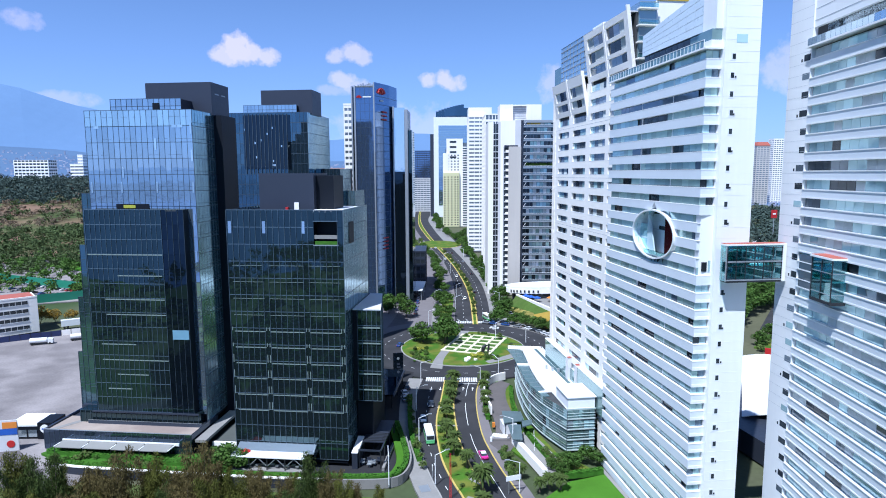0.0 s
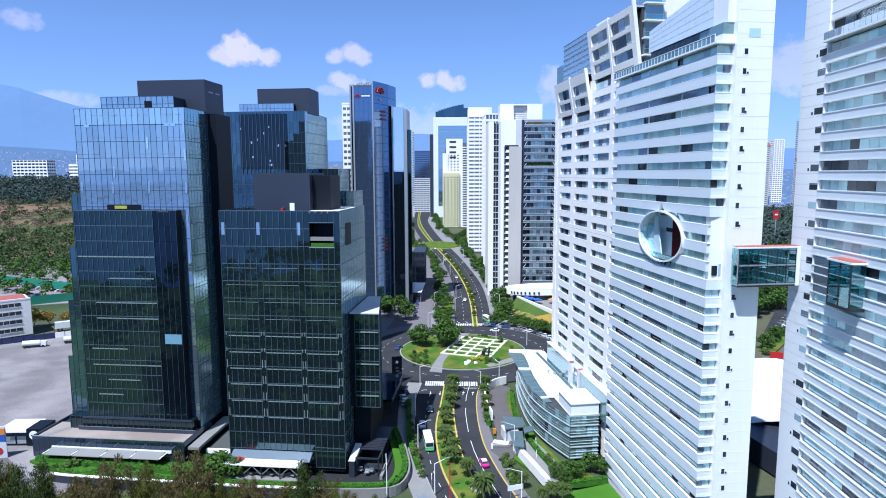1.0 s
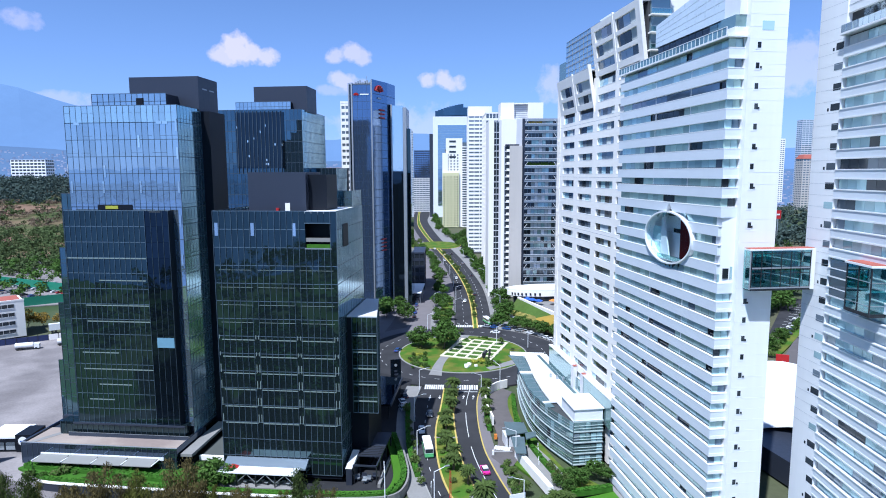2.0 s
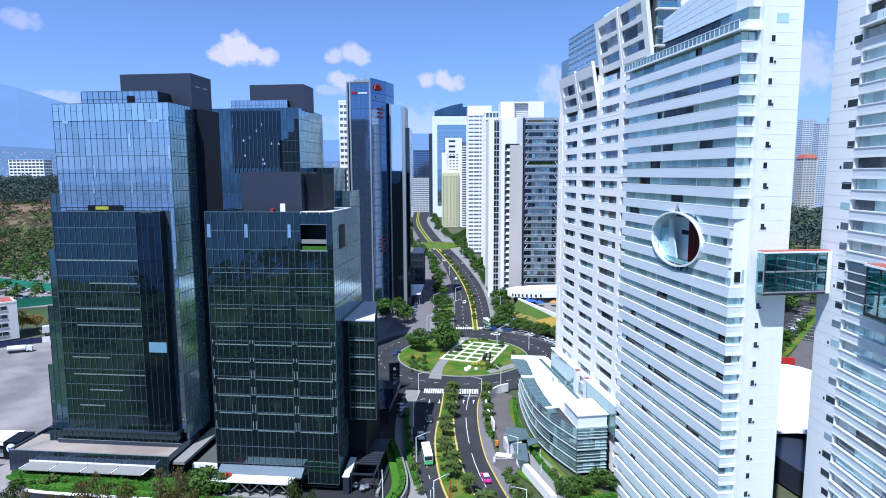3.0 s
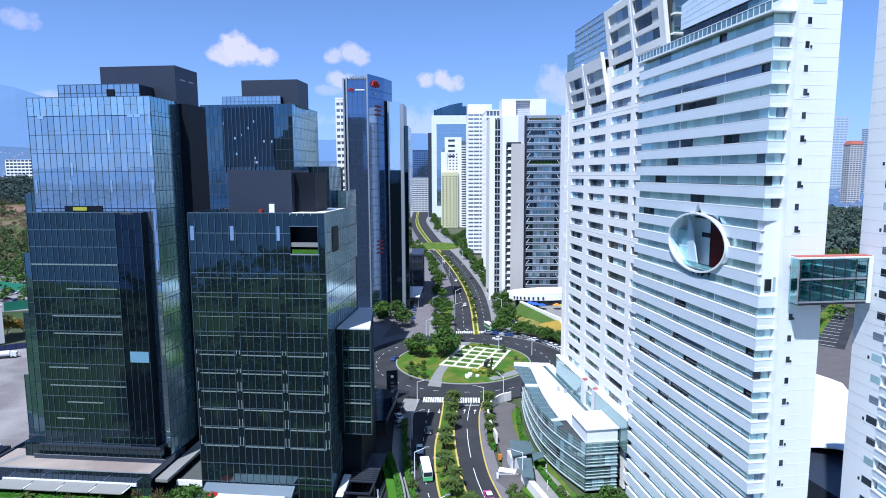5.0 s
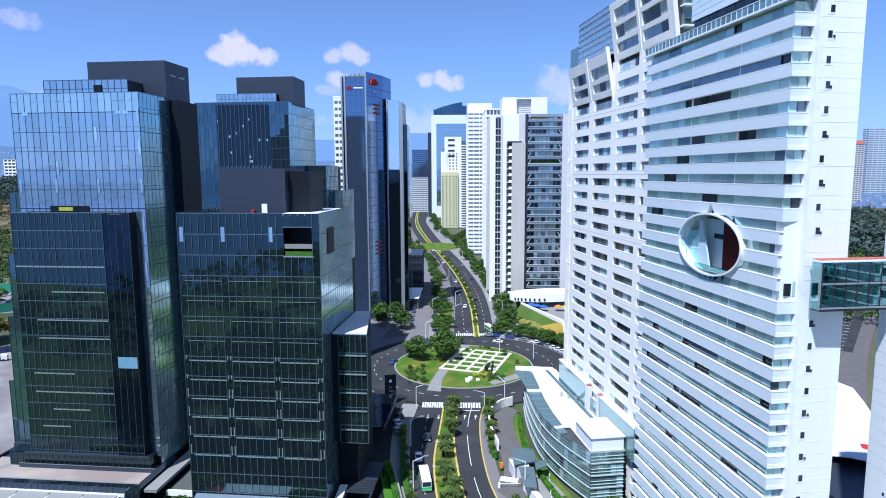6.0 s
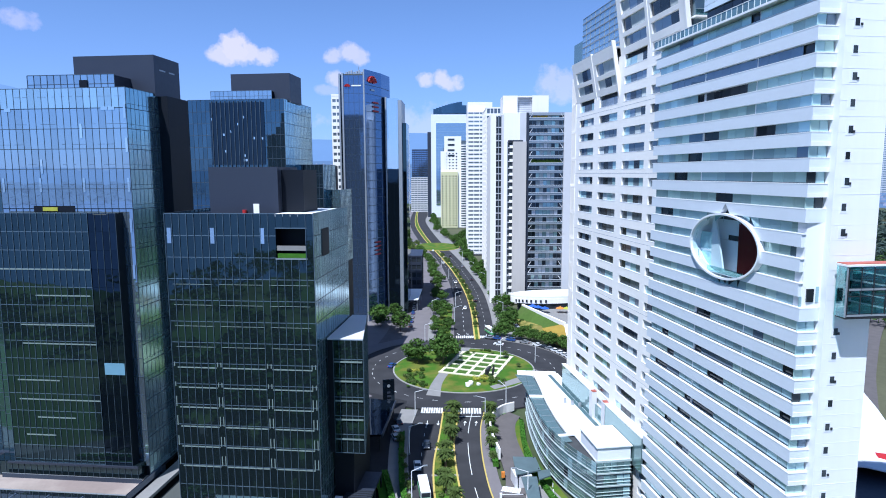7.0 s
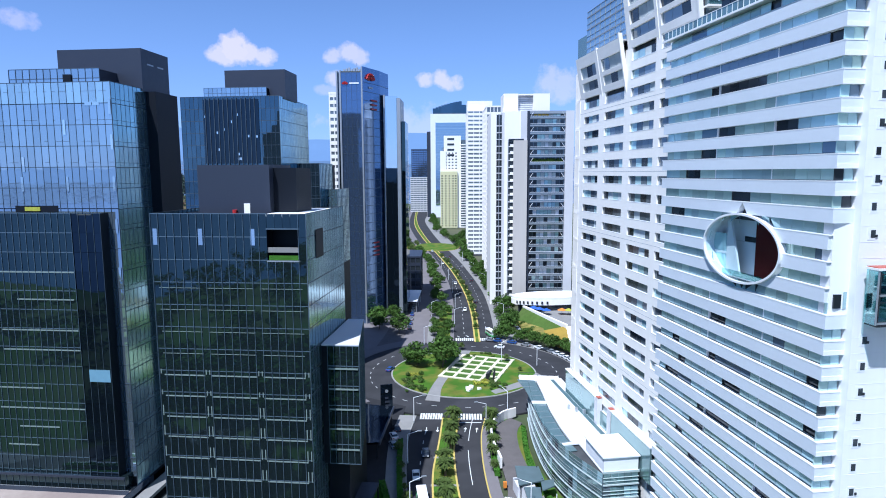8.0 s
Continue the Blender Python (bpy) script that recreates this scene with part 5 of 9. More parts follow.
def second_tower():
    """The matching white tower across the gap, its banded face turned to the avenue."""
    t = thing("striped_tower", Matrix.Translation((0, 0, 74)) @ Matrix.Scale(0.96, 4) @ Matrix.Translation((0, 0, -74)) @ pose(77.0, 99.4, 0, 0, 0, -9.4), "white residential tower with window bands, linked by a glass bridge", "apartment tower", "white apartment towers")
    P, L = 3.17, 48.0
    part("body", Solid().box(0.9, 14, -L, 0.2, -3.6, 116), M["interior"], t)
    part("end_wall", Solid().prism([(-0.42, 6.28), (0.1, -0.1), (14, -0.1), (14, 6.28)], -3.6, 118), M["white"], t, "white end wall with small windows")
    part("upper_wall", Solid().box(0.3, 14, -L, -0.1, 98.4, 118), M["white"], t)
    floors = [93.2 - P * k for k in range(30) if 93.2 - P * k > 1]
    band = Solid().prism([(0, -L), (0.9, -L), (0.9, 0), (0, 0)], -1.35, -0.13).mesh("balcony_band", M["fascia"])
    drip = Solid().prism([(-0.06, -L), (0.9, -L), (0.9, 0), (-0.06, 0)], -1.6, -1.35).mesh("drip_edge", M["white"])
    sill = Solid().prism([(-0.09, -L), (0.9, -L), (0.9, 0), (-0.09, 0.0)], -0.18, 0.0).mesh("sill", M["white"])
    mats = [M["glass_teal"], M["glass_teal"], M["glass_grey"], M["curtain"], M["glass_dark"]]
    npan, h = 21, P - 1.6
    w = (L - 0.5) / npan
    panes = [pane_mesh("window_pane", w - 0.05, h, m_) for m_ in mats]
    r = random.Random(23)
    for z in floors:
        part("balcony_band", band, None, t, at=(0, 0, z))
        part("sill", sill, None, t, at=(0, 0, z))
        part("drip_edge", drip, None, t, at=(0, 0, z))
        run = 0
        for i in range(npan):
            if run <= 0:
                kind, run = r.choices(range(5), (6, 5, 1.4, 3, 0.9))[0], r.randint(1, 3)
            run -= 1
            if i < 12 and z > 12:
                part("window_pane", panes[kind], None, t, at=pose(0.62, -0.3 - w * (i + 0.5), z + h / 2, 0, r.gauss(0, 0.4), 90 + r.gauss(0, 0.5)))
    rest = Solid()
    for z in floors:
        rest.box(0.6, 0.68, -L, -0.3 - w * 12, z, z + h)
    part("window_panes", rest, M["glass_teal"], t)["kind"] = "stuff"
    for k, z in enumerate(floors):
        dx = r.uniform(-0.3, 0.3)
        wall = pose(0.1, -0.1, 0, 0, 0, 94.7)
        part("small_window", Solid().box(0.25, 2.1 + dx, 0.0, 0.06, -0.1, 1.0), (M["glass_dark"], M["glass_grey"], M["glass_teal"])[r.choice((0, 0, 1, 2))], t, at=wall @ Matrix.Translation((0, -0.04, z)))
        if k % 3 == 0:
            part("small_window", Solid().box(2.5 + dx, 2.9 + dx, 0.0, 0.06, -0.1, 0.4), M["glass_dark"], t, at=wall @ Matrix.Translation((0, -0.04, z)))
    for k in range(46):
        part("panel_joint", Solid().face((-0.45, 6.28, 30 + k * 1.9), (0.07, -0.1, 30 + k * 1.9), (0.07, -0.1, 30.04 + k * 1.9), (-0.45, 6.28, 30.04 + k * 1.9)), M["joint"], t)
    # roof terrace
    part("terrace_slab", Solid().box(-0.8, 1, -L, 0.1, 95.0, 95.3), M["white"], t)
    part("terrace_glazing", Solid().box(0.9, 1.1, -L, -3, 95.3, 98.4), M["glass_clear"], t)
    rail = Solid().box(-0.75, -0.7, -0.62, 0.62, 95.3, 96.5).mesh("balustrade_panel", M["glass_clear"])
    for k in range(34):
        part("balustrade_panel", rail, None, t, at=(0, -0.8 - k * 1.32, 0))
    for k in range(8):
        part("panel_joint", Solid().box(0.26, 0.3, -L, -0.1, 99.5 + 1.9 * k, 99.58 + 1.9 * k), M["joint"], t)
    # hanging glass lantern bay
    bay = part("lantern_bay", Solid().box(-2.2, 0.2, -14.2, -8.4, 53.0, 53.5), M["dark_metal"], t, "glass lantern bay with a red roof")
    part("roof", Solid().box(-2.4, 0.2, -14.4, -8.2, 60.2, 60.5), M["white"], bay)
    part("roof_cover", Solid().box(-2.2, 0.2, -14.2, -8.4, 60.5, 60.6), M["red_tile"], bay)
    for yy in (-14.1, -11.3, -8.5):
        part("post", Solid().box(-2.2, -2.05, yy - 0.08, yy + 0.08, 53.4, 60.2), M["dark_metal"], bay)
    part("pane", Solid().box(-2.12, -2.08, -14, -8.6, 53.5, 60.2), M["bridge_clear"], bay)
    part("pane", Solid().box(-2, 0.2, -8.58, -8.54, 53.5, 60.2), M["bridge_clear"], bay)
    part("pane", Solid().box(-2, 0.2, -14.06, -14.02, 53.5, 60.2), M["bridge_clear"], bay)
    part("back", Solid().box(-0.1, 0.15, -14, -8.6, 53.5, 60.2), M["glass_grey"], bay)
    part("floor", Solid().box(-2, 0.1, -14, -8.6, 56.6, 56.8), M["white_band"], bay)
    for z in (54.6, 58.0):
        part("rail", Solid().box(-2.2, 0.2, -14.12, -8.5, z, z + 0.09), M["steel"], bay)
    part("recess", Solid().box(-0.05, 0.95, -8.2, -0.8, 53.6, 59.6), M["glass_grey"], t)
    return t


striped_tower()
punched_tower()
second_tower()


def sky_bridge():
    t = thing("sky_bridge", pose(62.75, 98.5, 54.9, 0, 0, -1.0), "two-storey glazed footbridge with a red roof between white towers", "footbridge")
    W_, D_ = 11.1, 1.8
    for z in (0.0, 3.25):
        part("deck", Solid().box(0.3, W_ - 0.3, 0.1, D_, z, z + 0.4), M["graphite"], t)
        part("deck_edge", Solid().box(0.25, W_ - 0.3, 0.02, 0.1, z + 0.1, z + 0.34), M["steel"], t)
    part("ceiling", Solid().box(0.3, W_ - 0.3, 0.1, D_, 6.05, 6.35), M["white_band"], t)
    part("roof", Solid().box(-0.15, W_ + 0.1, -0.1, D_, 6.35, 6.58), M["white"], t)
    part("roof_cover", Solid().box(0.0, W_, 0.15, D_, 6.58, 6.68), M["red_tile"], t, "red roof covering")
    part("end_frame", Solid().box(W_ - 0.55, W_ + 0.1, -0.1, D_, -0.1, 6.35), M["white"], t)
    part("end_glazing", Solid().box(0.02, 0.08, 0.1, D_, 0.0, 6.3), M["bridge_clear"], t)
    part("end_post", Solid().box(0.0, 0.14, 0.0, 0.14, 0.0, 6.35), M["steel"], t)
    bays = 6
    step = (W_ - 0.9) / bays
    post = Solid().box(-0.06, 0.06, 0.02, 0.2, 0.3, 6.2).mesh("mullion", M["dark_metal"])
    rear = Solid().box(-0.05, 0.05, D_ - 0.2, D_ - 0.05, 0.3, 6.2).mesh("mullion", M["dark_metal"])
    pane = Solid().box(-step / 2 + 0.08, step / 2 - 0.08, 0.05, 0.08, 0, 2.6).mesh("pane", M["bridge_clear"])
    for k in range(bays + 1):
        part("mullion", post, None, t, at=(0.3 + k * step, 0, 0))
        part("mullion", rear, None, t, at=(0.3 + k * step, 0, 0))
    for k in range(bays):
        for z in (0.45, 3.7):
            part("pane", pane, None, t, at=(0.3 + (k + 0.5) * step, 0, z))
            part("rear_pane", pane, None, t, at=(0.3 + (k + 0.5) * step, D_ - 0.2, z))
    for z in (0.4, 3.65):
        part("handrail", Solid().box(0.3, W_ - 0.6, 0.22, 0.3, z + 0.95, z + 1.05), M["steel"], t)
        part("handrail", Solid().box(0.3, W_ - 0.6, D_ - 0.4, D_ - 0.32, z + 0.95, z + 1.05), M["steel"], t)
        part("transom", Solid().box(0.3, W_ - 0.6, 0.0, 0.1, z + 2.2, z + 2.28), M["dark_metal"], t)
    part("screen", Solid().box(1.0, 4.4, D_ - 0.6, D_ - 0.5, 4.0, 4.6), M["black_clad"], t)
    part("bottom_beam", Solid().box(0.2, W_ - 0.4, 0.0, D_, -0.2, 0.0), M["dark_metal"], t)
    return t


sky_bridge()

# ---- curved glass building and the right-hand forecourt ----
FRONT_CURVE = [(52.8, 150.3), (50.1, 159.5), (48.8, 167), (48.5, 175), (49.3, 185), (50.7, 195), (53.0, 206.5)]


def curved_building():
    t = thing("curved_office_building", Matrix(), "curved glass office building with a white roof and roof box", "office building")
    RZ, NP = 11.5, 34
    c = sampled(FRONT_CURVE, 40)
    back = [(60.6 + 1.4 * k / 39, 150.6 + 56 * k / 39) for k in range(40)]
    part("body", Solid().slab_between(offset(c, -0.4), back, 0, RZ - 0.5), M["interior"], t)
    deck = [(55.5, 207.8), (54.2, 197), (53.2, 190), (52.4, 184), (51.6, 174), (51.4, 165.6), (53.0, 165.2), (53.0, 151.0)]
    back_edge = [(60.7, 151.0), (61.8, 169), (62.7, 189), (63.4, 208)]
    part("roof", Solid().prism((deck + back_edge)[::1], RZ - 0.2, RZ + 0.1), M["roof_white"], t, "white roof deck")
    part("roof_kerb", Solid().slab_between(deck[:6], offset(deck[:6], 0.35), RZ - 0.1, RZ + 0.32), M["roof_white"], t)
    part("glass_eave", Solid().slab_between(sampled([(50.4, 209.8), (50.5, 201.5), (49.9, 194), (48.9, 184), (48.3, 175), (48.6, 167.5), (49.6, 161.6)], 40), sampled([(55.3, 208), (54.1, 197), (53.1, 190), (52.3, 184), (51.5, 174), (51.3, 167.0), (51.6, 161.8)], 40), RZ - 0.35, RZ - 0.22), M["teal_roof"], t, "teal glass eave")
    for k in range(1, 13):
        yk = 162.5 + 3.7 * k
        part("eave_rafter", Solid().box(48.9 if yk < 186 else 50.2, 52.0 if yk < 186 else 53.6, yk - 0.06, yk + 0.06, RZ - 0.22, RZ - 0.16), M["steel"], t)
    part("eave_slab", Solid().prism([(49.4, 190.0), (53.4, 189.2), (53.5, 190.6), (49.6, 191.4)], RZ - 0.2, RZ + 0.15), M["roof_white"], t)
    part("eave_slab", Solid().prism([(49.2, 164.4), (53.1, 164.6), (53.1, 165.5), (49.2, 165.2)], RZ - 0.2, RZ + 0.12), M["roof_white"], t)
    part("prow_slab", Solid().prism([(50.8, 208), (62.5, 206.6), (63.5, 211), (52, 214)], RZ - 0.8, RZ - 0.3), M["white_wall"], t, "pointed white terrace slab at the prow")
    part("terrace_rail", Solid().tube((51.6, 213.2, RZ + 0.7), (63.2, 210.6, RZ + 0.7), 0.06), M["dark_metal"], t)
    for k in range(5):
        part("rail_post", Solid().tube((51.8 + 2.8 * k, 213.1 - 0.62 * k, RZ - 0.3), (51.8 + 2.8 * k, 213.1 - 0.62 * k, RZ + 0.7), 0.05), M["dark_metal"], t)
    FP = RZ / 4
    q = sampled(FRONT_CURVE, NP + 1)
    kinds = [M["glass_curved"], M["glass_curved"], M["glass_grey"], M["glass_teal"], M["glass_dark"]]
    r = random.Random(61)
    seg = math.hypot(q[1][0] - q[0][0], q[1][1] - q[0][1])
    pm = [pane_mesh("pane", seg - 0.05, FP - 0.72, m_) for m_ in kinds]
    em = [pane_mesh("end_pane", 1.4, FP - 0.72, m_) for m_ in (M["glass_teal"], M["glass_curved"], M["glass_curved"], M["glass_teal"], M["glass_grey"])]
    for k in range(4):
        z = FP * k
        for i in range(NP):
            a, b = q[i], q[i + 1]
            ang = math.degrees(math.atan2(b[1] - a[1], b[0] - a[0]))
            part("pane", pm[r.choices(range(5), (5, 4, 2, 2.2, 0.7))[0]], None, t, at=pose((a[0] + b[0]) / 2, (a[1] + b[1]) / 2, z + 0.72 + (FP - 0.72) / 2, 0, 0, ang + r.gauss(0, 0.3)))
        part("floor_band", Solid().slab_between(offset(c, 0.28), offset(c, -0.4), z + 0.42, z + 0.58), M["spandrel_light"], t)
        part("spandrel_glass", Solid().slab_between(offset(c, 0.05), offset(c, -0.4), z - 0.05, z + 0.34), M["glass_curved"], t)
        for dz in (1.25, 2.0):
            part("transom", Solid().slab_between(offset(c, 0.12), offset(c, -0.2), z + dz, z + dz + 0.04), M["steel"], t)
            part("end_transom", Solid().box(52.8, 60.5, 150.0, 150.3, z + dz, z + dz + 0.06), M["spandrel_light"], t)
        part("end_band", Solid().box(52.8, 60.5, 149.9, 150.4, z + 0.35, z + 0.62), M["spandrel_light"], t)
        for i in range(5):
            part("end_pane", em[r.choices(range(5), (5, 4, 2, 3, 1))[0]], None, t, at=(53.6 + 1.5 * i, 150.2, z + 0.72 + (FP - 0.72) / 2))
    for i in range(0, NP + 1, 2):
        part("mullion", Solid().box(-0.05, 0.05, -0.12, 0.05, 0, RZ - 0.3), M["mullion"], t, at=pose(q[i][0], q[i][1], 0))
    part("roof_box", Solid().box(53.1, 60.5, 150.6, 160.8, RZ + 0.1, 14.7), M["roof_white"], t, "white roof box")
    part("roof_box_cap", Solid().box(52.8, 60.8, 150.3, 161.1, 14.7, 14.95), M["roof_white"], t)
    part("box_base", Solid().box(52.9, 60.7, 150.35, 150.6, RZ - 0.1, RZ + 0.35), M["spandrel_light"], t)
    # teal glass screen wall in two lengths along the roof, with white copings and shafts at the gap
    for y0, y1 in ((146.6, 165.8), (175.3, 196.8)):
        part("teal_wall", Solid().box(60.9, 61.3, y0, y1, RZ - 1, 18.1), M["glass_curved"], t, "pale teal glass screen wall")
        part("coping", Solid().box(60.75, 61.97, y0 - 0.1, y1 + 0.2, 18.1, 18.35), M["roof_white"], t)
    for y0, y1, lid in ((173.4, 175.2, 174.2), (165.9, 167.6, 166.7)):
        part("lift_shaft", Solid().box(60.7, 61.95, y0, y1, RZ, 18.2), M["grey_panel"], t, "grey lift shaft with a red lid")
        part("shaft_lid", Solid().box(60.85, 61.9, lid - 0.75, lid + 0.75, 18.36, 18.45), M["red_tile"], t)
    part("gap_glass", Solid().box(61.5, 61.7, 167.6, 173.4, RZ, 15.2), M["glass_curved"], t)
    part("gutter_glass", Solid().prism([(59.7, 161.2), (60.8, 161.2), (60.8, 207), (59.7, 207)], RZ + 0.1, RZ + 0.16), M["teal_roof"], t, "teal glass gutter strip")
    for k in range(3):
        part("roof_unit", Solid().box(57.2 + k * 1.4, 57.8 + k * 1.4, 184 - k * 1.8, 184.6 - k * 1.8, RZ + 0.1, RZ + 1.3), M["steel"], t)
    return t


curved_building()


def gatehouse():
    t = thing("gatehouse", Matrix(), "low gatehouse under grey metal canopies beside a white wall", "gatehouse")
    part("booth", Solid().box(38.5, 42.5, 163, 167.5, 0, 3.0), M["grey_panel"], t)
    part("canopy", Solid().prism([(38.6, 162.5), (45.0, 164.4), (45.6, 171.0), (40.0, 171.6)], lambda x, y: 3.6 - (x - 37) * 0.05, lambda x, y: 3.9 - (x - 37) * 0.05), M["slate_roof"], t, "grey sloping metal canopy")
    part("canopy", Solid().prism([(38.6, 152.5), (41.2, 152), (43.2, 161.5), (39.6, 162.0)], 3.2, 3.5), M["slate_roof"], t)
    part("canopy", Solid().prism([(43.4, 160.5), (46.6, 162.0), (47.4, 165.0), (44.2, 164.5)], 3.0, 3.3), M["slate_roof"], t)
    for x, y in ((39.2, 163), (44.6, 164.9), (45.0, 170.6), (40.4, 171)):
        part("post", Solid().tube((x, y, 0), (x, y, 3.7), 0.12), M["dark_metal"], t)
    return t


gatehouse()
single("forecourt_drive", Solid().slab_between(sampled([(33.4, 158), (37, 166), (38.5, 178), (39, 190), (42, 202), (48, 208)], 30), sampled([(36.5, 150), (42, 160), (44.5, 174), (45.5, 188), (47.5, 198), (50.5, 204)], 30), -0.4, 0.17), M["drive"],
       "curved grey entrance drive with tyre marks", "driveway", kind="structure")
single("boundary_wall", Solid().slab_between([(39.5, 157.3), (40.4, 150), (41.4, 143), (42.2, 137.0)], [(40.8, 157.3), (41.7, 150), (42.7, 143), (43.5, 137.0)], 0, 2.4), M["white_wall"], "white rendered boundary wall", "wall")
single("ramp_wall", Solid().slab_between(sampled([(38.0, 178), (38.4, 190), (40.6, 200), (45.2, 207), (50, 209.5)], 24), sampled([(38.5, 178), (38.9, 190), (41.0, 199.7), (45.4, 206.5), (50, 209.0)], 24), 0, 2.8), M["white_wall"], "curved white wall round the entrance drive", "wall")
single("front_terrace", Solid().prism([(40.6, 150), (43, 138), (50, 141), (48, 156), (46, 166), (42, 160)], 0.0, 0.15), M["concrete"], "paved terrace behind the white wall", "terrace", kind="structure")


# ---- towers further along the avenue ----


def banded_block(name, m, w, d, h, fp, wall, glass, label, n=6, inset=0.25, roof=None, sides=True, pier=0.5, frac=0.5):
    """A block with window bands cut by piers on the front (-y) and both sides."""
    t = thing(name, m, label, "tower block", "towers along the avenue")
    part("body", Solid().box(inset, w - inset, inset, d - inset, 0, h), glass, t)
    k, z = 0, 0.0
    slab = Solid().box(0, w, 0, d, 0, fp * (1 - frac)).mesh("floor_band", wall)
    while z < h - fp * 0.5:
        part("floor_band", slab, None, t, at=(0, 0, z))
        z += fp
    part("parapet", Solid().box(-0.1, w + 0.1, -0.1, d + 0.1, h - 0.4, h + 0.6), wall, t)
    col = Solid().box(-pier / 2, pier / 2, -0.05, 0.24, 0, h).box(-pier / 2, pier / 2, d - 0.24, d + 0.05, 0, h).mesh("pier", wall)
    for i in range(n + 1):
        part("pier", col, None, t, at=(pier / 2 + (w - pier) * i / n, 0, 0))
    if sides:
        ns = max(2, round(d / (w / n)))
        row = Solid().box(-0.05, 0.24, -pier / 2, pier / 2, 0, h).box(w - 0.24, w + 0.05, -pier / 2, pier / 2, 0, h).mesh("pier", wall)
        for i in range(ns + 1):
            part("pier", row, None, t, at=(0, pier / 2 + (d - pier) * i / ns, 0))
    if roof:
        for (x0, x1, y0, y1, hh) in roof:
            part("roof_box", Solid().box(x0 * w, x1 * w, y0 * d, y1 * d, h + 0.5, h + hh), wall, t)
    return t


def place(px, fwd):
    """The plan point that lies fwd metres ahead of the start and px along the start's picture."""
    lat = (px - 784) / 1085 * fwd
    c, s = math.cos(radians(7.53)), math.sin(radians(7.53))
    return lat * c + fwd * s, fwd * c - lat * s


def blue_tower():
    x, y = place(665, 330)
    t = thing("blue_glass_tower", pose(x, y, 0, 0, 0, LEFT + 4), "slim blue mirror-glass tower with red roof signs", "office tower", "towers along the avenue")
    H = 119.0
    part("front_glass", Solid().box(-9.8, 0, 0, 14, 0, H), M["glass_blue"], t)
    for k in range(29):
        part("floor_rail", Solid().box(-9.8, 0, -0.03, 0, 4.1 * k + 3.9, 4.1 * k + 4.0), M["mullion"], t)
    for k in range(5):
        part("mullion", Solid().box(-9.8 + 2.45 * k - 0.05, -9.8 + 2.45 * k + 0.05, -0.08, 0, 0, H), M["mullion"], t)
    part("corner_fin", Solid().box(-0.4, 0.3, -0.6, 0.2, 0, 121.5), M["steel"], t)
    part("corner_fin", Solid().box(-10.6, -9.8, -0.5, 14, 0, H + 1), M["steel"], t)
    part("corner_fin", Solid().box(-12.4, -11.6, 1, 14, 0, H + 1), M["steel"], t)
    part("return", Solid().box(-11.6, -10.6, 0.8, 14, 0, H), M["glass_black"], t)
    part("crown_wall", Solid().prism([(0, -0.3), (0.6, -0.3), (6.5, 13), (9.4, 24), (8.4, 24), (5.6, 13.4)], 0, 121.6), M["glass_blue"], t, "dark curved glass side wall")
    for k in range(28):
        part("side_rail", Solid().prism([(0.62, -0.28), (0.68, -0.3), (6.6, 13), (9.5, 24), (9.42, 24), (6.52, 13.02)], 4.1 * k + 3.8, 4.1 * k + 4.0), M["mullion"], t)
    part("roof_deck", Solid().box(-9.6, 0, 0.3, 14, H, H + 0.6), M["roof_dark"], t)
    for k in range(7):
        part("roof_unit", Solid().box(-8.8 + k * 1.2, -8.0 + k * 1.2, 1.0, 2.4, H + 0.5, H + 1.6 + (k % 3) * 0.4), M["steel"], t)
    part("mast", Solid().tube((-3.4, 2, H), (-2.6, 2, H + 4.5), 0.1), M["steel"], t)
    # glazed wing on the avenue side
    # Sky reflection painted in: pale glass above height 75, black below.
    part("wing_glass", Solid().box(8.6, 14.4, 14.8, 34, 75, 110), M["glass_clear"], t, "upper glazing, its sky reflection painted pale")
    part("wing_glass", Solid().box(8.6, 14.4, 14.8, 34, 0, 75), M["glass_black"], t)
    part("wing_fin", Solid().box(8.0, 8.7, 14.2, 34, 0, 110.5), M["steel"], t)
    part("wing_fin", Solid().box(14.4, 16.2, 15.0, 34, 0, 109), M["steel"], t)
    part("wing_side", Solid().box(16.2, 18.2, 18, 36, 0, 98), M["glass_b"], t)
    em = Solid()
    for k in range(7):
        a = radians(-66 + 22 * k)
        em.tube((math.sin(a) * 0.35, 0, math.cos(a) * 0.35), (math.sin(a) * 1.5, 0, math.cos(a) * 1.5), 0.08, 0.36, 5)
    emblem = em.mesh("emblem", M["red"])
    part("emblem", emblem, None, t, "red fan-shaped emblem", at=pose(-7.9, -0.4, 113.4))
    part("sign_bar", Solid().box(-5.9, -1.4, -0.3, -0.05, 113.8, 114.4), M["roof_white"], t)
    part("emblem", emblem, None, t, "red fan-shaped emblem", at=pose(3.2, 5.0, 115.5, 0, 0, 66) @ Matrix.Scale(2.4, 4))
    part("sign_bar", Solid().box(-1.6, 1.6, -0.2, 0.2, 0, 0.8), M["steel"], t, at=pose(3.3, 5.2, 112.2, 0, 0, 66))
    for k in range(3):
        part("sign_bar", Solid().box(-2.4, 2.4, -0.2, 0.2, 0, 0.7), M["red"], t, at=pose(4.4, 7.4, 106.5 - k * 2.0, 0, 0, 66))
    for k in range(4):
        part("sign_bar", Solid().box(-2.4, 2.4, -0.2, 0.2, 0, 0.6), M["red"], t, at=pose(4.4, 7.4, 38.5 - k * 2.0, 0, 0, 66))
    return t


blue_tower()


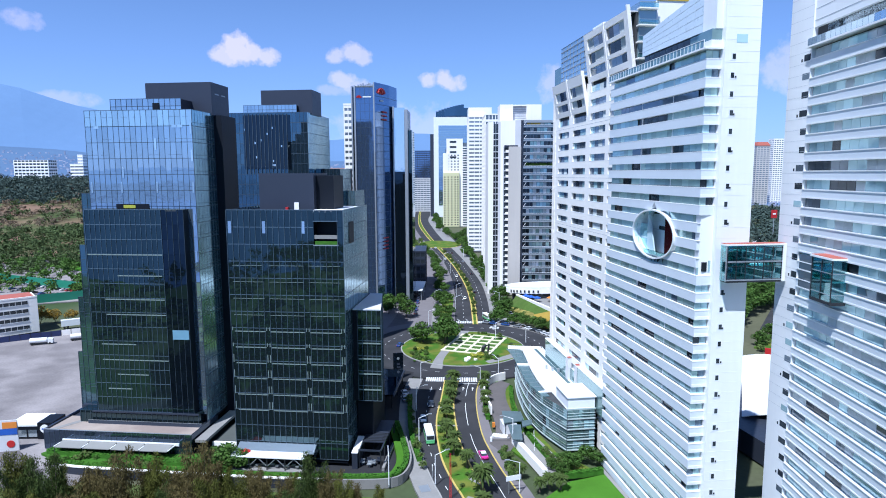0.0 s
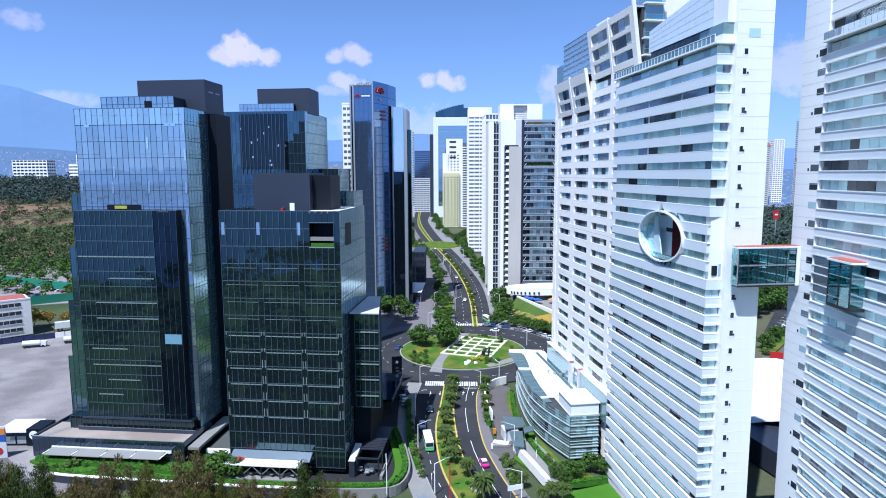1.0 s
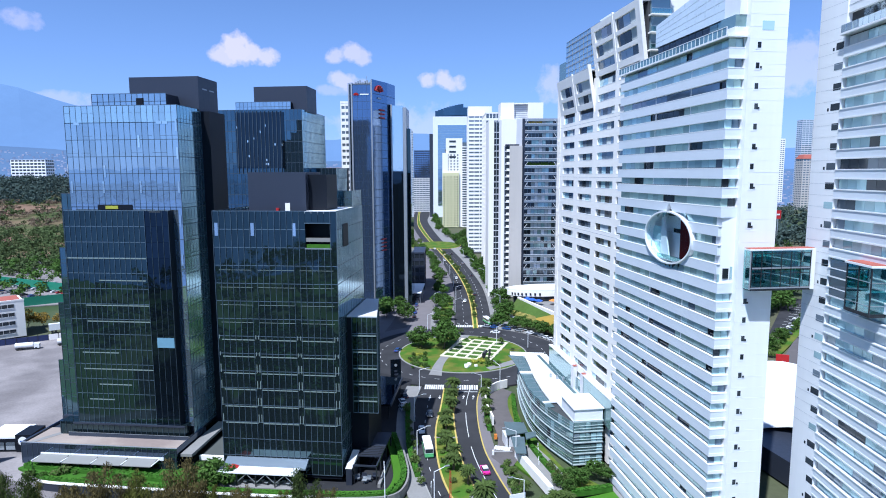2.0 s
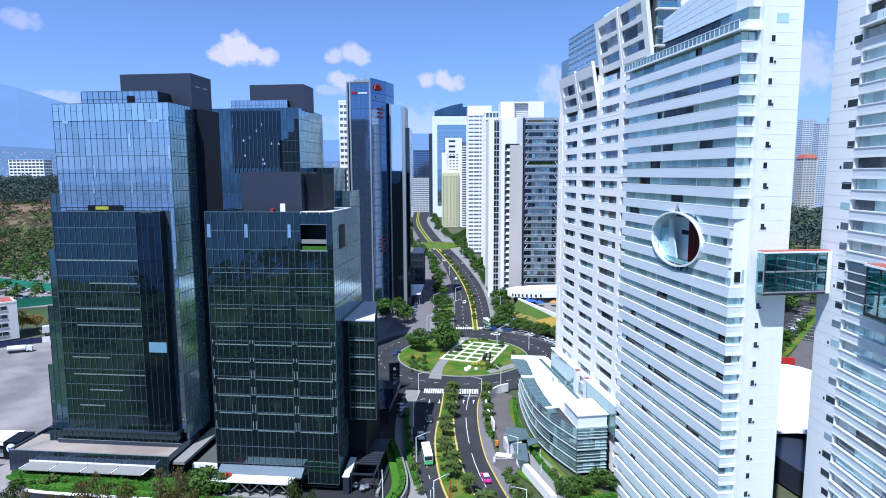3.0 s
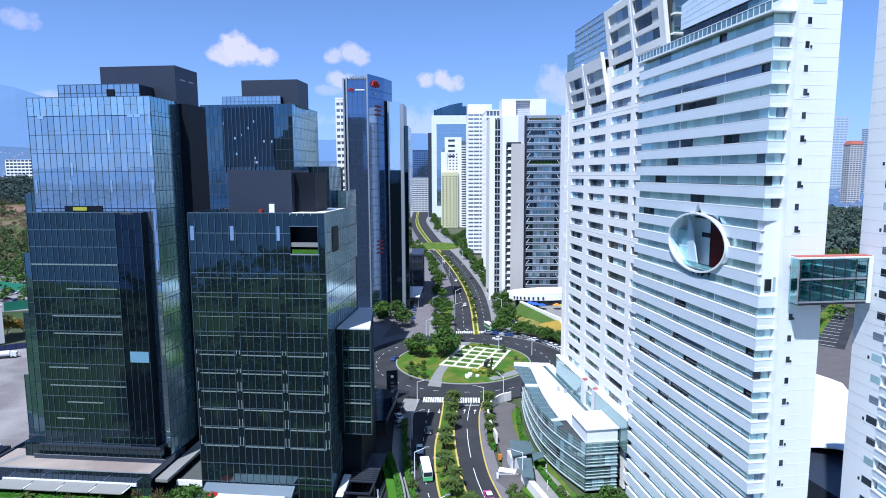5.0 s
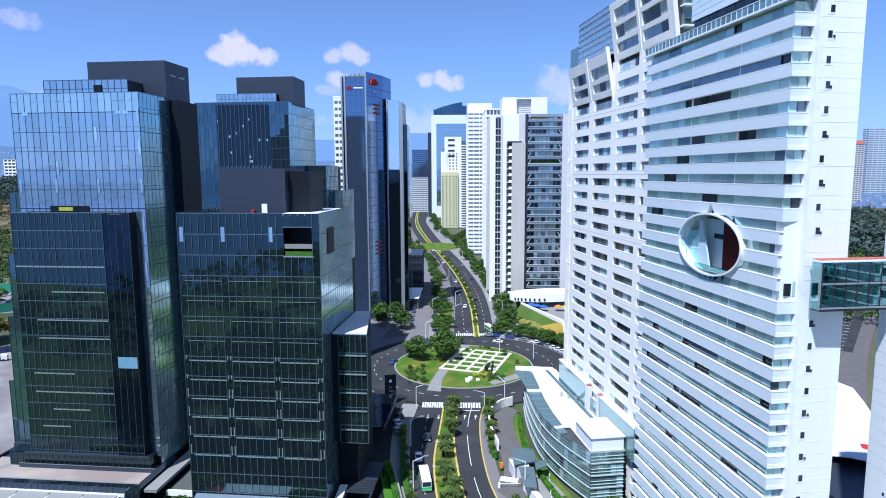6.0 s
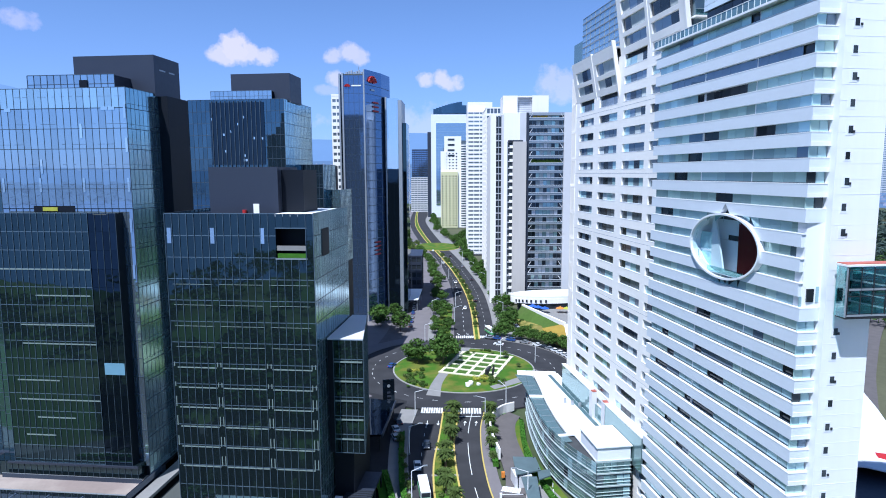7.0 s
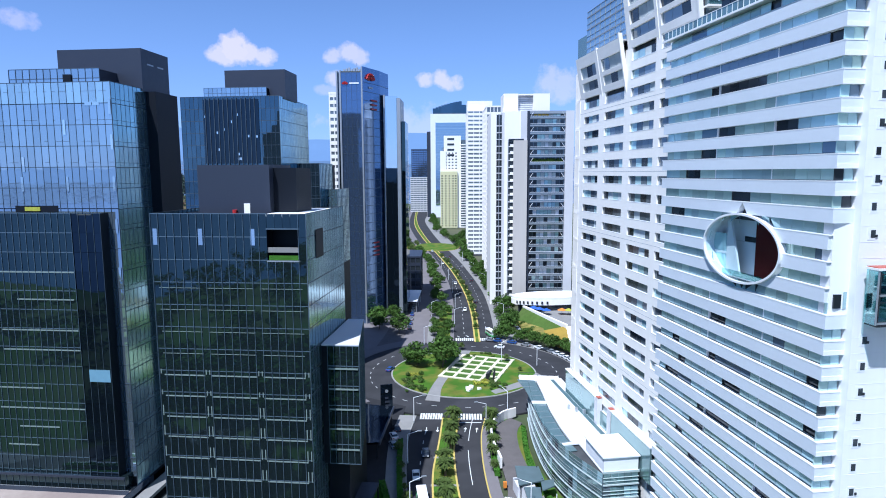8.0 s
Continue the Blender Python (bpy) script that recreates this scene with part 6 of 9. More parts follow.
def box_at(px0, px1, fwd):
    (x0, y0), (x1, y1) = place(px0, fwd), place(px1, fwd)
    return x0, y0, math.hypot(x1 - x0, y1 - y0)


def height(ytop, fwd):
    return 74 + (307 - ytop) / 1085 * fwd


def far_block(name, px0, px1, ytop, fwd, depth, fp, wall, glass, label, n=6, roof=None, turn=-7.5, **kw):
    x, y, w = box_at(px0, px1, fwd)
    return banded_block(name, pose(x, y, 0, 0, 0, turn), w, depth, height(ytop, fwd), fp, M[wall], M[glass], label, n=n, roof=roof, **kw)


# dark banded block with open metal balconies, beige stone flank
def balcony_block():
    x, y, w = box_at(926, 984, 372)
    h = height(216, 372)
    t = thing("balcony_tower", pose(x, y, 0, 0, 0, -7.5), "grey glass apartment block with dark metal balconies and a beige flank", "apartment tower", "towers along the avenue")
    w = 18.5
    part("body", Solid().box(-0.6, w, 0.8, 26, 0, h), M["glass_grey"], t)
    fp, r = 4.05, random.Random(31)
    brace = Solid().tube((0, -0.95, 0), (1.5, -0.95, 2.2), 0.13, 0.13, 6).mesh("brace", M["roof_white"])
    brace_back = Solid().tube((0, -0.95, 2.2), (1.5, -0.95, 0), 0.13, 0.13, 6).mesh("brace", M["roof_white"])
    k = 0
    while 8 + k * fp < h - 3:
        z = 8 + k * fp
        planted = 17 <= k <= 17
        part("balcony_slab", Solid().box(-0.6, w, -1.0, 0.8, z, z + 0.5), M["steel"], t)
        part("balcony_front", Solid().box(-0.4, w - 0.2, -1.0, -0.92, z + 0.5, z + 1.15), M["glass_grey"], t)
        part("handrail", Solid().box(-0.4, w - 0.2, -1.05, -0.9, z + 1.2, z + 1.34), M["roof_white"], t)
        if k % 3 != 1:
            part("brace", brace, None, t, at=(-0.2, 0, z + 1.3))
        if k % 2:
            part("brace", brace_back, None, t, at=(w - 1.9, 0, z + 1.3))
        first, last = r.choice((1, 2, 2, 3)), r.choice((7, 8, 8))
        for i in range(9):
            g = r.choice(("curtain", "roof_white", "glass_teal", "curtain", "glass_sage", "glass_sage")) if first <= i < last and r.random() > 0.12 else "glass_dark"
            if k == 23 and 1 <= i < 5:
                g = "yellow"
            if planted:
                g = "glass_dark"
            part("pane", Solid().box(-0.4 + i * w / 9, -0.6 + (i + 1) * w / 9, 0.68, 0.78, z + 1.0, z + 3.7), M[g], t)
        if planted:
            part("planter", Solid().box(0.6, w - 1, -0.7, 0.3, z + 0.5, z + 1.4), M["grey_panel"], t)
            for i in range(9):
                bush = Solid()
                for _ in range(40):
                    a, b = r.uniform(0, 6.28), r.uniform(-1.2, 1.4)
                    rr = r.uniform(0.5, 1.05)
                    c = Vector((math.cos(a) * math.cos(b) * rr, math.sin(a) * math.cos(b) * 0.5 * rr, 0.9 + math.sin(b) * rr))
                    d1, d2 = Vector((r.uniform(-0.5, 0.5), 0.1, r.uniform(-0.4, 0.4))), Vector((r.uniform(-0.3, 0.3), -0.2, r.uniform(0.2, 0.5)))
                    bush.face(tuple(c - d1), tuple(c + d2), tuple(c + d1), tuple(c - d2))
                part("planted_bush", bush, M["leaf"], t, at=(1.6 + i * 1.9, -0.25, z + 1.3))
        k += 1
    part("top_beam", Solid().box(-0.6, w + 0.4, -1.0, 26, h - 1.5, h), M["steel"], t)
    part("side_post", Solid().box(-2.1, -0.6, -1.0, 26, 0, h), M["graphite"], t)
    part("side_post", Solid().box(w, w + 4.6, -1.1, 26, 0, h), M["grey_panel"], t, "pale grey panelled edge")
    part("flank", Solid().box(-5.5, -2.1, -0.9, 26, 0, h), M["grey_panel"], t)
    part("white_flank", Solid().box(-14.1, -5.5, -0.6, 26, 0, h), M["white_wall"], t)
    low = 89.6
    part("beige_flank", Solid().box(-9.5, -2.1, -2.6, 12, 0, low), M["beige"], t, "plain beige stone flank")
    part("flank_cap", Solid().box(-12.0, -4.0, -2.5, 11, low, low + 0.8), M["graphite"], t)
    part("window_strip", Solid().box(-12.2, -9.5, -1.6, 11, 0, low - 0.5), M["glass_dark"], t)
    for k in range(24):
        part("strip_slab", Solid().box(-11.2, -9.5, -2.1, -1.6, 3.7 * k + 1.0, 3.7 * k + 2.5), M["white_wall"], t)
        part("strip_rail", Solid().box(-12.3, -11.3, -1.8, -1.6, 3.7 * k + 1.0, 3.7 * k + 1.6), M["grey_panel"], t)
    part("strip_post", Solid().box(-12.4, -12.1, -1.9, 0, 0, low), M["steel"], t)
    # plant boxes with a louvred screen set back between them
    part("roof_box", Solid().box(-14.1, -6.2, 5.8, 22, h, 115), M["white_wall"], t, "white plant box on the roof")
    part("roof_box", Solid().box(2.0, 11.0, 5.8, 22, h, 115), M["white_wall"], t, "white plant box on the roof")
    part("roof_screen", Solid().box(-6.2, 2.0, 8.5, 20, h, 114.2), M["grey_panel"], t)
    for k in range(7):
        part("screen_louvre", Solid().box(-6.1, 1.9, 8.2, 8.5, h + 0.8 + 1.1 * k, h + 1.2 + 1.1 * k), M["white_band"], t)
    part("roof_beam", Solid().box(-6.2, 2.0, 6.2, 8.2, 114.2, 114.9), M["white_wall"], t)
    # dark glazed slot between white fins
    part("slot_glass", Solid().box(-18.4, -14.1, 0.8, 24, 0, h - 2), M["glass_dark"], t)
    for k in range(int((h - 3) / 3.6)):
        part("slot_rail", Solid().box(-18.4, -15.5, 0.4, 0.8, 3.6 * k, 3.6 * k + 0.5), M["grey_panel"], t)
    part("slot_post", Solid().box(-17.1, -16.8, 0.3, 0.8, 0, h - 2), M["steel"], t)
    part("slot_fin", Solid().box(-15.5, -14.1, -0.3, 24, 0, h - 1), M["grey_panel"], t)
    part("edge_fin", Solid().box(-21.5, -18.4, 0.0, 24, 0, h - 1), M["white_wall"], t)
    return t


balcony_block()


def oval_canopy():
    x, y = place(965, 345)
    t = thing("oval_canopy", pose(x, y, 0), "white oval roof pavilion with a dark lettered rim", "pavilion")
    o = [(22 * math.cos(2 * math.pi * k / 40), 9 * math.sin(2 * math.pi * k / 40)) for k in range(40)]
    part("roof", Solid().prism(o, 9.8, 10.9), M["roof_white"], t)
    part("rim", Solid().prism([(a * 1.01, b * 1.01) for a, b in o], 7.2, 9.8), M["white_wall"], t)
    for k in range(8):
        a = radians(205 + k * 7)
        part("letter_bar", Solid().box(-0.45, 0.45, -0.1, 0.1, 0, 1.3), M["dark_metal"], t, at=pose(22.4 * math.cos(a), 9.25 * math.sin(a), 7.8, 0, 0, math.degrees(a) + 90))
    part("glazing", Solid().prism([(a * 0.85, b * 0.85) for a, b in o], 0, 7.2), M["glass_dark"], t)
    return t


oval_canopy()
far_block("white_tower", 858, 888, 206, 460, 40, 3.6, "white_wall", "glass_grey", "white apartment slab with narrow window bands", n=5, frac=0.55)
far_block("white_tower", 829, 858, 210, 585, 40, 3.6, "white_wall", "glass_grey", "white apartment tower with stepped balconies", n=3, frac=0.42, roof=[(0.0, 1.4, 0.1, 0.7, 9)])


def stepped_tower():
    """A slim white tower stepping down to a pale yellow lower front, with a stack of rounded balconies."""
    x, y, w = box_at(784, 829, 855)
    h = height(247, 855)
    t = thing("stepped_tower", pose(x, y, 0, 0, 0, -7.5), "slim stepped apartment tower, white above and pale yellow below", "apartment tower", "towers along the avenue")
    part("body", Solid().box(5, w - 8, 2, 30, 0, h), M["white_wall"], t)
    part("shoulder", Solid().box(0, 8, 1, 28, 0, height(272, 855)), M["white_wall"], t)
    part("yellow_front", Solid().box(0.2, w * 0.64, -1.2, 2, 0, height(306, 855)), M["yellow_wall"], t, "pale yellow lower front")
    part("balcony_core", Solid().box(w - 8.5, w - 1, 4, 28, 0, height(254, 855)), M["glass_grey"], t)
    fp = 3.3
    for k in range(int(height(256, 855) / fp)):
        o = [(w - 5 + 5.2 * math.cos(radians(a_)), 4 + 3.4 * math.sin(radians(a_))) for a_ in range(180, 361, 20)]
        part("balcony", Solid().prism(o, fp * k, fp * k + 1.3), M["white_wall"], t)
    pane = Solid().box(-1.0, 1.0, -0.12, 0.0, 0, 1.5).mesh("window", M["glass_dark"])
    for k in range(int(height(308, 855) / fp) - 1):
        for u in (2.4, 7.2, 12.0, 16.8, 20.4):
            part("window", pane, None, t, at=(u, -1.2, 2.0 + fp * k))
    for k in range(4):
        z = h - 5.6 - 7.0 * k
        part("slot_window", Solid().box(9.5, 18.5, 1.8, 2.0, z, z + 2.6), M["glass_dark"], t)
    for k in range(6):
        z = height(304, 855) + 1.5 + 4.0 * k
        for u in (7.5, 12, 16.5, 21):
            part("window", pane, None, t, at=(u, 2.0, z))
    return t


stepped_tower()


def framed_tower():
    """White frame round a sheet of blue glass, a dark curved tower rising behind."""
    x, y, w = box_at(768, 852, 1050)
    h = height(210, 1050)
    t = thing("framed_tower", pose(x, y, 0, 0, 0, -7.5), "white framed office tower with a blue glass front", "office tower", "towers along the avenue")
    part("frame", Solid().box(0, w, 0, 50, 0, h), M["white_band"], t)
    part("blue_glazing", Solid().box(w * 0.10, w * 0.90, -0.6, 0, 20, h - 14), M["glass_front"], t)
    for k in range(int((h - 36) / 4.2)):
        part("floor_rail", Solid().box(w * 0.10, w * 0.90, -0.9, -0.6, 22 + 4.2 * k, 22.5 + 4.2 * k), M["parapet_glass"], t)
    for k in range(int((h - 24) / 4.2)):
        part("window_band", Solid().box(w * 0.72, w * 0.98, -0.4, 0, 20 + 4.2 * k, 21.9 + 4.2 * k), M["glass_grey"], t)
    part("dark_edge", Solid().box(-6, 0, 4, 40, 0, h - 28), M["graphite"], t)
    c = thing("curved_crown_tower", pose(*place(772, 1200), 0, 0, 0, -7.5), "grey glass tower with a curved crown", "office tower", "towers along the avenue")
    hc = height(187, 1200)
    wc = 86.0
    o = [(wc * k / 16, 0) for k in range(17)]
    part("body", Solid().prism([(0, 0), (wc, 0), (wc, 40), (0, 40)], 0, hc - 20), M["glass_c"], c)
    for k in range(16):
        f = (k + 0.5) / 16
        z = hc - 16 * (1 - f) ** 2 if f < 0.62 else hc - 9
        part("crown_panel", Solid().box(wc * k / 16 + 0.02, wc * (k + 1) / 16 - 0.02, -0.5 - 6 * math.sin(math.pi * f), 30, hc - 24, z), M["glass_c"], c)
    return t


framed_tower()
far_block("dark_blue_tower", 735, 768, 268, 1350, 50, 4.0, "graphite", "glass_blue", "dark blue glass office block", n=8, frac=0.72)
far_block("grey_block", 733, 766, 316, 1200, 50, 4.0, "grey_panel", "glass_grey", "low grey office block", n=6)
far_block("white_tower", 612, 634, 188, 365, 24, 3.5, "white_wall", "glass_grey", "white apartment tower with rounded balconies", n=3, frac=0.45)
far_block("pink_block", 574, 614, 298, 560, 30, 3.4, "pink_wall", "glass_dark", "pink brick apartment block", n=8, pier=1.6)
far_block("white_block", 31, 92, 281, 1780, 40, 9.0, "white_wall", "glass_dark", "white office block above dark woods", n=9, frac=0.58, pier=2.2)
far_block("white_block", 130, 153, 288, 1780, 40, 9.0, "white_wall", "glass_dark", "white block above dark woods", n=3, frac=0.4)
far_block("white_block", 144, 153, 272, 1850, 40, 9.0, "white_wall", "glass_grey", "white block above dark woods", n=2, frac=0.3)
for p0, p1, top, fwd, wall in ((1333, 1356, 262, 1400, "beige"), (1362, 1380, 250, 1450, "white_wall"), (1408, 1432, 218, 1500, "grey_panel"), (1437, 1455, 225, 1350, "grey_panel"), (1412, 1436, 285, 1200, "beige"),
                               (1458, 1486, 214, 1800, "grey_panel"), (1490, 1512, 262, 1400, "beige"), (1520, 1556, 235, 1600, "grey_panel"), (1590, 1620, 240, 1500, "white_wall")):
    ft = far_block("far_tower", p0, p1, top, fwd, 24, 4.6, wall, "glass_crown" if wall == "grey_panel" else "glass_grey", "blue-grey glass tower in the distance" if wall == "grey_panel" else "pale apartment tower in the distance", n=4, frac=0.62 if wall == "grey_panel" else 0.45, pier=0.6 if wall == "grey_panel" else 1.6)
    if wall == "beige":
        wf_ = box_at(p0, p1, fwd)[2]
        part("red_roof", Solid().hexa([(-1, -1, height(top, fwd) + 0.6), (wf_ + 1, -1, height(top, fwd) + 0.6), (wf_ + 1, 25, height(top, fwd) + 0.6), (-1, 25, height(top, fwd) + 0.6)],
                                      [(4, 4, height(top, fwd) + 9), (wf_ - 4, 4, height(top, fwd) + 9), (wf_ - 4, 20, height(top, fwd) + 9), (4, 20, height(top, fwd) + 9)]), M["red_tile"], ft, "red hipped roof")
        ft["label"] = "pale apartment tower with a red roof in the distance"
far_block("dark_podium", 700, 752, 446, 395, 30, 4.6, "graphite", "glass_dark", "low dark glass office building beside the blue tower", n=6, frac=0.6)


cv = thing("white_canopy", pose(31, 366, 0, 0, 0, -10), "flat white entrance canopy on thin posts beside the blue tower", "canopy")
part("roof", Solid().box(-5.5, 5.5, -15, 15, 6.0, 6.5), M["roof_white"], cv)
for x_ in (-4.8, 4.8):
    for y_ in (-13.5, 0, 13.5):
        part("post", Solid().tube((x_, y_, 0), (x_, y_, 6.0), 0.22), M["steel"], cv)


def white_house():
    """Four-storey white building with ribbon windows and a red roof."""
    w, h = 42.0, 16.6
    t = thing("white_house", pose(-188.5, 285.0, 0, 0, 0, 34), "white office building with blue-grey ribbon windows and a red roof", "office building")
    part("wall", Solid().box(0, w, 0, 16, 0, h), M["white_wall"], t)
    part("roof", Solid().box(-0.2, w - 1.0, 0.6, 15.6, h, h + 0.35), M["red_tile"], t, "flat red roof covering")
    part("parapet", Solid().box(0, w + 0.1, -0.1, 0.5, h, h + 0.7), M["white_wall"], t)
    n = 4
    for k in range(n):
        z = 1.0 + k * (h - 1) / n
        for i in range(3):
            a = 0.5 + i * (w - 3.4) / 3
            wd = part("window", Solid().box(a, a + (w - 3.4) / 3 - 1.0, -0.12, 0.0, z + 0.9, z + 2.7), M["glass_dark"], t)
            for q in range(1, 5):
                xq = a + ((w - 3.4) / 3 - 1.0) * q / 5
                part("mullion", Solid().box(xq - 0.06, xq + 0.06, -0.16, -0.12, z + 0.9, z + 2.7), M["white_wall"], wd)
            part("sill", Solid().box(a - 0.1, a + (w - 3.4) / 3 - 0.9, -0.22, 0.0, z + 0.85, z + 1.0), M["fascia"], wd)


white_house()

# ---- distance: hazy hills all round, wooded slope, mountain ----


def ring_terrain(r0, r1, steps, n, profile, mat, name, label, a0=0.0, a1=360.0):
    s = Solid()
    for j in range(steps + 1):
        f = j / steps
        rad = r0 + (r1 - r0) * f
        for i in range(n + 1):
            b = a0 + (a1 - a0) * i / n
            s.v.append((rad * math.sin(radians(b)), rad * math.cos(radians(b)), profile(b, f)))
    for j in range(steps):
        for i in range(n):
            a = j * (n + 1) + i
            s.f.append((a, a + 1, a + n + 2, a + n + 1))
    return single(name, s, mat, label, "hills", kind="structure")


def wob(b, k, s):
    return noise.noise(Vector((math.sin(radians(b)) * k, math.cos(radians(b)) * k, s)))


def hill_profile(b, f):
    d = (b + 180) % 360 - 180
    base = 128 + 40 * math.exp(-((d + 26) / 16.0) ** 2) + 50 * wob(b, 3.0, 1.0) + 22 * wob(b, 12.0, 2.0)
    base *= min(1.0, max(0.3, 1.0 - (abs(d) - 80) / 40 * 0.7))
    return -2 + f ** 1.3 * base


RIDGE = [(-180, 110), (-110, 130), (-70, 420), (-40, 650), (-31, 660), (-27, 610), (-22.5, 510), (-16, 400), (-9, 330), (-3, 315), (2, 350), (6, 365), (12, 330), (20, 260), (40, 220), (80, 220), (110, 130), (180, 110)]


def mountain_profile(b, f):
    d = (b + 180) % 360 - 180
    top = float(np.interp(d, [r_[0] for r_ in RIDGE], [r_[1] for r_ in RIDGE])) + 22 * wob(b, 9.0, 7.0) + 9 * wob(b, 40.0, 3.0)
    return 20 + (top - 20) * f


# Hills and mountain glow blue to stand in for distance haze.
ring_terrain(1500, 3300, 10, 220, hill_profile, M["far_hill"], "far_hills", "blue-grey hills with distant housing, haze painted as glow")
ring_terrain(3500, 4600, 5, 300, mountain_profile, M["mountain"], "far_mountain", "blue mountain ridge on the horizon, haze painted as glow")


def far_housing():
    r = random.Random(77)
    s = Solid()
    for _ in range(12000):
        b = r.uniform(-62, 70) if r.random() < 0.75 else r.uniform(100, 260)
        f = 0.9 * r.random()
        rad = 1500 + 1800 * f
        z = hill_profile(b, f)
        x, y = rad * math.sin(radians(b)), rad * math.cos(radians(b))
        w, h = r.uniform(1.8, 4.6), r.uniform(2, 5) * (3 if r.random() < 0.02 else 1)
        s.box(x - w, x + w, y - w * 0.6, y + w * 0.6, z - 4, z + h)
    return single("far_housing", s, M["far_town"], "dense pale housing scattered over far slopes, haze painted as glow", "town", kind="stuff")


far_housing()
# Out of direct view; its blue glow paints haze into the mirror glass.
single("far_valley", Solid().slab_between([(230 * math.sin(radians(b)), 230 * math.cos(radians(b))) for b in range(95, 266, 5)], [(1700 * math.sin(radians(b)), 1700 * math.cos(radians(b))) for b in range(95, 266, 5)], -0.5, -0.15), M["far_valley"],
       "valley floor behind the ravine, painted haze glowing blue", "ground", kind="structure")


def clump(s, c, r, n, size, g, flat=1.0):
    """Leaf sprays on and inside an ellipsoid: small bent quads at random angles."""
    for _ in range(n):
        d = Vector((g.gauss(0, 1), g.gauss(0, 1), g.gauss(0, 1))).normalized()
        rad = 0.55 + 0.5 * g.random()
        p = Vector((c[0] + d.x * r[0] * rad, c[1] + d.y * r[1] * rad, c[2] + d.z * r[2] * rad * flat))
        a = Vector((g.gauss(0, 1), g.gauss(0, 1), g.gauss(0, 0.6))).normalized()
        b = a.cross(d + Vector((g.gauss(0, .4), g.gauss(0, .4), g.gauss(0, .4)))).normalized()
        k = size * (0.6 + 0.8 * g.random())
        s.face(p - a * k - b * k * 0.35, p + a * k * 0.2 - b * k * 0.6, p + a * k, p + b * k * 0.55)


def woods(name, label, pts, mat, g, kind="stuff", n=26, size=0.32):
    """A far wood: one object of many loose crowns at (x, y, z, height, width)."""
    s = Solid()
    for x, y, z, h, w in pts:
        for q in range(3):
            c = (x + g.gauss(0, w * 0.28), y + g.gauss(0, w * 0.28), z + h * (0.45 + 0.17 * q))
            clump(s, c, (w * (0.55 - 0.1 * q), w * (0.55 - 0.1 * q), h * 0.26), n // 3, w * size, g)
        s.tube((x, y, z - 1), (x, y, z + h * 0.5), h * 0.03, h * 0.015, 4)
    return single(name, s, mat, label, "trees", kind=kind)


def slope_height(x, y):
    """The wooded slope west of the towers."""
    d = math.hypot(x, y)
    f = min(1.0, max(0.0, (d - 560) / 1100))
    return -0.5 + 58 * f * f * (3 - 2 * f)


slope = Solid()
NB, NR = 40, 24
for j in range(NR + 1):
    rad = 520 + (1750 - 520) * j / NR
    for i in range(NB + 1):
        b = -62 + 50 * i / NB
        x, y = rad * math.sin(radians(b)), rad * math.cos(radians(b))
        edge = min(1.0, min(i, NB - i) / 6.0)
        slope.v.append((x, y, slope_height(x, y) * edge - 0.4))
for j in range(NR):
    for i in range(NB):
        a = j * (NB + 1) + i
        slope.f.append((a, a + 1, a + NB + 2, a + NB + 1))
single("wooded_slope", slope, M["dry_slope"], "rising scrub slope under dark woods", "hill", kind="structure")

g = random.Random(101)
dark, green, brown = [], [], []
for _ in range(5200):
    b, rad = g.uniform(-50, -14), 560 + 1150 * g.random()
    x, y = rad * math.sin(radians(b)), rad * math.cos(radians(b))
    z = slope_height(x, y)
    grow = 6.5 + rad * 0.0055
    row = (x, y, z, grow * g.uniform(0.6, 1.2), grow * g.uniform(0.7, 1.1))
    if rad > 1130:
        dark.append((x, y, z - 2, row[3] * g.uniform(0.6, 1.45), row[4]))
    elif rad > 850 and g.random() < 0.9:
        if g.random() < 0.55:
            continue
        brown.append((x, y, z, row[3] * 0.7, row[4]))
    else:
        green.append((x, y, z, row[3] * 0.75, row[4] * 0.9))
woods("woods", "dark green woods along a far ridge, haze painted bluish", dark, M["ridge_leaf"], g, n=48, size=0.14)
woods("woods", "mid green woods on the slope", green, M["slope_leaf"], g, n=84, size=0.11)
woods("woods", "dry brown bare trees on the slope", brown, M["leaf_dry"], g, n=60, size=0.10)
park = []
for _ in range(330):
    b, rad = g.uniform(-46, -16), g.uniform(440, 640)
    x, y = rad * math.sin(radians(b)), rad * math.cos(radians(b))
    park.append((x, y, 0, g.uniform(4, 9), g.uniform(4, 8)))
woods("woods", "loose green park trees beyond the car park", park, M["leaf"], g, n=110, size=0.13)
# woods of the ravine behind and below the drone, seen in the mirror glass
behind = []
for _ in range(1100):
    x, y = g.uniform(-260, 260), g.uniform(-235, 92)
    if abs(x - 34 + (y - 40) * 0.12) < 14 and y > -40:
        continue
    if -150 < y < 45 and g.random() < 0.78:
        continue
    behind.append((x, y, -0.4, g.uniform(7, 15), g.uniform(7, 12)))
for _ in range(300):
    x, y = g.uniform(-100, 26), g.uniform(44, 104)
    if abs(x - 34 + (y - 40) * 0.12) > 14:
        behind.append((x, y, -0.4, g.uniform(6, 11), g.uniform(6, 10)))
woods("woods", "dense green woods of the ravine", behind, M["ravine_leaf"], g, n=96, size=0.13)
single("ravine_path", ribbon(sampled([(-70, -95), (-48, -70), (-30, -62), (-18, -40), (-22, -12), (-8, 6), (10, 2)], 50), 2.4, -0.5, -0.2), M["concrete"], "pale footpath winding through the ravine", "path", kind="structure")
right_w = []
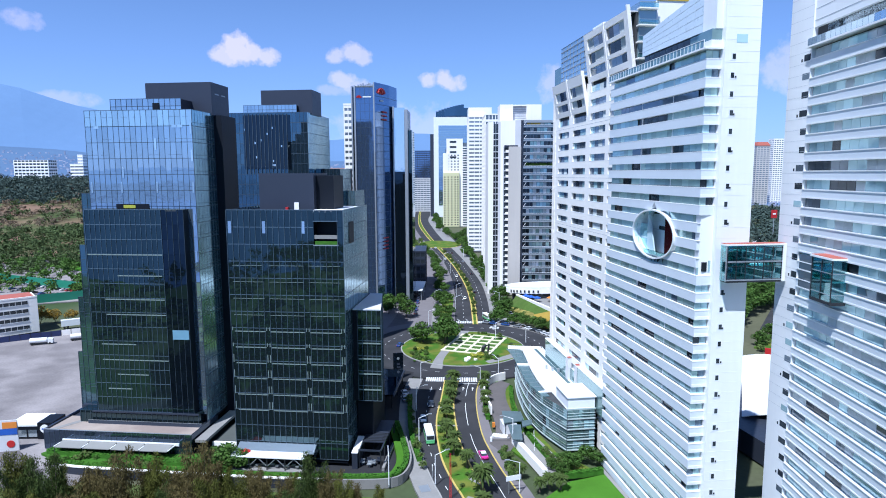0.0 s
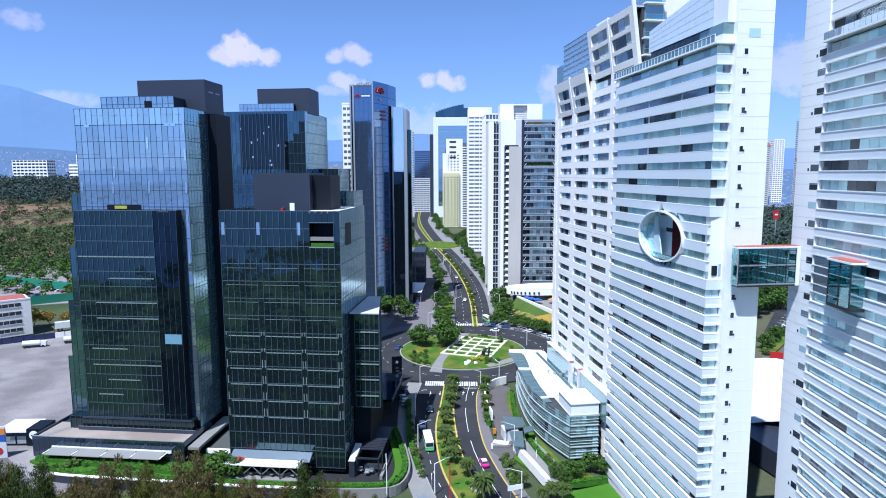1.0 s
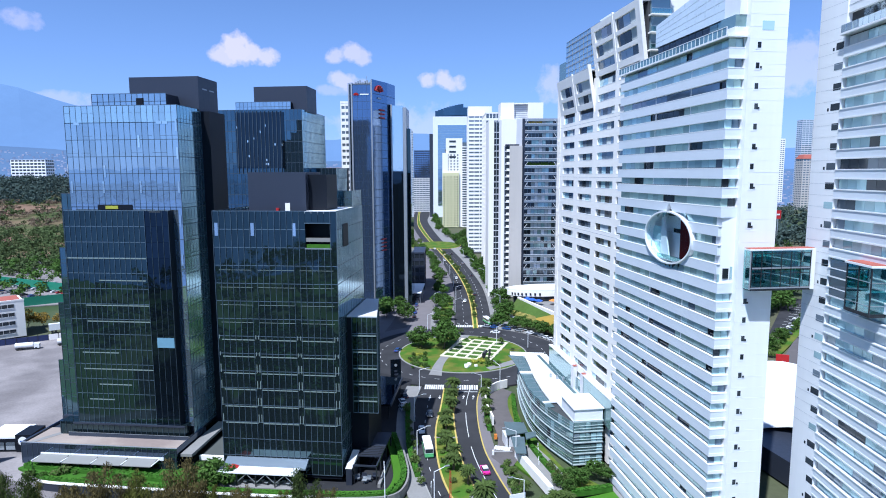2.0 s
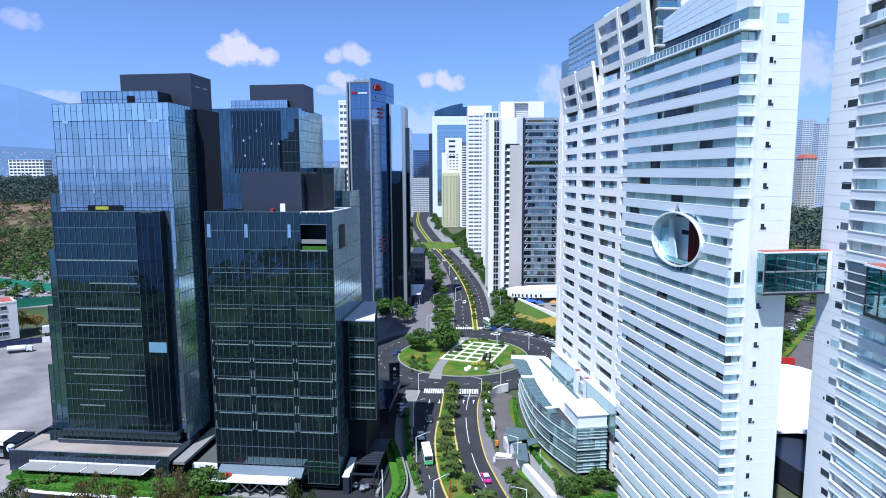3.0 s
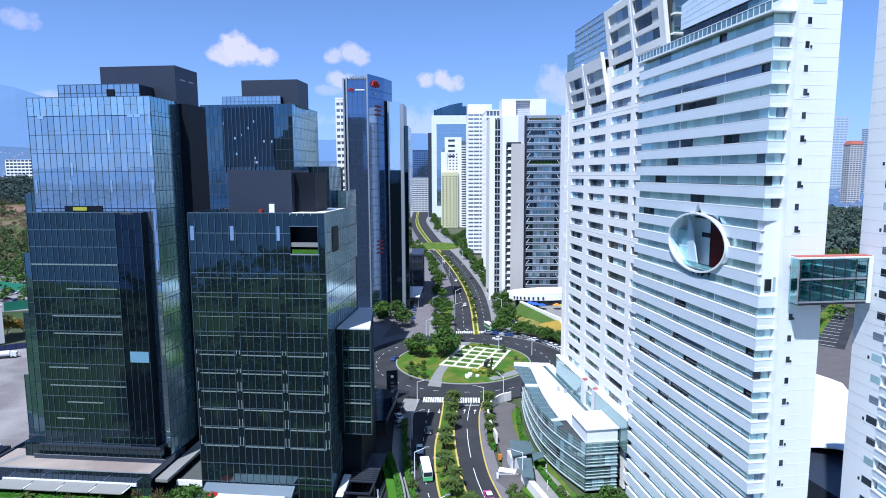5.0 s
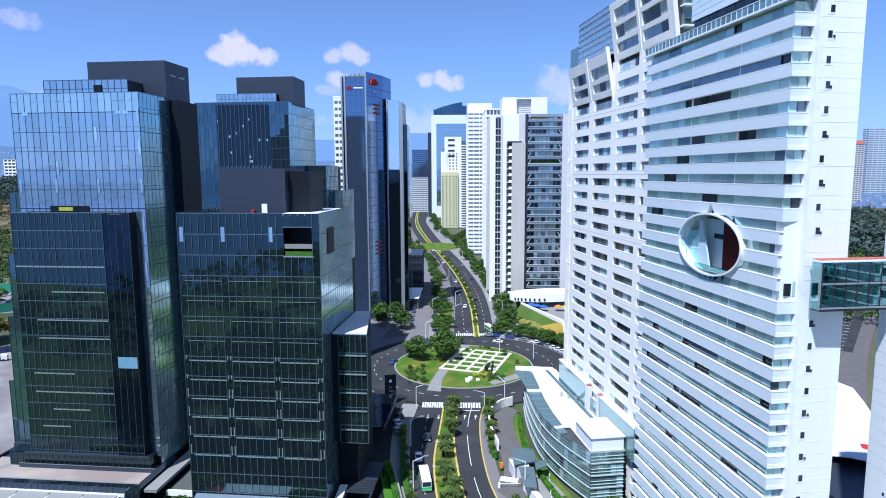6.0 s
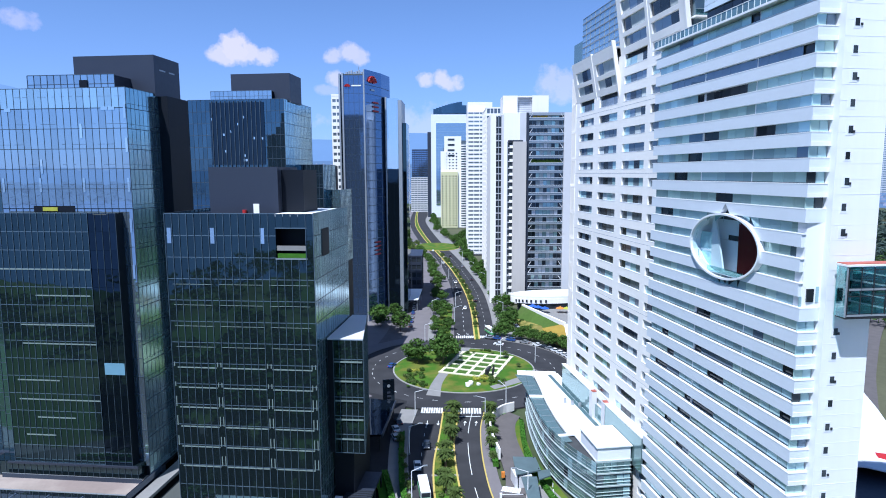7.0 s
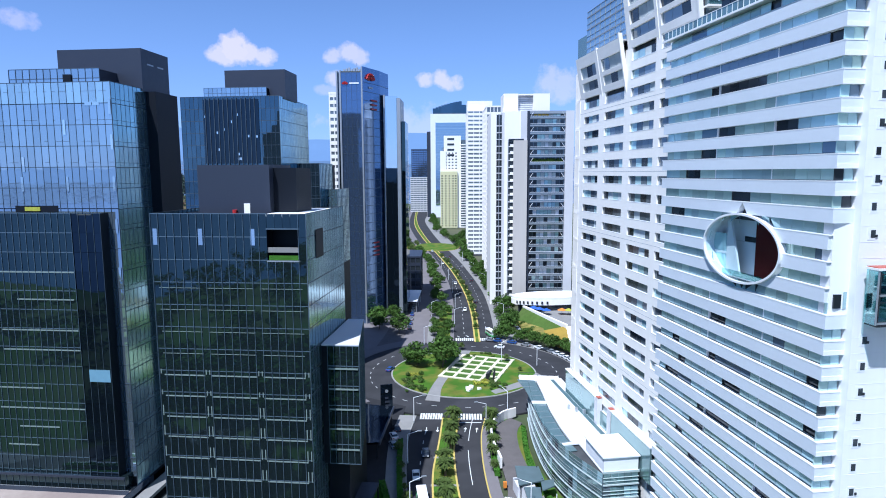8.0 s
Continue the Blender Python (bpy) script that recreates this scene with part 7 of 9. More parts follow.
for _ in range(260):
    b, rad = g.uniform(20, 52), g.uniform(375, 640)
    x, y = rad * math.sin(radians(b)), rad * math.cos(radians(b))
    if x < 84 + (y - 100) * 0.1:
        continue
    right_w.append((x, y, 0, g.uniform(6, 13), g.uniform(6, 10)))
woods("woods", "green trees behind the white towers", right_w, M["leaf"], g, n=150, size=0.09)

far_w = []
for _ in range(700):
    b, rad = g.uniform(22, 52), g.uniform(620, 1300)
    x, y = rad * math.sin(radians(b)), rad * math.cos(radians(b))
    far_w.append((x, y, 0, g.uniform(9, 20), g.uniform(10, 18)))
woods("woods", "dark woods in the valley behind the white towers, haze painted bluish", far_w, M["ridge_leaf"], g, n=60, size=0.13)

# ---- single trees ----


def tree_model(seed, h, w, mat, label, category="tree", cone=False, leaves=420, size=0.42):
    """A tapered trunk with limbs and a crown of many small sprays."""
    g = random.Random(seed)
    t = thing("tree", pose(0, 0, -500), label, category)
    s = Solid()
    bend = [(0, 0, 0)]
    for k in range(1, 5):
        bend.append((bend[-1][0] + g.gauss(0, 0.03) * h, bend[-1][1] + g.gauss(0, 0.03) * h, h * 0.8 * k / 4))
    for k in range(4):
        s.tube(bend[k], bend[k + 1], h * 0.026 * (1 - 0.2 * k), h * 0.026 * (0.8 - 0.2 * k), 7)
    crown = Solid()
    limbs = 11 if cone else 9
    for k in range(limbs):
        f = 0.18 + 0.72 * k / limbs if cone else 0.42 + 0.4 * k / limbs
        base = Vector(bend[min(3, int(f * 4))]).lerp(Vector(bend[min(4, int(f * 4) + 1)]), (f * 4) % 1)
        a = k * 2.4 + g.random()
        reach = w * 0.5 * ((1.05 - f) if cone else (0.7 + 0.3 * g.random()))
        tip = base + Vector((math.cos(a) * reach, math.sin(a) * reach, h * (0.10 if cone else 0.16) * g.uniform(0.4, 1.2)))
        s.tube(base, tip, h * 0.010, h * 0.003, 5)
        rr = w * (0.17 if cone else 0.25) * g.uniform(0.75, 1.25)
        clump(crown, base.lerp(tip, 0.85), (rr, rr, rr * (1.5 if cone else 0.75)), leaves // (limbs + 2), size, g)
        clump(crown, base.lerp(tip, 0.45), (rr * 0.8, rr * 0.8, rr * 0.9), leaves // (limbs * 3), size, g)
    top = Vector(bend[4])
    clump(crown, (top.x, top.y, h * 0.9), (w * 0.14, w * 0.14, h * 0.13) if cone else (w * 0.3, w * 0.3, h * 0.14), leaves // 6, size, g)
    part("trunk", s, M["bark"], t)
    part("crown", crown, mat, t)
    return t


def feather_model(seed, h, w, mat="leaf_olive"):
    """A many-stemmed tree of upright, thin, loose sprays."""
    g = random.Random(seed)
    t = thing("tree", pose(0, 0, -500), "tall feathery olive-green tree on the slope before the towers", "tree")
    s, crown = Solid(), Solid()
    for k in range(11):
        a = g.uniform(0, 6.28)
        lean = w * 0.42 * math.sqrt(g.random())
        hh = h * g.uniform(0.55, 1.0) * (1.05 - 0.5 * lean / w)
        pts = [Vector((math.cos(a) * lean * f ** 1.3 + g.gauss(0, 0.12), math.sin(a) * lean * f ** 1.3 + g.gauss(0, 0.12), hh * f)) for f in (0, 0.25, 0.5, 0.75, 1.0)]
        for q in range(4):
            s.tube(pts[q], pts[q + 1], 0.16 * (1 - 0.22 * q), 0.16 * (0.78 - 0.22 * q), 5)
        for j in range(900):
            f = 0.15 + 0.87 * g.random()
            i = min(3, int(f * 4))
            p = pts[i].lerp(pts[i + 1], min(1.0, f * 4 - i))
            rad = w * 0.16 * (1.12 - f) + 0.25
            p = p + Vector((g.gauss(0, rad), g.gauss(0, rad), g.gauss(0, 0.3)))
            up = Vector((g.gauss(0, 0.38), g.gauss(0, 0.38), 1)).normalized() * g.uniform(0.2, 0.5)
            sd = up.cross(Vector((g.gauss(0, 1), g.gauss(0, 1), 0.1))).normalized() * g.uniform(0.05, 0.12)
            crown.face(p - up * 0.5 - sd * 0.6, p - up * 0.3 + sd, p + up, p + up * 0.2 - sd)
    part("trunk", s, M["bark"], t)
    part("crown", crown, M[mat], t)
    return t


def palm_model(seed, h, label):
    g = random.Random(seed)
    t = thing("palm", pose(0, 0, -500), label, "palm tree")
    s = Solid()
    for k in range(4):
        s.tube((0, 0, h * k / 4), (0, 0, h * (k + 1) / 4), 0.32 - 0.04 * k, 0.28 - 0.04 * k, 8)
    part("trunk", s, M["bark"], t)
    f = Solid()
    for k in range(110):
        a, up = g.uniform(0, 6.28), g.uniform(-0.35, 1.2)
        L = g.uniform(1.4, 2.35)
        prev, side = Vector((0, 0, h)), Vector((-math.sin(a), math.cos(a), 0))
        for j in range(1, 5):
            q = j / 4
            p = Vector((math.cos(a) * L * q * math.cos(up * (1 - q * 0.3)), math.sin(a) * L * q * math.cos(up * (1 - q * 0.3)), h + L * (q * math.sin(up) - 0.55 * q * q)))
            w0, w1 = 0.32 * math.sin(math.pi * (q - 0.2) * 0.9 + 0.3), 0.32 * math.sin(math.pi * min(1, q + 0.02) * 0.92)
            drop = Vector((0, 0, -0.16))
            f.face(prev, prev + side * max(0.06, w0) + drop, p + side * max(0.03, w1) + drop, p)
            f.face(prev, p, p - side * max(0.03, w1) + drop, prev - side * max(0.06, w0) + drop)
            prev = p
    part("frond_crown", f, M["palm_leaf"], t)
    return t


def plant(model, spots, group, g, lo=0.85, hi=1.15, z=0.1):
    """Copies of the models at plan points; each is turned and scaled a little."""
    for x, y, *k in spots:
        f = (k[0] if k else 1.0) * g.uniform(lo, hi)
        m_ = model[g.randrange(len(model))]
        c = copy_thing(m_, pose(x, y, z, 0, 0, g.uniform(0, 360)))
        c.scale = (f, f, f * g.uniform(0.9, 1.1))
        c["group"] = group


g = random.Random(55)
feather = [feather_model(200 + k, 17.5, 10.0 + 0.5 * k, mt) for k, mt in enumerate(("leaf_olive", "leaf_pine", "leaf_olive", "leaf_russet"))]
rounds = [tree_model(300 + k, 6.5, 6.5, M["leaf"], "round leafy street tree beside the avenue", leaves=900, size=0.36) for k in range(4)]
autumn = [tree_model(450, 9.0, 9.0, M["leaf_autumn"], "yellowing autumn tree behind the lot", leaves=900, size=0.4)]
lights = [tree_model(400 + k, 6.0, 5.0, M["leaf_light"], "light green young street tree", leaves=700, size=0.32) for k in range(3)]
palms = [palm_model(500 + k, 3.6, "short feather palm on the planted verge") for k in range(3)]
shrubs = []
for k in range(3):
    gg = random.Random(600 + k)
    s = Solid()
    clump(s, (0, 0, 0.55), (0.9, 0.9, 0.6), 150, 0.2, gg)
    shrubs.append(single("shrub", s, M["leaf"] if k else M["leaf_light"], "low rounded green shrub", "shrub", at=pose(0, 0, -500)))

plant(feather, [(-74, 136, 0.95), (-66, 133, 0.9), (-60.5, 137, 0.7), (-54, 134, 1.0), (-47, 137, 0.95), (-41.5, 134, 0.75), (-36.5, 135, 1.08), (-29, 132, 0.72), (-24, 134, 0.6), (-18, 132, 0.62), (-11.5, 134.5, 0.85), (-8.5, 131, 0.7), (-82, 132, 1.0), (-70, 127, 0.85), (-62, 127, 0.8), (-56, 128, 0.8), (-50, 126, 0.75), (-43, 127, 0.7), (-38, 128, 0.75), (-33, 126, 0.65), (-27, 126, 0.6), (-21, 125, 0.55), (-15, 126, 0.6), (-78, 142, 0.75), (-71, 145, 0.6), (-62, 143, 0.55), (-50, 141, 0.5), (-43, 140, 0.5), (-26, 138, 0.45), (-17, 137, 0.4), (-90, 136, 0.9), (-5, 127, 0.5), (-86, 127, 0.9), (-68, 139, 0.6), (-32, 137, 0.6), (-3, 130, 0.42), (2.5, 129, 0.35)], "trees on the slope", g, lo=0.86, hi=1.14, z=-0.5)
plant(rounds, [(-33.5, 152.5, 1.05), (-31, 151, 0.8), (-38, 154, 0.9), (-36, 151, 0.75)], "trees by the towers", g)
plant(rounds, [(25.5, 262, 1.3), (34.5, 258.5, 1.5), (36.5, 264, 1.35), (22.8, 265, 0.8)], "trees on the island", g, z=0.2)
med = [(a[0] * 0.5 + b[0] * 0.5, a[1] * 0.5 + b[1] * 0.5) for a, b in zip(sampled(MED_L, 200), sampled(MED_R, 200))]
plant(palms, [(25.0, 145, 1.2), (22.6, 152.5, 1.25), (23.4, 156.5, 1.15), (22.4, 163, 1.2), (22.8, 168, 1.0), (24.0, 176, 1.15), (25.0, 181.5, 1.1), (27.2, 189, 1.1), (28.4, 196, 1.05), (30.2, 204.5, 1.2), (31.2, 210, 0.9), (26.5, 133, 1.3), (25.0, 124, 1.2)], "palms on the median", g, lo=0.85, hi=1.2, z=0.15)
plant(palms, [(41.2, 204, 1.0), (39.6, 197, 0.9), (38.8, 189, 0.9), (37.2, 183, 0.8), (36.2, 177, 0.7), (36.6, 147, 0.62), (37.0, 143.0, 0.6), (37.4, 138.5, 0.7), (42.4, 132.5, 0.95), (39.8, 131, 0.9), (44.8, 131.2, 0.9)], "palms on the verge", g)
plant(rounds, [(49.6, 141.5, 0.72), (51.6, 140.0, 0.6), (56.6, 143.5, 0.62), (58.6, 142, 0.42), (47.2, 137.5, 0.5), (53.6, 143.8, 0.4), (45.6, 141, 0.4)], "trees by the lawn", g)
row = sampled(FAR_R, 400)
plant(rounds, [(p[0] + 5 + g.uniform(-1.5, 6), p[1] + g.uniform(-2, 2), g.uniform(0.7, 1.25)) for p in row if 300 < p[1] < 560][::2], "street trees along the avenue", g)
plant(rounds, [(p[0] + 6 + g.uniform(-1.5, 9), p[1] + g.uniform(-2, 2), g.uniform(0.8, 1.4)) for p in row if 560 < p[1] < 1300][::6], "street trees along the avenue", g)
row = sampled(FAR_L, 400)
plant(rounds, [(p[0] - 5 - g.uniform(0, 6), p[1] + g.uniform(-2, 2), g.uniform(0.6, 1.0)) for p in row if 305 < p[1] < 620][::3], "street trees along the avenue", g)
plant(lights, [(p[0] - 4 - g.uniform(0, 14), p[1] + g.uniform(-2, 2), g.uniform(0.7, 1.2)) for p in row if 600 < p[1] < 1300][::6], "street trees along the avenue", g)
plant(lights, [(p[0] + 1.2, p[1], g.uniform(0.5, 0.8)) for p in sampled(FAR_ML, 400) if 310 < p[1] < 560][::6], "young trees on the far median", g)
plant(rounds, [(ISLAND[0] + 48 * math.cos(radians(a)) + g.uniform(-1.5, 1.5), ISLAND[1] + 48 * math.sin(radians(a)) + g.uniform(-1.5, 1.5), g.uniform(0.6, 0.95)) for a in range(8, 66, 4)], "trees round the crossing", g)
plant(lights, [(13.7 + g.uniform(-0.3, 0.3), y, g.uniform(0.28, 0.45)) for y in range(146, 196, 5)], "trees by the pavement", g)
plant(lights, [(60, 262, 0.5), (62, 250, 0.35), (20.8, 250, 0.3), (45.5, 281, 0.5)], "trees on the island", g, z=0.2)
plant(shrubs, [(22 + g.uniform(-3, 4), 240 + g.uniform(-7, 12), g.uniform(0.6, 1.3)) for _ in range(26)] + [(50 + g.uniform(-4, 4), 236 + g.uniform(-4, 3), g.uniform(0.5, 1.1)) for _ in range(16)]
      + [(45 + g.uniform(-12, 14), 270 + g.uniform(-3, 3), g.uniform(0.5, 1.0)) for _ in range(12)], "shrubs on the island", g, z=0.2)
plant(shrubs, [(p[0] + g.uniform(-2, 2), p[1], g.uniform(0.6, 1.3)) for p in med if p[1] > 110][::6], "shrubs on the median", g, z=0.15)
plant(shrubs, [(-80 + 1.25 * k + g.uniform(-0.5, 0.5), 165.5 - 0.33 * 1.25 * k + g.uniform(-3.5, 1.0), g.uniform(0.8, 1.7)) for k in range(0, 40, 2)], "shrubs before the podium", g, z=0.4)
plant(shrubs, [(35.2 + g.uniform(-0.6, 1.6), 137 + 0.62 * k, g.uniform(0.6, 1.25)) for k in range(28)], "shrubs on the verge", g, z=0.1)
plant(lights, [(47.5 + g.uniform(-1.5, 2), 138 + 1.6 * k, g.uniform(0.28, 0.5)) for k in range(8)], "small trees on the terrace", g, z=0.1)
plant(rounds, [(118 + g.uniform(-14, 22), 600 + 7 * k, g.uniform(1.0, 1.7)) for k in range(16)] + [(40 + g.uniform(-10, 8), 560 + 10 * k, g.uniform(0.8, 1.4)) for k in range(12)], "trees round the far crossing", g)
plant(rounds, [(22 + 0.11 * (y - 290) - g.uniform(2, 14), y, g.uniform(0.9, 1.5)) for y in range(310, 450, 9)], "trees by the blue tower", g)
plant(shrubs, [(72 + 12 * g.random(), 296 + 30 * g.random(), g.uniform(0.9, 1.8)) for _ in range(24)], "shrubs on the planted roof", g, z=1.2)
plant(rounds, [(168, 236, 0.9), (173, 241, 0.6), (181, 249, 1.0), (188, 256, 0.7), (205, 268, 0.6), (214, 305, 1.9), (222, 312, 2.1), (231, 318, 1.9), (243, 330, 2.1), (206, 298, 1.8), (258, 344, 2.0), (196, 290, 1.9), (186, 282, 1.7), (270, 330, 2.0), (178, 270, 1.6), (184, 276, 1.5)], "trees round the rear car park", g)
plant(shrubs, [(164 + 3.1 * k, 231 + 2.9 * k + g.uniform(-1.6, 1.6), g.uniform(1.0, 2.2)) for k in range(22)], "shrubs on the rear verge", g, z=0.1)
plant(rounds, [(40.5, 300, 0.7), (43.5, 309, 0.8), (45.5, 320, 0.6), (38.5, 294, 0.55), (49.5, 343, 0.7)], "trees on the verge", g)
plant(autumn, [(-161, 324, 1.0), (-155, 327, 0.8), (-149, 329, 0.75)], "trees behind the lot", g)
for m_ in feather + rounds + lights + palms + autumn:
    for c_ in list(m_.children):
        bpy.data.objects.remove(c_)
    bpy.data.objects.remove(m_)
for m_ in shrubs:
    bpy.data.objects.remove(m_)

# ---- forecourt of the glass towers ----


def block_front():
    """Planter, retaining wall and hedge round the foot of the square block."""
    edge = sampled([(-76, 157.5), (-69.7, 155.3), (-50, 150.2), (-30, 145.0), (-12.3, 141.2), (1.5, 139.2), (7.0, 139.8), (9.6, 143.5), (10.9, 150), (10.6, 160), (9.6, 172)], 90)
    w = single("retaining_wall", Solid().slab_between(offset(edge, 0.0), offset(edge, -0.45), -0.5, 1.9), M["concrete"], "pale concrete retaining wall curving round the planter", "wall")
    low = [p for p in edge if p[0] < -9]
    single("coping", Solid().slab_between(offset(low, 0.1), offset(low, -0.75), 1.9, 2.12), M["white_wall"], "pale coping along the retaining wall", "coping", kind="structure")
    # Added dark sheet stands in for the shade under the coping.
    single("dark_screen", Solid().slab_between(offset(low, -0.5), offset(low, -0.6), -0.5, 1.6), M["graphite"], "dark sheet standing in for the shade below the coping", "fence", kind="structure")
    single("hedge", hedge_strip(offset(edge, 0.9), 1.3, 1.3, 2.5, 4), M["hedge"], "clipped bright green hedge on the retaining wall", "hedge")
    single("planter_lawn", Solid().slab_between(offset(edge, 3.4), offset(edge, 0.2), -0.4, 1.5), M["lawn_bright"], "green planting bed behind the hedge", "planting bed", kind="structure")


def hedge_strip(line, width, z0, z1, seed):
    """A hedge with an uneven, leafy surface."""
    g = random.Random(seed)
    s = Solid()
    a, b = offset(line, width / 2), offset(line, -width / 2)
    s.slab_between(a, b, z0, z1 - 0.15)
    for k in range(len(line) - 1):
        for _ in range(26):
            q = g.random()
            f = g.random()
            x = (a[k][0] * (1 - q) + a[k + 1][0] * q) * (1 - f) + (b[k][0] * (1 - q) + b[k + 1][0] * q) * f
            y = (a[k][1] * (1 - q) + a[k + 1][1] * q) * (1 - f) + (b[k][1] * (1 - q) + b[k + 1][1] * q) * f
            p = Vector((x, y, z1 - 0.2 + 0.25 * g.random()))
            u = Vector((g.gauss(0, 1), g.gauss(0, 1), g.gauss(0, .5))).normalized() * 0.28
            v = u.cross(Vector((g.gauss(0, .4), g.gauss(0, .4), 1))).normalized() * 0.2
            s.face(p - u, p - v, p + u, p + v)
    return s


block_front()
single("garden_bed", Solid().prism([(-86, 168), (-70, 156), (-46, 149.6), (-30, 145.4), (-27, 152), (-43, 161.5), (-83, 171.5)], -0.5, 0.6), M["hedge"], "dense green planting along the podium", "planting bed", kind="structure")
single("hedge", hedge_strip(sampled([(-84, 168.4), (-64, 162.0), (-47, 156), (-34, 151.8)], 60), 2.2, 0.3, 1.7, 21), M["hedge"], "bright green hedge before the podium", "hedge")
single("hedge", hedge_strip(sampled([(-34, 152.8), (-31, 155), (-29.5, 158)], 12), 3.2, 0.3, 2.0, 22), M["hedge"], "bright green hedge between the towers", "hedge")


def terrace_pavilion():
    t = thing("terrace_pavilion", pose(-4.6, 149.4, 0, 0, 0, LEFT), "open terrace pavilion with a white roof on dark steel trusses", "pavilion")
    part("roof", Solid().box(-28.6, -9.6, -6.2, -2.8, 4.6, 4.85), M["roof_white"], t)
    part("rear_roof", Solid().prism([(-28.4, -2.8), (-8.2, -2.8), (-8.2, -0.3), (-28.4, -0.3)], lambda x, y: 4.4, lambda x, y: 4.7 + (y + 2.8) * 0.5), M["glass_grey"], t)
    part("back_wall", Solid().box(-28.4, -9.8, -2.9, -2.7, 1.5, 4.6), M["black_clad"], t)
    part("deck", Solid().box(-28.6, -9.6, -6.4, -2.8, 1.0, 1.55), M["concrete"], t)
    for k in range(5):
        x = -28.3 + k * 4.6
        part("post", Solid().box(x - 0.12, x + 0.12, -6.1, -5.9, 1.5, 4.6), M["dark_metal"], t)
        if k < 4:
            part("brace", Solid().tube((x, -5.9, 2.4), (x + 2.3, -5.9, 4.5), 0.09), M["steel"], t)
            part("brace", Solid().tube((x + 4.6, -5.9, 2.4), (x + 2.3, -5.9, 4.5), 0.09), M["steel"], t)
    part("parasol", Solid().tube((-25.6, -3.6, 4.9), (-25.6, -3.6, 5.6), 1.4, 0.2, 8), M["red"], t, "red fabric roof cover")
    return t


terrace_pavilion()
for k in range(14):
    s = Solid().tube((0, 0, 0), (0, 0, 0.7), 0.05, 0.05, 5).box(-0.45, 0.45, -0.45, 0.45, 0.7, 0.76)
    m_ = pose(-4.6, 149.4, 1.55, 0, 0, LEFT) @ pose(-27.3 + k * 1.3, -5.0 + 0.8 * (k % 2), 0)
    single("cafe_table", s, M["steel"], "small pale cafe table on the terrace", "table", "terrace tables", at=m_)


def portal():
    t = thing("entrance_portal", pose(-1.2, 153.6, 0, 0, 0, LEFT), "dark slatted entrance pergola beside the glass block", "pergola")
    part("roof", Solid().box(0, 6.0, 0, 14, 4.7, 5.0), M["graphite"], t)
    part("roof_light", Solid().box(1.2, 5.0, 0.6, 5.5, 5.0, 5.08), M["graphite"], t)
    part("flank_wall", Solid().box(-1.4, 0.0, -5.5, 2, 0, 4.2), M["graphite"], t)
    part("wall_cap", Solid().prism([(-1.5, -5.6), (0.1, -5.6), (0.1, 2), (-1.5, 2)], 4.2, lambda x, y: 4.3 + (y + 5.6) * 0.16), M["grey_panel"], t)
    for k in range(6):
        part("slat", Solid().box(0.2, 6.0, 0.4 + k * 0.9, 0.6 + k * 0.9, 5.0, 5.2), M["dark_metal"], t)
    for x, y in ((0.3, -4.6), (5.8, -4.6), (0.3, 0.2), (5.8, 0.2), (5.8, 7), (5.8, 13.6)):
        part("post", Solid().box(x - 0.15, x + 0.15, y - 0.15, y + 0.15, 0, 4.8), M["dark_metal"], t)
    part("front_beam", Solid().box(0.1, 6.0, -4.8, -4.5, 4.5, 4.9), M["graphite"], t)
    part("side_beam", Solid().box(5.7, 6.0, -4.8, 14, 4.5, 4.95), M["graphite"], t)
    part("ramp", Solid().box(6.3, 7.0, -6, 14, 0, 1.0), M["concrete"], t)
    return t


portal()
for k, (dx, dy) in enumerate(((0.8, -3.4), (2.2, -2.6), (3.6, -3.6), (4.8, -2.4), (2.8, -4.4))):
    s = Solid().tube((0, 0, 0), (0, 0, 0.9), 0.06, 0.06, 5).box(-0.6, 0.6, -0.5, 0.5, 0.9, 0.98).box(-0.55, 0.55, 0.6, 0.75, 0, 1.5)
    single("garden_bench", s, M["graphite"] if k % 2 else M["steel"], "grey terrace bench beneath the pergola", "bench", "terrace benches", at=pose(-1.2, 153.6, 0.1, 0, 0, LEFT) @ pose(dx, dy, 0))

cn = thing("drop_off_canopy", Matrix(), "flat navy canopy at the tower's drop-off", "canopy")
part("roof", Solid().prism([(3.0, 186.5), (8.6, 186.0), (13.6, 209.4), (4.0, 213.5)], 4.6, 5.1), M["glass_black"], cn)
part("fascia", Solid().prism([(8.4, 185.8), (8.8, 185.8), (13.8, 209.5), (13.4, 209.6)], 4.3, 5.2), M["graphite"], cn)
for x, y in ((8.0, 187.5), (10.6, 198.5), (12.8, 208.5)):
    part("post", Solid().tube((x, y, 0), (x, y, 4.7), 0.2), M["dark_metal"], cn)
tm = thing("totem_sign", pose(11.8, 216.0, 0, 0, 0, 6), "tall navy totem sign with pale bars", "sign")
part("panel", Solid().box(-1.8, 1.8, -0.35, 0.35, 0, 9.5), M["glass_black"], tm)
for k in range(3):
    part("bar", Solid().box(-0.5, 0.5 + 0.3 * k, -0.42, -0.36, 5.2 - k * 1.2, 5.8 - k * 1.2), M["graphite"], tm)
part("emblem", Solid().tube((0, -0.38, 7.6), (0, -0.46, 7.6), 0.5, 0.5, 12), M["steel"], tm)

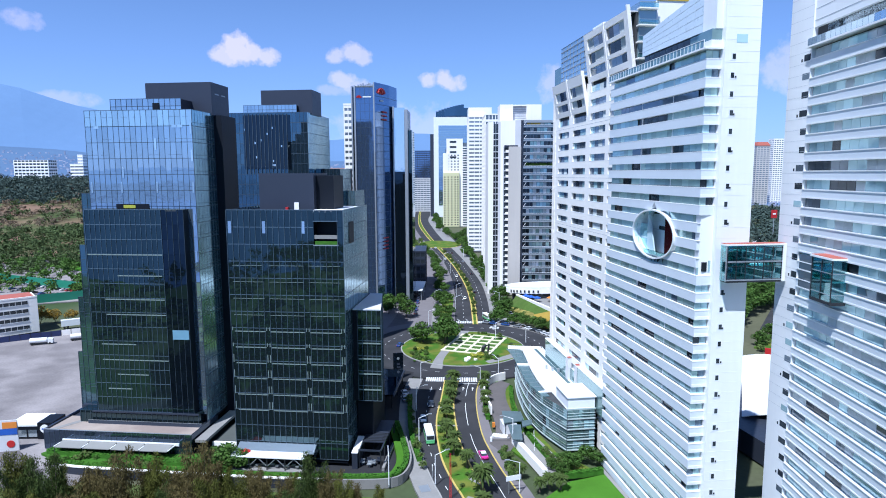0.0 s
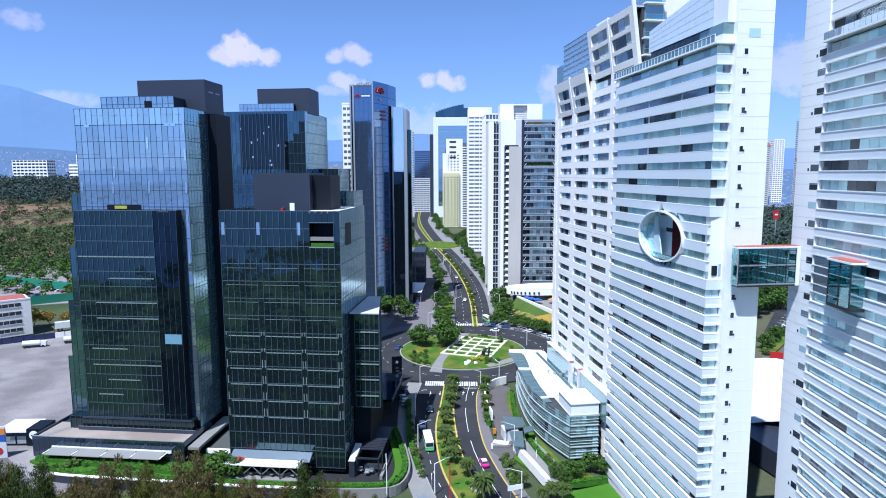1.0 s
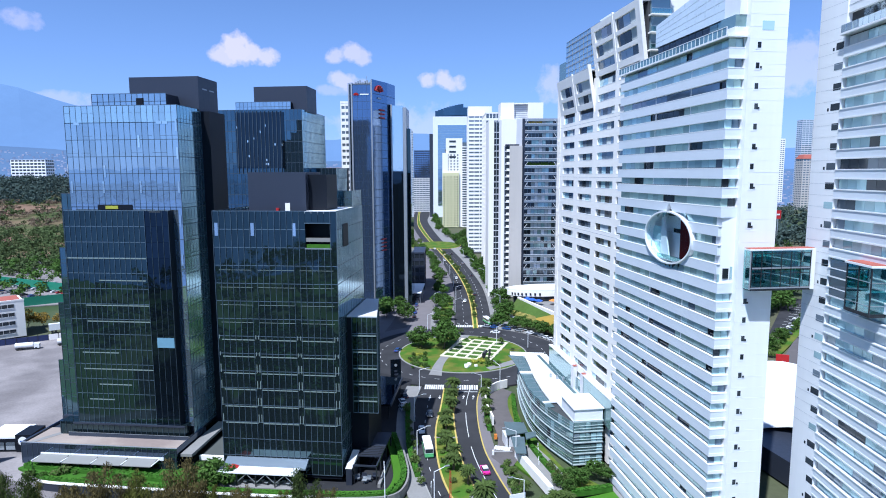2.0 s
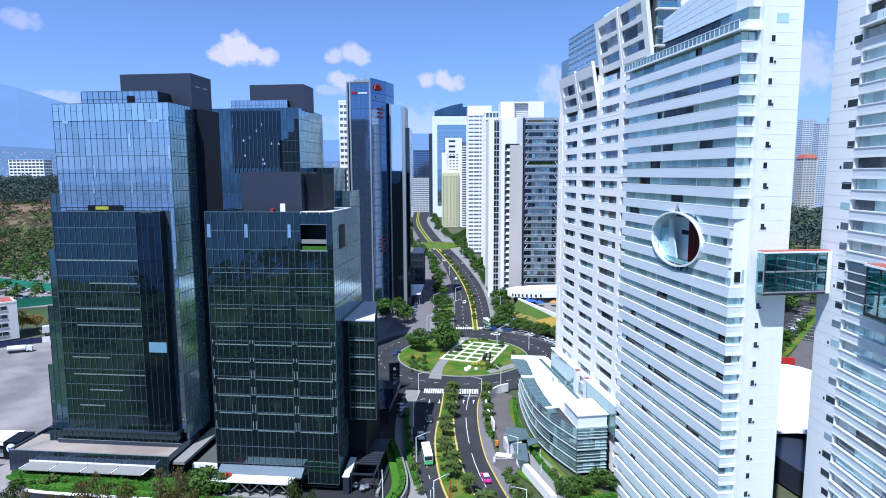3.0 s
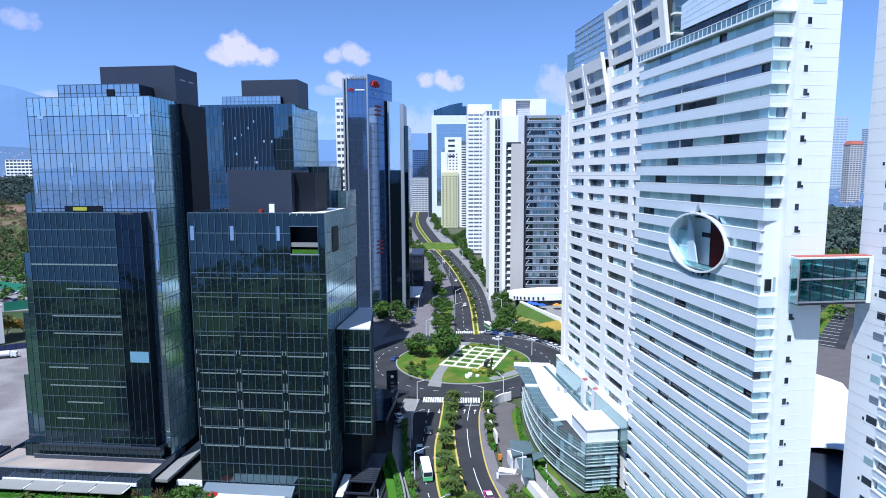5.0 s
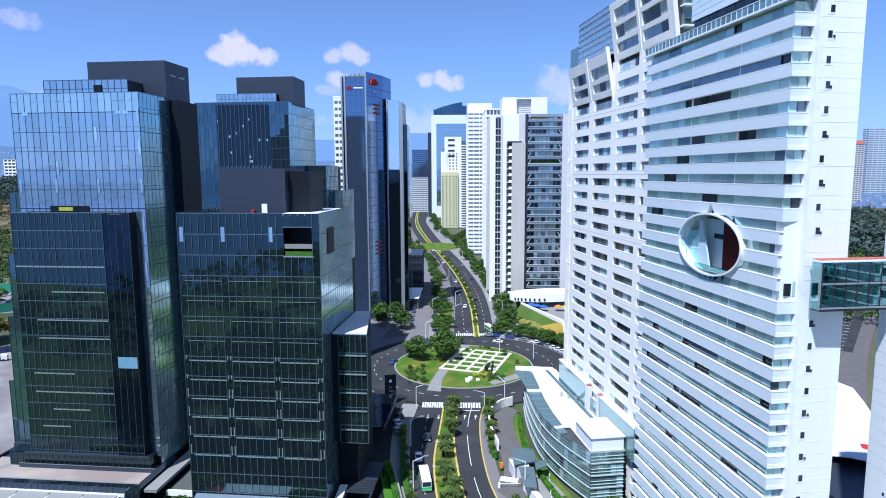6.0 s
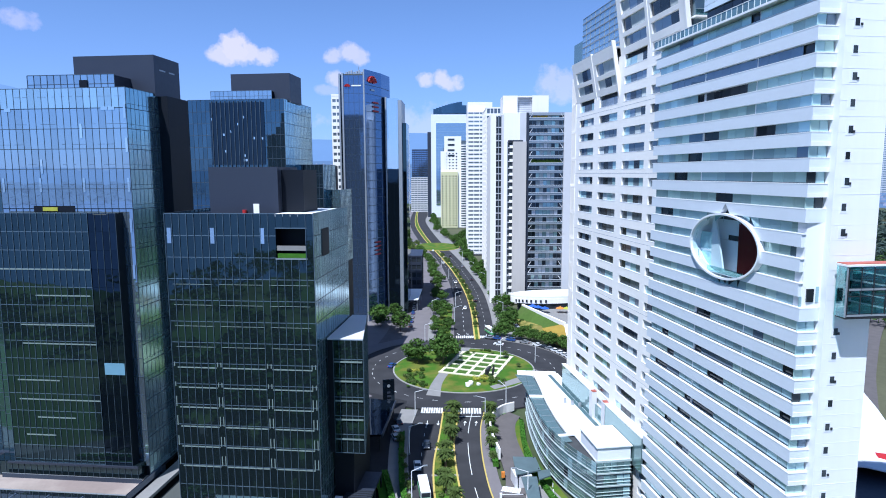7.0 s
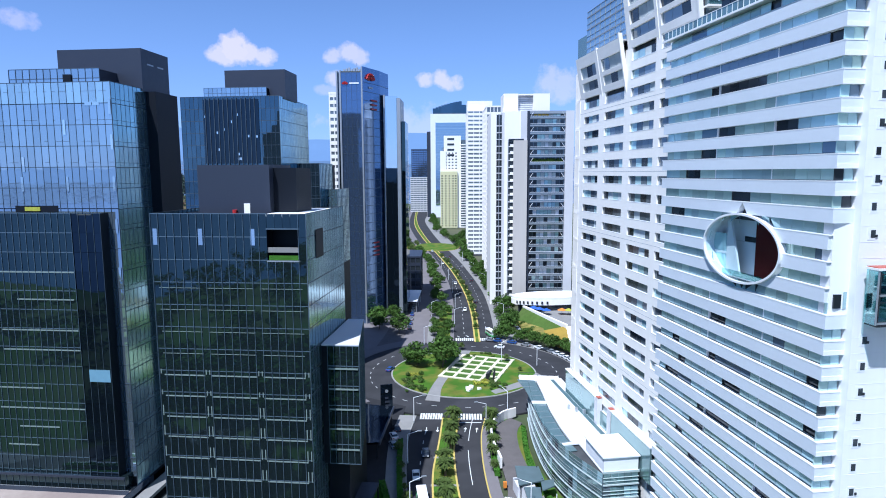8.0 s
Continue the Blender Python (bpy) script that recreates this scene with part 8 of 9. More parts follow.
# ---- shop pavilion, works lot and far left corner ----
shop = thing("shop_pavilion", pose(-91.9, 179.2, 0, 0, 0, -6), "black shop pavilion with a white vaulted roof and round sign", "pavilion")
part("hall", Solid().box(-9, 0, 0, 9, 0, 3.6), M["black_clad"], shop)
part("sign_block", Solid().box(0, 4.2, -0.4, 6, 0, 4.8), M["black_clad"], shop)
for k in range(4):
    part("roof_vault", Solid().prism([(-8.9, 0.1 + k * 2.2), (-0.1, 0.1 + k * 2.2), (-0.1, 2.2 + k * 2.2), (-8.9, 2.2 + k * 2.2)], 3.6, lambda x, y: 4.9 - 0.045 * (x + 4.5) ** 2), M["roof_white"], shop)
for k in range(3):
    part("shop_window", Solid().box(-8.6 + k * 2.9, -6.2 + k * 2.9, -0.12, 0.0, 0.6, 2.6), M["glass_clear"], shop)
part("sign_disc", Solid().tube((2.0, -0.42, 3.1), (2.0, -0.55, 3.1), 1.2, 1.2, 24), M["roof_white"], shop)
part("sign_bar", Solid().box(1.3, 2.7, -0.6, -0.55, 2.9, 3.25), M["blue"], shop)
hoard = thing("hoarding", pose(-93.4, 172.0, 0, 0, 0, 4), "curved printed hoarding with orange, navy and red patches", "hoarding")
part("panel", Solid().slab_between(sampled([(-9, 0.8), (-5, 0.0), (0, 0)], 12), sampled([(-9, 1.1), (-5, 0.3), (0, 0.3)], 12), 0, 8.6), M["grey_panel"], hoard)
part("patch", Solid().prism([(-3.6, -0.12), (-0.1, -0.12), (-0.1, -0.02), (-3.6, -0.02)], 6.4, lambda x, y: 8.5 - 0.12 * (x + 2) ** 2), M["orange"], hoard)
part("patch", Solid().box(-6.6, -0.1, -0.12, -0.02, 4.6, 6.3), M["blue"], hoard)
part("patch", Solid().tube((-1.9, -0.14, 2.0), (-1.9, -0.02, 2.0), 1.0, 1.0, 16), M["red"], hoard)
single("side_lane", ribbon(sampled([(-135, 215), (-112, 186), (-96, 168), (-80, 150), (-66, 130), (-60, 100)], 50), 9, -0.5, 0.01), M["drive"], "worn grey lane beside the podium", "road", kind="structure")
single("park_ground", Solid().prism([(430 * math.sin(radians(b)), 430 * math.cos(radians(b))) for b in range(-14, -50, -4)] + [(640 * math.sin(radians(b)), 640 * math.cos(radians(b))) for b in range(-50, -13, 4)], -1.2, 0.0), M["dirt"], "pale dusty park ground between loose trees", "ground", kind="structure")
lorry = thing("box_lorry", pose(-141, 315, 0, 0, 0, 25), "white box lorry parked behind the lot", "lorry")
part("box", Solid().box(-5.5, 3.0, -1.25, 1.25, 1.1, 4.1), M["car_white"], lorry)
part("cab", Solid().prism([(3.2, -1.2), (5.4, -1.2), (5.4, 1.2), (3.2, 1.2)], 0.6, lambda x, y: 3.1 - 0.25 * (x - 3.2)), M["car_white"], lorry)
part("windscreen", Solid().box(5.3, 5.44, -1.05, 1.05, 1.5, 2.4), M["glass_dark"], lorry)
for x in (-4.2, -2.8, 4.2):
    for y in (-1.15, 1.15):
        part("wheel", Solid().tube((x, y - 0.14, 0.5), (x, y + 0.14, 0.5), 0.5, 0.5, 12), M["tyre"], lorry)
fence = thing("green_fence", Matrix(), "green mesh hoarding round the car park", "fence")
for a, b in (((-262, 470), (-150, 398)), ((-190, 377), (-150, 398)), ((-262, 468), (-330, 500))):
    part("panel", Solid().slab_between([a, b], [(a[0] + 0.3, a[1] + 0.3), (b[0] + 0.3, b[1] + 0.3)], 0, 5.0), M["green_fence"], fence)
single("car_park", Solid().prism([(-262, 465), (-195, 375), (-140, 388), (-160, 404), (-240, 462)], -0.5, 0.02), M["dirt"], "sandy open car park with rows of cars", "car park", kind="structure")
single("park_lawn", Solid().prism([(-262, 540), (-215, 500), (-190, 540), (-230, 590)], -0.5, 0.06), M["lawn_bright"], "bright green park lawn among trees", "lawn", kind="structure")
single("park_path", ribbon(sampled([(-330, 520), (-290, 520), (-265, 545), (-285, 580), (-320, 600)], 40), 7, -0.5, 0.1), M["concrete"], "pale curving park path", "path", kind="structure")
wf = thing("works_fence", Matrix(), "blue works hoarding and grey posts along the lot", "fence")
for k in range(12):
    x, y = -172 + k * 3.6, 284 + k * 1.6
    part("post", Solid().tube((x, y, 0), (x, y, 3.2), 0.1, 0.1, 5), M["dark_metal"], wf)
    part("panel", Solid().slab_between([(x, y), (x + 3.5, y + 1.5)], [(x, y + 0.15), (x + 3.5, y + 1.65)], 0, 2.6), M["navy"] if k < 9 else M["white_wall"], wf)

# ---- plaza by the oval pavilion ----
wedge = thing("sloped_green_roof", Matrix(), "yellow-green sloping planted roof with a white edge beam", "planted roof")
part("slope", Solid().face((78, 322, 1), (84, 326, 7), (92, 286, 5.5), (85.5, 279, 0.3)), M["scrub"], wedge)
part("slope_lawn", Solid().prism([(77.5, 300), (84, 288), (86, 300), (83, 328), (78.5, 329)], 0, lambda x, y: 1.4 + (x - 77.5) * 0.2), M["meadow"], wedge)
part("edge_beam", Solid().slab_between([(83.6, 326), (92.0, 286)], [(84.6, 326.4), (93.0, 286.4)], 5.0, 7.4), M["white_wall"], wedge)
facet = Solid().face((84.2, 293.0, 3.4), (92.6, 287.6, 6.4), (88.6, 269.6, 0.5), (84.0, 279.0, 0.5))
part("yellow_facet", facet, M["golden"], wedge, "golden yellow sloping facet")
part("white_facet", Solid().face((92.6, 287.6, 6.4), (95.6, 287.0, 6.4), (89.6, 269.2, 0.5), (88.6, 269.6, 0.5)), M["white_wall"], wedge)
part("terrace", Solid().prism([(85, 322), (94, 287), (116, 292), (108, 330)], 0, 4.2), M["concrete"], wedge)
part("parapet", Solid().slab_between([(93.5, 288), (115, 293)], [(93.8, 288.5), (115, 293.6)], 4.2, 5.6), M["white_wall"], wedge)
for k, (x, y, mt) in enumerate(((91, 322, "blue"), (93.5, 319, "blue"), (89, 325, "blue"), (101, 318, "orange"), (104, 317, "flower"), (107, 316, "orange"))):
    u = thing("parasol", pose(x, y, 4.2), "open fabric parasol on the terrace", "parasol", "terrace parasols")
    part("canopy", Solid().tube((0, 0, 2.2), (0, 0, 3.2), 2.3, 0.1, 8), M[mt], u)
    part("pole", Solid().tube((0, 0, 0), (0, 0, 2.4), 0.06, 0.06, 6), M["steel"], u)

# statue on the island: a plain dark shape on the flower bed's edge, rocks and yellow shrubs
st = Solid()
for x0, z0, x1, z1, r0, r1 in ((0, 0, 0.5, 2.4, 0.5, 0.9), (0.5, 2.4, 1.4, 3.4, 0.9, 0.6), (1.4, 3.4, 2.3, 3.0, 0.5, 0.2), (2.6, 0, 3.0, 2.0, 0.25, 0.5), (3.0, 2.0, 3.2, 3.9, 0.5, 0.25)):
    st.tube((x0, 0, z0), (x1, 0, z1), r0, r1, 8)
single("statue", st, M["dark_metal"], "dark bronze statue on the flower bed", "statue", at=pose(47.8, 240.8, 0.25, 0, 0, 20))
g = random.Random(9)
for k in range(9):
    s = Solid()
    o = [(math.cos(i * 1.05) * g.uniform(0.5, 1.0), math.sin(i * 1.05) * g.uniform(0.5, 1.0)) for i in range(6)]
    s.prism(o, 0, g.uniform(0.5, 0.9))
    single("rock", s, M["white_wall"], "pale boulder in the island planting", "rock", "island rocks", at=pose(41.5 + g.uniform(-2.2, 2.2), 233.5 + g.uniform(-2.2, 2.2), 0.2, 0, 0, g.uniform(0, 90)))
ys = Solid()
for k in range(9):
    clump(ys, (45.6 + g.uniform(-2.5, 2), 238.6 + g.uniform(-2, 2), 0.6), (1.1, 1.1, 0.7), 110, 0.2, g)
single("flowering_shrub", ys, M["flower"], "yellow-green flowering shrub beside the statue", "shrub")
ys = Solid()
for k in range(4):
    clump(ys, (23.5 + g.uniform(-2, 2), 252 + g.uniform(-1, 1), 0.4), (0.9, 0.9, 0.4), 70, 0.18, g)
single("flowering_shrub", ys, M["flower"], "yellow flowering patch on the lawn", "shrub")

# ---- behind the white towers: car park, road, roofs, red canopy ----
single("rear_road", ribbon(sampled([(112, 140), (146, 188), (166, 212), (190, 238), (240, 288), (310, 350)], 60), 17, -0.5, 0.0), M["drive"], "grey road behind the white towers", "road", kind="structure")
single("rear_lot", Solid().prism([(186, 262), (200, 244), (268, 312), (250, 336)], -0.5, 0.02), M["asphalt"], "marked asphalt car park behind the towers", "car park", kind="structure")
for k in range(12):
    single("parking_line", ribbon([(189 + k * 4.8, 262 + k * 4.9), (200 + k * 4.8, 249 + k * 4.9)], 0.3, 0.02, 0.035), M["paint"], "white painted parking bay line", "road marking", kind="structure")
single("rear_verge", ribbon(sampled([(166, 232), (190, 254), (238, 300), (300, 356)], 40), 6.0, -0.5, 0.12), M["lawn"], "grass verge with shrubs between road and car park", "verge", kind="structure")
hall = thing("low_hall", Matrix(), "low hall with a curved white roof and dark sides", "hall")
part("hall", Solid().prism([(100, 128), (118, 136), (150, 190), (132, 204), (98, 158)], 0, 6.0), M["graphite"], hall)
rows_ = [((104, 152), (122, 140)), ((112, 164), (130, 152)), ((121, 178), (139, 166)), ((130, 193), (148, 181)), ((136, 204), (154, 192))]
for k, (p_, q_) in enumerate(rows_[:-1]):
    p2, q2 = rows_[k + 1]
    for j in range(6):
        f0, f1 = j / 6, (j + 1) / 6
        z0_, z1_ = 6.0 + 2.2 * math.sin(math.pi * f0), 6.0 + 2.2 * math.sin(math.pi * f1)
        quad = [(p_[0] + (q_[0] - p_[0]) * f0, p_[1] + (q_[1] - p_[1]) * f0, z0_), (p_[0] + (q_[0] - p_[0]) * f1, p_[1] + (q_[1] - p_[1]) * f1, z1_),
                (p2[0] + (q2[0] - p2[0]) * f1, p2[1] + (q2[1] - p2[1]) * f1, z1_), (p2[0] + (q2[0] - p2[0]) * f0, p2[1] + (q2[1] - p2[1]) * f0, z0_)]
        part("roof_panel", Solid().hexa(quad, [(x_, y_, z_ + 0.25) for x_, y_, z_ in quad]), M["roof_white"], hall)
part("lean_to", Solid().prism([(101, 127), (120, 134), (124, 141), (104, 152)], 5.2, 5.6), M["rail_glass"], hall)
for k in range(4):
    part("front_post", Solid().box(102.5 + 5 * k, 102.9 + 5 * k, 127.4 + 1.8 * k, 127.8 + 1.8 * k, 0, 5.2), M["steel"], hall)
rk = thing("red_kiosk", pose(119.5, 150.0, 0, 0, 0, -28), "bright red kiosk wall with a grey oval on an orange base", "kiosk")
part("wall", Solid().box(0, 9, 0, 3.0, 0.7, 8.2), M["red"], rk)
part("base", Solid().box(-0.1, 9.1, -0.1, 3.1, 0, 0.7), M["orange"], rk)
part("oval", Solid().hexa([(0.5, -0.08, 2.2), (2.6, -0.08, 2.2), (2.6, -0.02, 2.2), (0.5, -0.02, 2.2)], [(0.2, -0.08, 5.6), (3.2, -0.08, 5.6), (3.2, -0.02, 5.6), (0.2, -0.02, 5.6)]), M["steel"], rk)
rb = thing("red_sign", pose(158, 215, 0, 0, 0, -30), "small red advertising panel beside the rear road", "sign")
part("panel", Solid().box(-2.2, 2.2, -0.3, 0.3, 1.0, 5.2), M["red"], rb)
part("post", Solid().box(-0.3, 0.3, -0.2, 0.2, 0, 1.0), M["steel"], rb)
tent = thing("market_tents", Matrix(), "row of white tents on a far road", "tent")
for k in range(9):
    part("tent", Solid().tube((300 + k * 14, 430 + k * 20, 3), (300 + k * 14, 430 + k * 20, 6), 9, 1, 4), M["roof_white"], tent)
sg = thing("red_sign", pose(*place(1370, 600), 0), "red roadside sign on a pole", "sign")
part("panel", Solid().box(-3, 3, -0.3, 0.3, 29, 37), M["red"], sg)
part("bar", Solid().box(-1.6, 1.6, -0.5, -0.3, 32.4, 33.8), M["roof_white"], sg)
part("pole", Solid().tube((0, 0, 0), (0, 0, 29), 0.4), M["steel"], sg)

# ---- street furniture ----


def street_lamp_model():
    t = thing("street_lamp", pose(0, 0, -500), "white double-bend street lamp on the pavement", "street lamp", "street lamps")
    part("pole", Solid().tube((0, 0, 0), (0, 0, 7.6), 0.13, 0.09, 8), M["roof_white"], t)
    part("arm", Solid().tube((0, 0, 7.55), (2.8, 0, 8.5), 0.08, 0.06, 6), M["roof_white"], t)
    part("head", Solid().box(2.5, 3.6, -0.18, 0.18, 8.42, 8.62), M["steel"], t)
    part("base", Solid().tube((0, 0, 0), (0, 0, 0.5), 0.22, 0.2, 8), M["steel"], t)
    return t


lamp = street_lamp_model()
for x, y, r in ((16.0, 137.4, 10), (14.2, 160, 5), (15.6, 184, -10), (19.4, 209, -20), (47.5, 209.5, 120), (39.2, 201, 190), (34.9, 131, 185), (39.5, 156, 175), (58, 262, 20), (70, 255, 180),
                (49, 322, 0), (55, 358, 0), (60, 400, 0), (64, 445, 0), (66.5, 500, 0), (75, 330, 180), (80, 372, 180), (84, 420, 180), (86, 470, 180), (88, 530, 180), (31, 290, 0), (40, 340, 0), (5.0, 138.4, 90)):
    copy_thing(lamp, pose(x, y, 0.1, 0, 0, r))
for c_ in list(lamp.children):
    bpy.data.objects.remove(c_)
bpy.data.objects.remove(lamp)

rm = thing("radio_mast", pose(18.7, 131.0, 0), "thin red lattice mast beside the road", "mast")
for dx, dy in ((-0.25, -0.2), (0.25, -0.2), (0, 0.3)):
    part("leg", Solid().tube((dx, dy, 0), (dx * 0.5, dy * 0.5, 11.0), 0.05, 0.04, 5), M["red"], rm)
for k in range(14):
    part("brace", Solid().tube((-0.22, -0.18, 0.5 + k * 0.75), (0.22, -0.18, 1.2 + k * 0.75), 0.03, 0.03, 4), M["red"], rm)
for x, y, r in ((33.6, 131.4, 10), (15.7, 141.0, 80)):
    sp = thing("street_sign", pose(x, y, 0, 0, 0, r), "blank white road sign on steel posts", "sign", "road signs")
    part("panel", Solid().box(-1.9, 1.9, -0.06, 0.06, 3.2, 4.4) if r == 10 else Solid().box(-0.5, 0.5, -0.06, 0.06, 2.2, 3.4), M["roof_white"], sp)
    part("post", Solid().tube((-1.2 if r == 10 else 0, 0, 0), (-1.2 if r == 10 else 0, 0, 3.2), 0.07, 0.07, 6), M["steel"], sp)
single("entry_barrier", Solid().box(-4, 1, -0.05, 0.05, 0.9, 1.0).box(-4.3, -3.8, -0.3, 0.3, 0, 1.2), M["roof_white"], "white lifting barrier at the gatehouse", "barrier", at=pose(38.2, 158.6, 0.17, 0, 0, -8))
single("utility_box", Solid().box(-0.4, 0.4, -0.3, 0.3, 0, 1.4), M["orange"], "orange utility cabinet beside the drive", "cabinet", at=pose(36.9, 168.5, 0.17))
for k in range(5):
    single("bollard", Solid().tube((0, 0, 0), (0, 0, 0.9), 0.12, 0.1, 8), M["roof_white"], "short white bollard on the terrace", "bollard", "bollards", at=pose(44.5 + k * 0.7, 152 + k * 2.6, 0.15))
single("drain_cover", Solid().box(-1.2, 1.2, -1.6, 1.6, 0, 0.02), M["steel"], "grey metal service cover in the pavement", "service cover", kind="structure", at=pose(13.3, 136.2, 0.145, 0, 0, 8))
for a, b, seed in (([(13.4, 150), (12.6, 165), (13.2, 180), (14.6, 196)], 1.0, 3), ([(42.6, 206.5), (38.2, 188), (36.4, 174)], 0.0, 8)):
    single("hedge", hedge_strip(sampled(a, 40), 1.3, 0.1, 1.3, seed), M["hedge"], "low green hedge along the pavement", "hedge")
single("hedge", hedge_strip(sampled([(49.8, 200), (46.8, 186), (45.2, 172), (45.6, 158), (46.8, 146)], 60), 1.2, 0.1, 1.1, 12), M["hedge"], "low green hedge below the curved building", "hedge")
single("hedge", hedge_strip(sampled([(47.5, 136.4), (52, 136.6), (57.6, 137.4)], 20), 1.2, 0.1, 1.6, 15), M["hedge"], "dark hedge at the lawn's edge", "hedge")
single("lawn_path", ribbon([(58.4, 140), (58.8, 126), (58.6, 108)], 1.0, 0.0, 0.14), M["concrete"], "pale path along the striped tower", "path", kind="structure")

# ---- vehicles ----


def wheel_set(t, length, width, r, axles):
    for x in axles:
        for y in (-width / 2 + 0.1, width / 2 - 0.1):
            part("wheel", Solid().tube((x, y - 0.12, r), (x, y + 0.12, r), r, r, 14), M["tyre"], t)


def car_model(paint, roof=None, label="parked saloon car on the asphalt"):
    """A small saloon: lower body, tapered cabin, glazing, lamps and wheels."""
    t = thing("car", pose(0, 0, -500), label, "car")
    b = Solid()
    prof = [(-2.15, 0.35), (2.15, 0.35), (2.2, 0.62), (2.05, 0.82), (1.15, 0.95), (-1.55, 0.97), (-2.1, 0.9), (-2.2, 0.6)]
    n_ = len(prof)
    for y in (-0.88, 0.88):
        b.v += [(x, y, z) for x, z in prof]
    b.f += [tuple(range(n_ - 1, -1, -1)), tuple(range(n_, 2 * n_))] + [(k, (k + 1) % n_, n_ + (k + 1) % n_, n_ + k) for k in range(n_)]
    part("body", b, M[paint], t)
    cab = Solid()
    lo = [(-1.5, -0.80), (1.1, -0.80), (1.1, 0.80), (-1.5, 0.80)]
    hi = [(-1.05, -0.64), (0.35, -0.64), (0.35, 0.64), (-1.05, 0.64)]
    cab.v += [(x, y, 0.95) for x, y in lo] + [(x, y, 1.42) for x, y in hi]
    cab.f += [(0, 1, 5, 4), (1, 2, 6, 5), (2, 3, 7, 6), (3, 0, 4, 7)]
    part("glazing", cab, M["glass_dark"], t)
    part("roof", Solid().prism([(-1.1, -0.66), (0.4, -0.66), (0.4, 0.66), (-1.1, 0.66)], 1.41, 1.48), M[roof or paint], t)
    for y in (-0.6, 0.6):
        part("headlight", Solid().box(2.1, 2.22, y - 0.2, y + 0.2, 0.6, 0.75), M["roof_white"], t)
        part("tail_light", Solid().box(-2.22, -2.12, y - 0.2, y + 0.2, 0.65, 0.82), M["car_red"], t)
    wheel_set(t, 4.3, 1.76, 0.32, (-1.35, 1.35))
    return t


def bus_model():
    t = thing("bus", pose(0, 0, -500), "green and white city minibus on the avenue", "bus", "minibuses")
    b = Solid().box(-4.0, 4.0, -1.15, 1.15, 0.45, 1.3)
    part("lower_body", b, M["green_paint"], t)
    part("upper_body", Solid().prism([(-4.0, -1.12), (3.85, -1.12), (3.85, 1.12), (-4.0, 1.12)], 1.3, 2.75), M["car_white"], t)
    part("roof", Solid().box(-3.9, 3.7, -1.05, 1.05, 2.75, 2.9), M["roof_white"], t)
    part("windscreen", Solid().box(3.84, 3.9, -1.0, 1.0, 1.45, 2.5), M["glass_dark"], t)
    for y in (-1.15, 1.13):
        for k in range(5):
            part("window", Solid().box(-3.7 + 1.45 * k, -2.4 + 1.45 * k, y, y + 0.03, 1.55, 2.45), M["glass_dark"], t)
    part("bumper", Solid().box(3.98, 4.12, -1.1, 1.1, 0.45, 0.8), M["green_paint"], t)
    wheel_set(t, 8, 2.3, 0.45, (-2.6, 2.5))
    return t


def tanker_model():
    t = thing("tank_truck", pose(0, 0, -500), "white tank truck parked on the dusty lot", "truck", "tank trucks")
    part("tank", Solid().tube((-4.5, 0, 1.9), (2.0, 0, 1.9), 1.15, 1.15, 16), M["car_white"], t)
    part("cab", Solid().prism([(2.4, -1.1), (4.4, -1.1), (4.4, 1.1), (2.4, 1.1)], 0.6, lambda x, y: 2.7 - 0.2 * (x - 2.4)), M["car_white"], t)
    part("windscreen", Solid().box(4.38, 4.45, -0.9, 0.9, 1.5, 2.2), M["glass_dark"], t)
    part("chassis", Solid().box(-4.5, 4.4, -0.9, 0.9, 0.5, 0.85), M["dark_metal"], t)
    wheel_set(t, 8.5, 2.2, 0.5, (-3.6, -2.4, 3.2))
    return t


models = {k: car_model(k, r_) for k, r_ in (("car_white", None), ("car_dark", None), ("car_silver", None), ("car_blue", None), ("car_red", None), ("pink_paint", "car_white"))}
for k, words in (("car_white", "white saloon car"), ("car_dark", "dark saloon car"), ("car_silver", "silver saloon car"), ("car_blue", "blue saloon car"), ("car_red", "red saloon car")):
    models[k]["label"] = words + " standing on the asphalt"
models["pink_paint"]["label"] = "pink and white taxi driving on the avenue"
bus, tanker = bus_model(), tanker_model()


def car(kind, x, y, r, z=0.02):
    copy_thing(models[kind], pose(x, y, z, 0, 0, r))["group"] = "cars"


